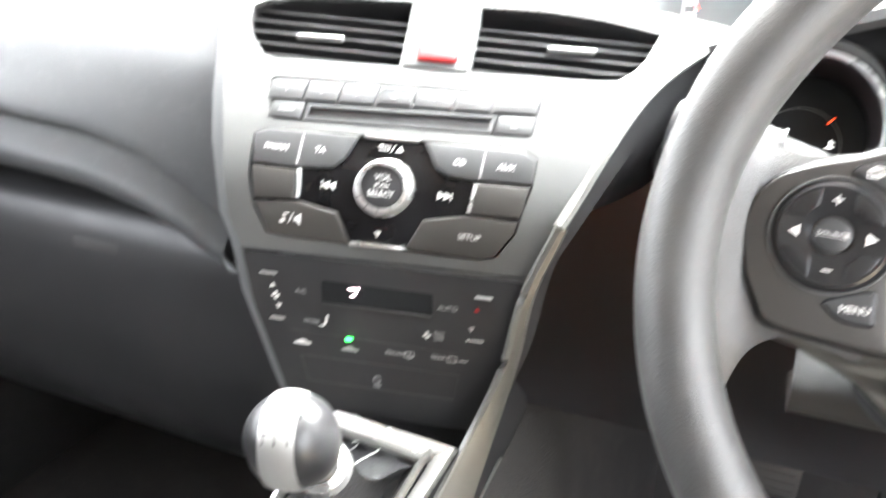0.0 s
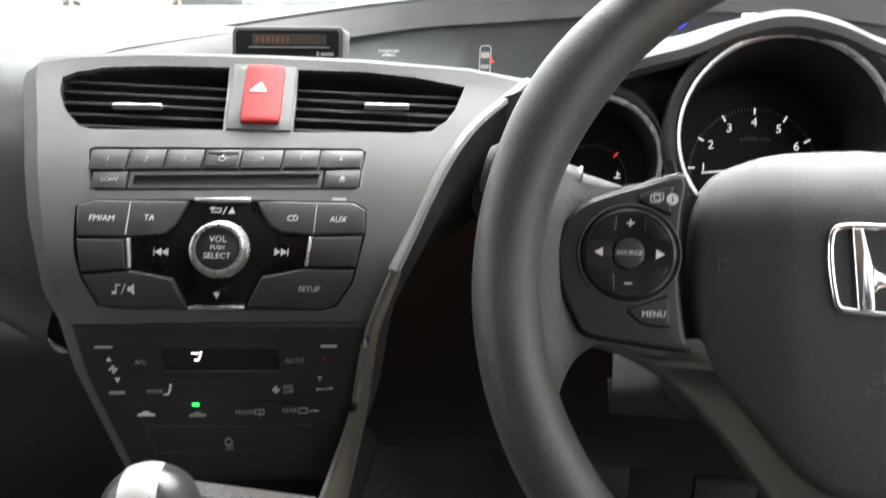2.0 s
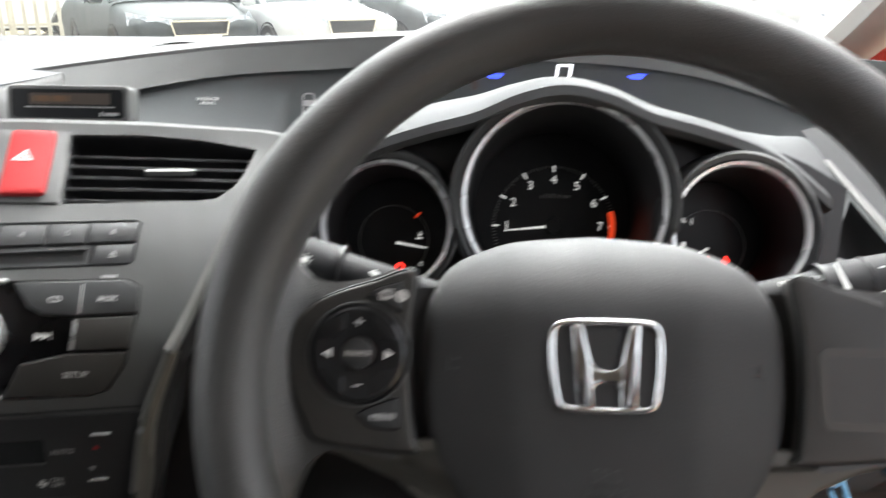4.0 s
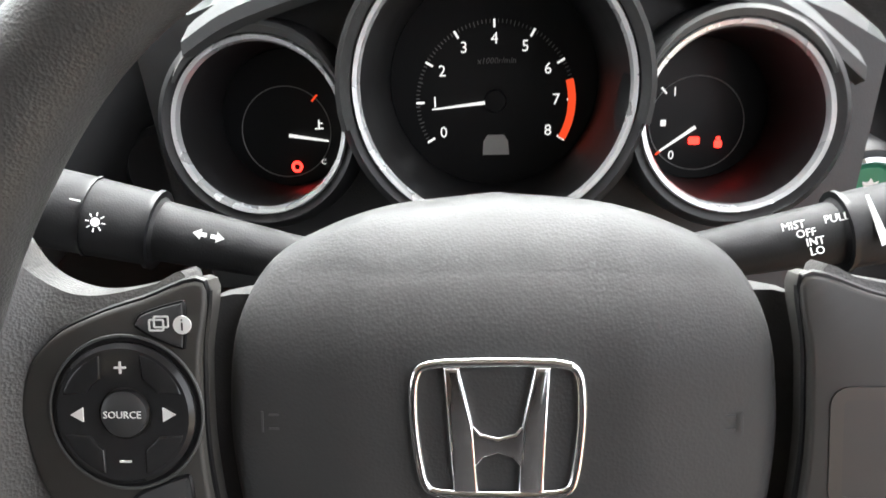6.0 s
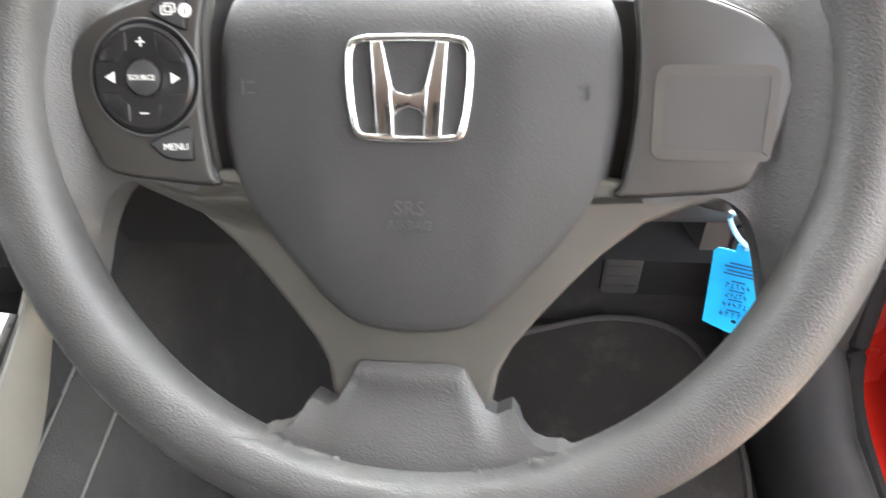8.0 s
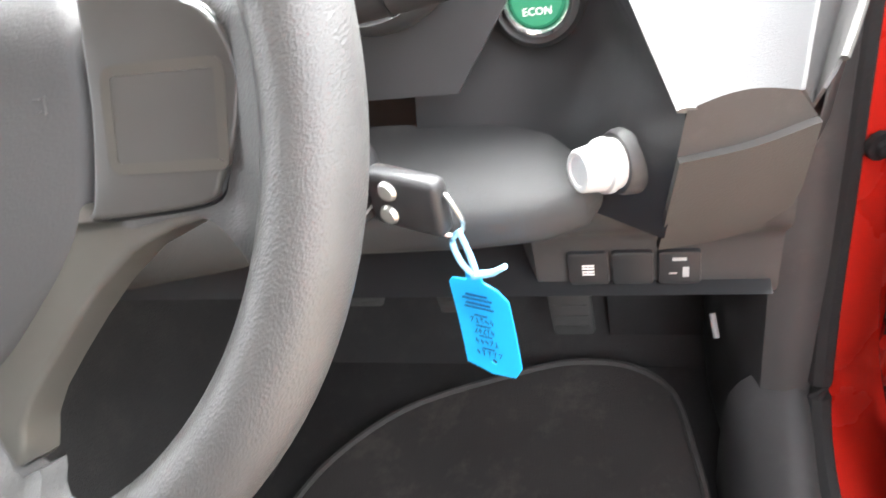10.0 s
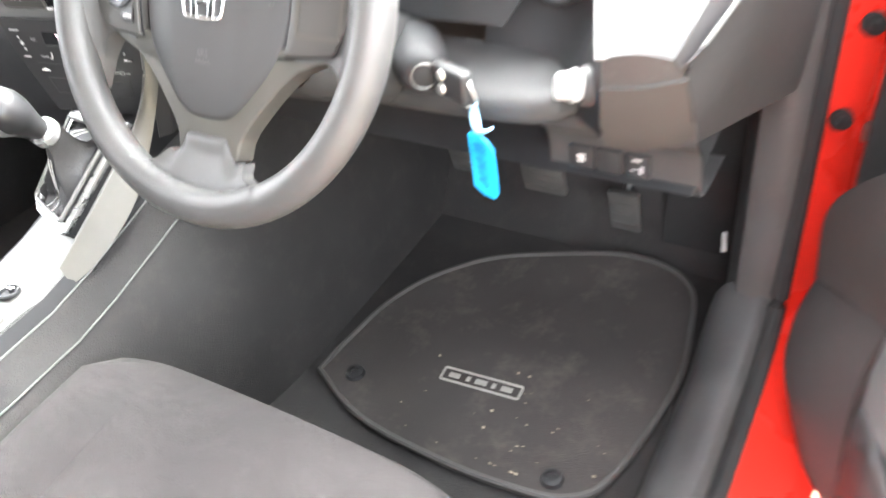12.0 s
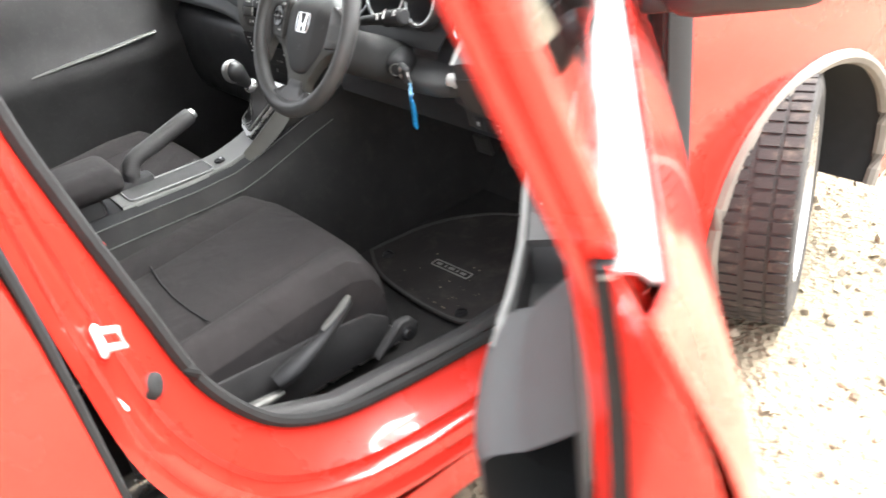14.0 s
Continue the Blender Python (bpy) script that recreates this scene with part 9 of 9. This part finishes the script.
shield = [[(0.256, 0.572, 0.156), (0.30, 0.598, 0.160), (0.345, 0.622, 0.161), (0.42, 0.62, 0.146)], [(0.254, 0.515, 0.159), (0.30, 0.53, 0.165), (0.352, 0.555, 0.150), (0.42, 0.56, 0.13)], [(0.256, 0.462, 0.160), (0.312, 0.464, 0.169), (0.357, 0.488, 0.122), (0.42, 0.50, 0.112)]]
part("pocket_shield", skin([spline([on_door(*p) for p in row], 20) for row in shield], 0.002), DOORGREY, door, "satin grey shield ahead of the pocket")
# shell: inner steel edge, outer skin, rear edge with weather strip
skin_rows = []
for a in (0.075, 0.08, 0.12, 0.3, 0.6, 0.9, 1.04, 1.075, 1.085):
    e = 0.02 if 0.08 < a < 1.07 else 0.008
    skin_rows.append(spline([on_door(a, 0.235, 0.045 - 0), on_door(a, 0.28, 0.012 - e), on_door(a, 0.45, -0.004 - e), on_door(a, 0.66, -0.002 - e), on_door(a, 0.80, 0.022 - e), on_door(a, 0.94, 0.078 - e)], 20))
part("outer_skin", skin(skin_rows, 0.003), REDPAINT, door, "glossy red outer door skin")
edge_pts = [(1.075, 0.24), (1.085, 0.40), (1.09, 0.60), (1.092, 0.80), (1.09, 0.95)]
inner_pts = [(0.90, 0.26, 0.11), (0.94, 0.40, 0.115), (0.958, 0.60, 0.115), (0.98, 0.80, 0.114), (1.00, 0.95, 0.126)]
skin_b = lambda z: float(np.interp(z, [0.235, 0.28, 0.45, 0.66, 0.80, 0.93], [0.045, 0.012, -0.004, -0.002, 0.022, 0.072]))
er = [[on_door(a, z, skin_b(z) + 0.006) for a, z in edge_pts], [on_door(a - 0.008, z, skin_b(z) * 0.7 + 0.032) for a, z in edge_pts], [on_door(a * 0.5 + 0.525, z, 0.6 * b + 0.022) for a, z, b in inner_pts], [on_door(a, z, b) for a, z, b in inner_pts]]
part("rear_edge", skin([spline(r, 24) for r in er], 0.002), REDPAINT, door, "red painted rear door edge")
fe = [(0.03, 0.26), (0.03, 0.5), (0.03, 0.8), (0.05, 1.0)]
part("front_edge", skin([spline([on_door(a + 0.05, z, -0.012) for a, z in fe], 14), spline([on_door(a + 0.03, z, 0.012) for a, z in fe], 14), spline([on_door(a + 0.06, z, 0.04) for a, z in fe], 14), spline([on_door(0.112, z, 0.075) for a, z in fe], 14)], 0.002), RUBBER, door, "black front edge of the door")
be = [[on_door(a, 0.25 if 0.1 < a < 0.9 else 0.265, b) for a in (0.06, 0.3, 0.7, 0.90)] for b in (0.03, 0.115)]
part("bottom_edge", skin(be, 0.003), REDPAINT, door)
part("edge_seal", tube(spline([on_door(a * 0.5 + 0.528, z, 0.6 * b + 0.024) for a, z, b in inner_pts], 20), 0.009, 8), RUBBER, door, "black rubber edge seal")
part("latch", box(0.03, 0.012, 0.075, 0.004, axes(on_door(1.078, 0.66, 0.055), DOOR_B, DOOR_A, (0, 0, 1))), STEEL, door, "steel door latch plate")
# belt rail and window frame
BELT_A = (0.05, 0.3, 0.6, 0.9, 1.04)
# silver strip closes the door top between skin and glass
bm_rows = [[on_door(a, z, b) for a in BELT_A] for z, b in ((0.940, 0.066), (0.949, 0.076), (0.951, 0.088), (0.945, 0.102))]
part("belt_strip", skin(bm_rows, 0.003), PLATE, door, "silver strip below the window")
part("belt_seal", tube(spline([on_door(a, belt(a) + 0.006, 0.108) for a in (0.20, 0.3, 0.6, 0.9, 1.02)], 16), 0.009, 8), RUBBER, door, "black window seal")
wf = spline([on_door(0.10, 0.99, 0.08), on_door(0.24, 1.12, 0.115), on_door(0.48, 1.27, 0.17), on_door(0.78, 1.36, 0.215), on_door(1.0, 1.39, 0.225), on_door(1.075, 1.34, 0.205), on_door(1.062, 1.14, 0.152), on_door(0.985, 0.86, 0.075)], 50)
part("window_frame", tube(wf, 0.016, 10, flat=0.8), REDPAINT, door, "red painted window frame")
part("frame_seal", tube([p + DOOR_B * 0.012 - DOOR_A * 0.010 for p in wf], 0.0065, 8), RUBBER, door, "black rubber seal round the window frame")
part("window_frame_inner", tube([p + DOOR_B * 0.018 + DOOR_A * 0.006 for p in wf[28:]], 0.0085, 10), REDPAINT, door, "red painted rear window frame")
pane_rows = []
for k in range(9):
    t = k / 8
    lo = on_door(0.10 + 0.93 * t, belt(0.10 + t), 0.092)
    i = min(49, int(2 + t * 42))
    hi = wf[i]
    pane_rows.append([lo, lo.lerp(hi, 0.5), hi])
pane = part("window_pane", skin(pane_rows, 0.003), DUSTYGLASS, door, "clear raised door window")
pane.visible_shadow = False
# mirror on the outside
mir = on_door(0.25, 0.965, -0.11)
mm = axes(mir, DOOR_A, DOOR_B, (0, 0, 1))
mh = part("door_mirror", box(0.13, 0.25, 0.155, 0.05, mm, 4), BLACK, door, "black and red outside mirror")
part("mirror_glass", box(0.004, 0.20, 0.075, 0.0, mm @ Matrix.Translation((0.068, 0, 0.024))), CHROME, mh)
part("mirror_foot", box(0.08, 0.10, 0.04, 0.012, mm @ Matrix.Translation((-0.02, 0.10, -0.05))), BLACK, mh)
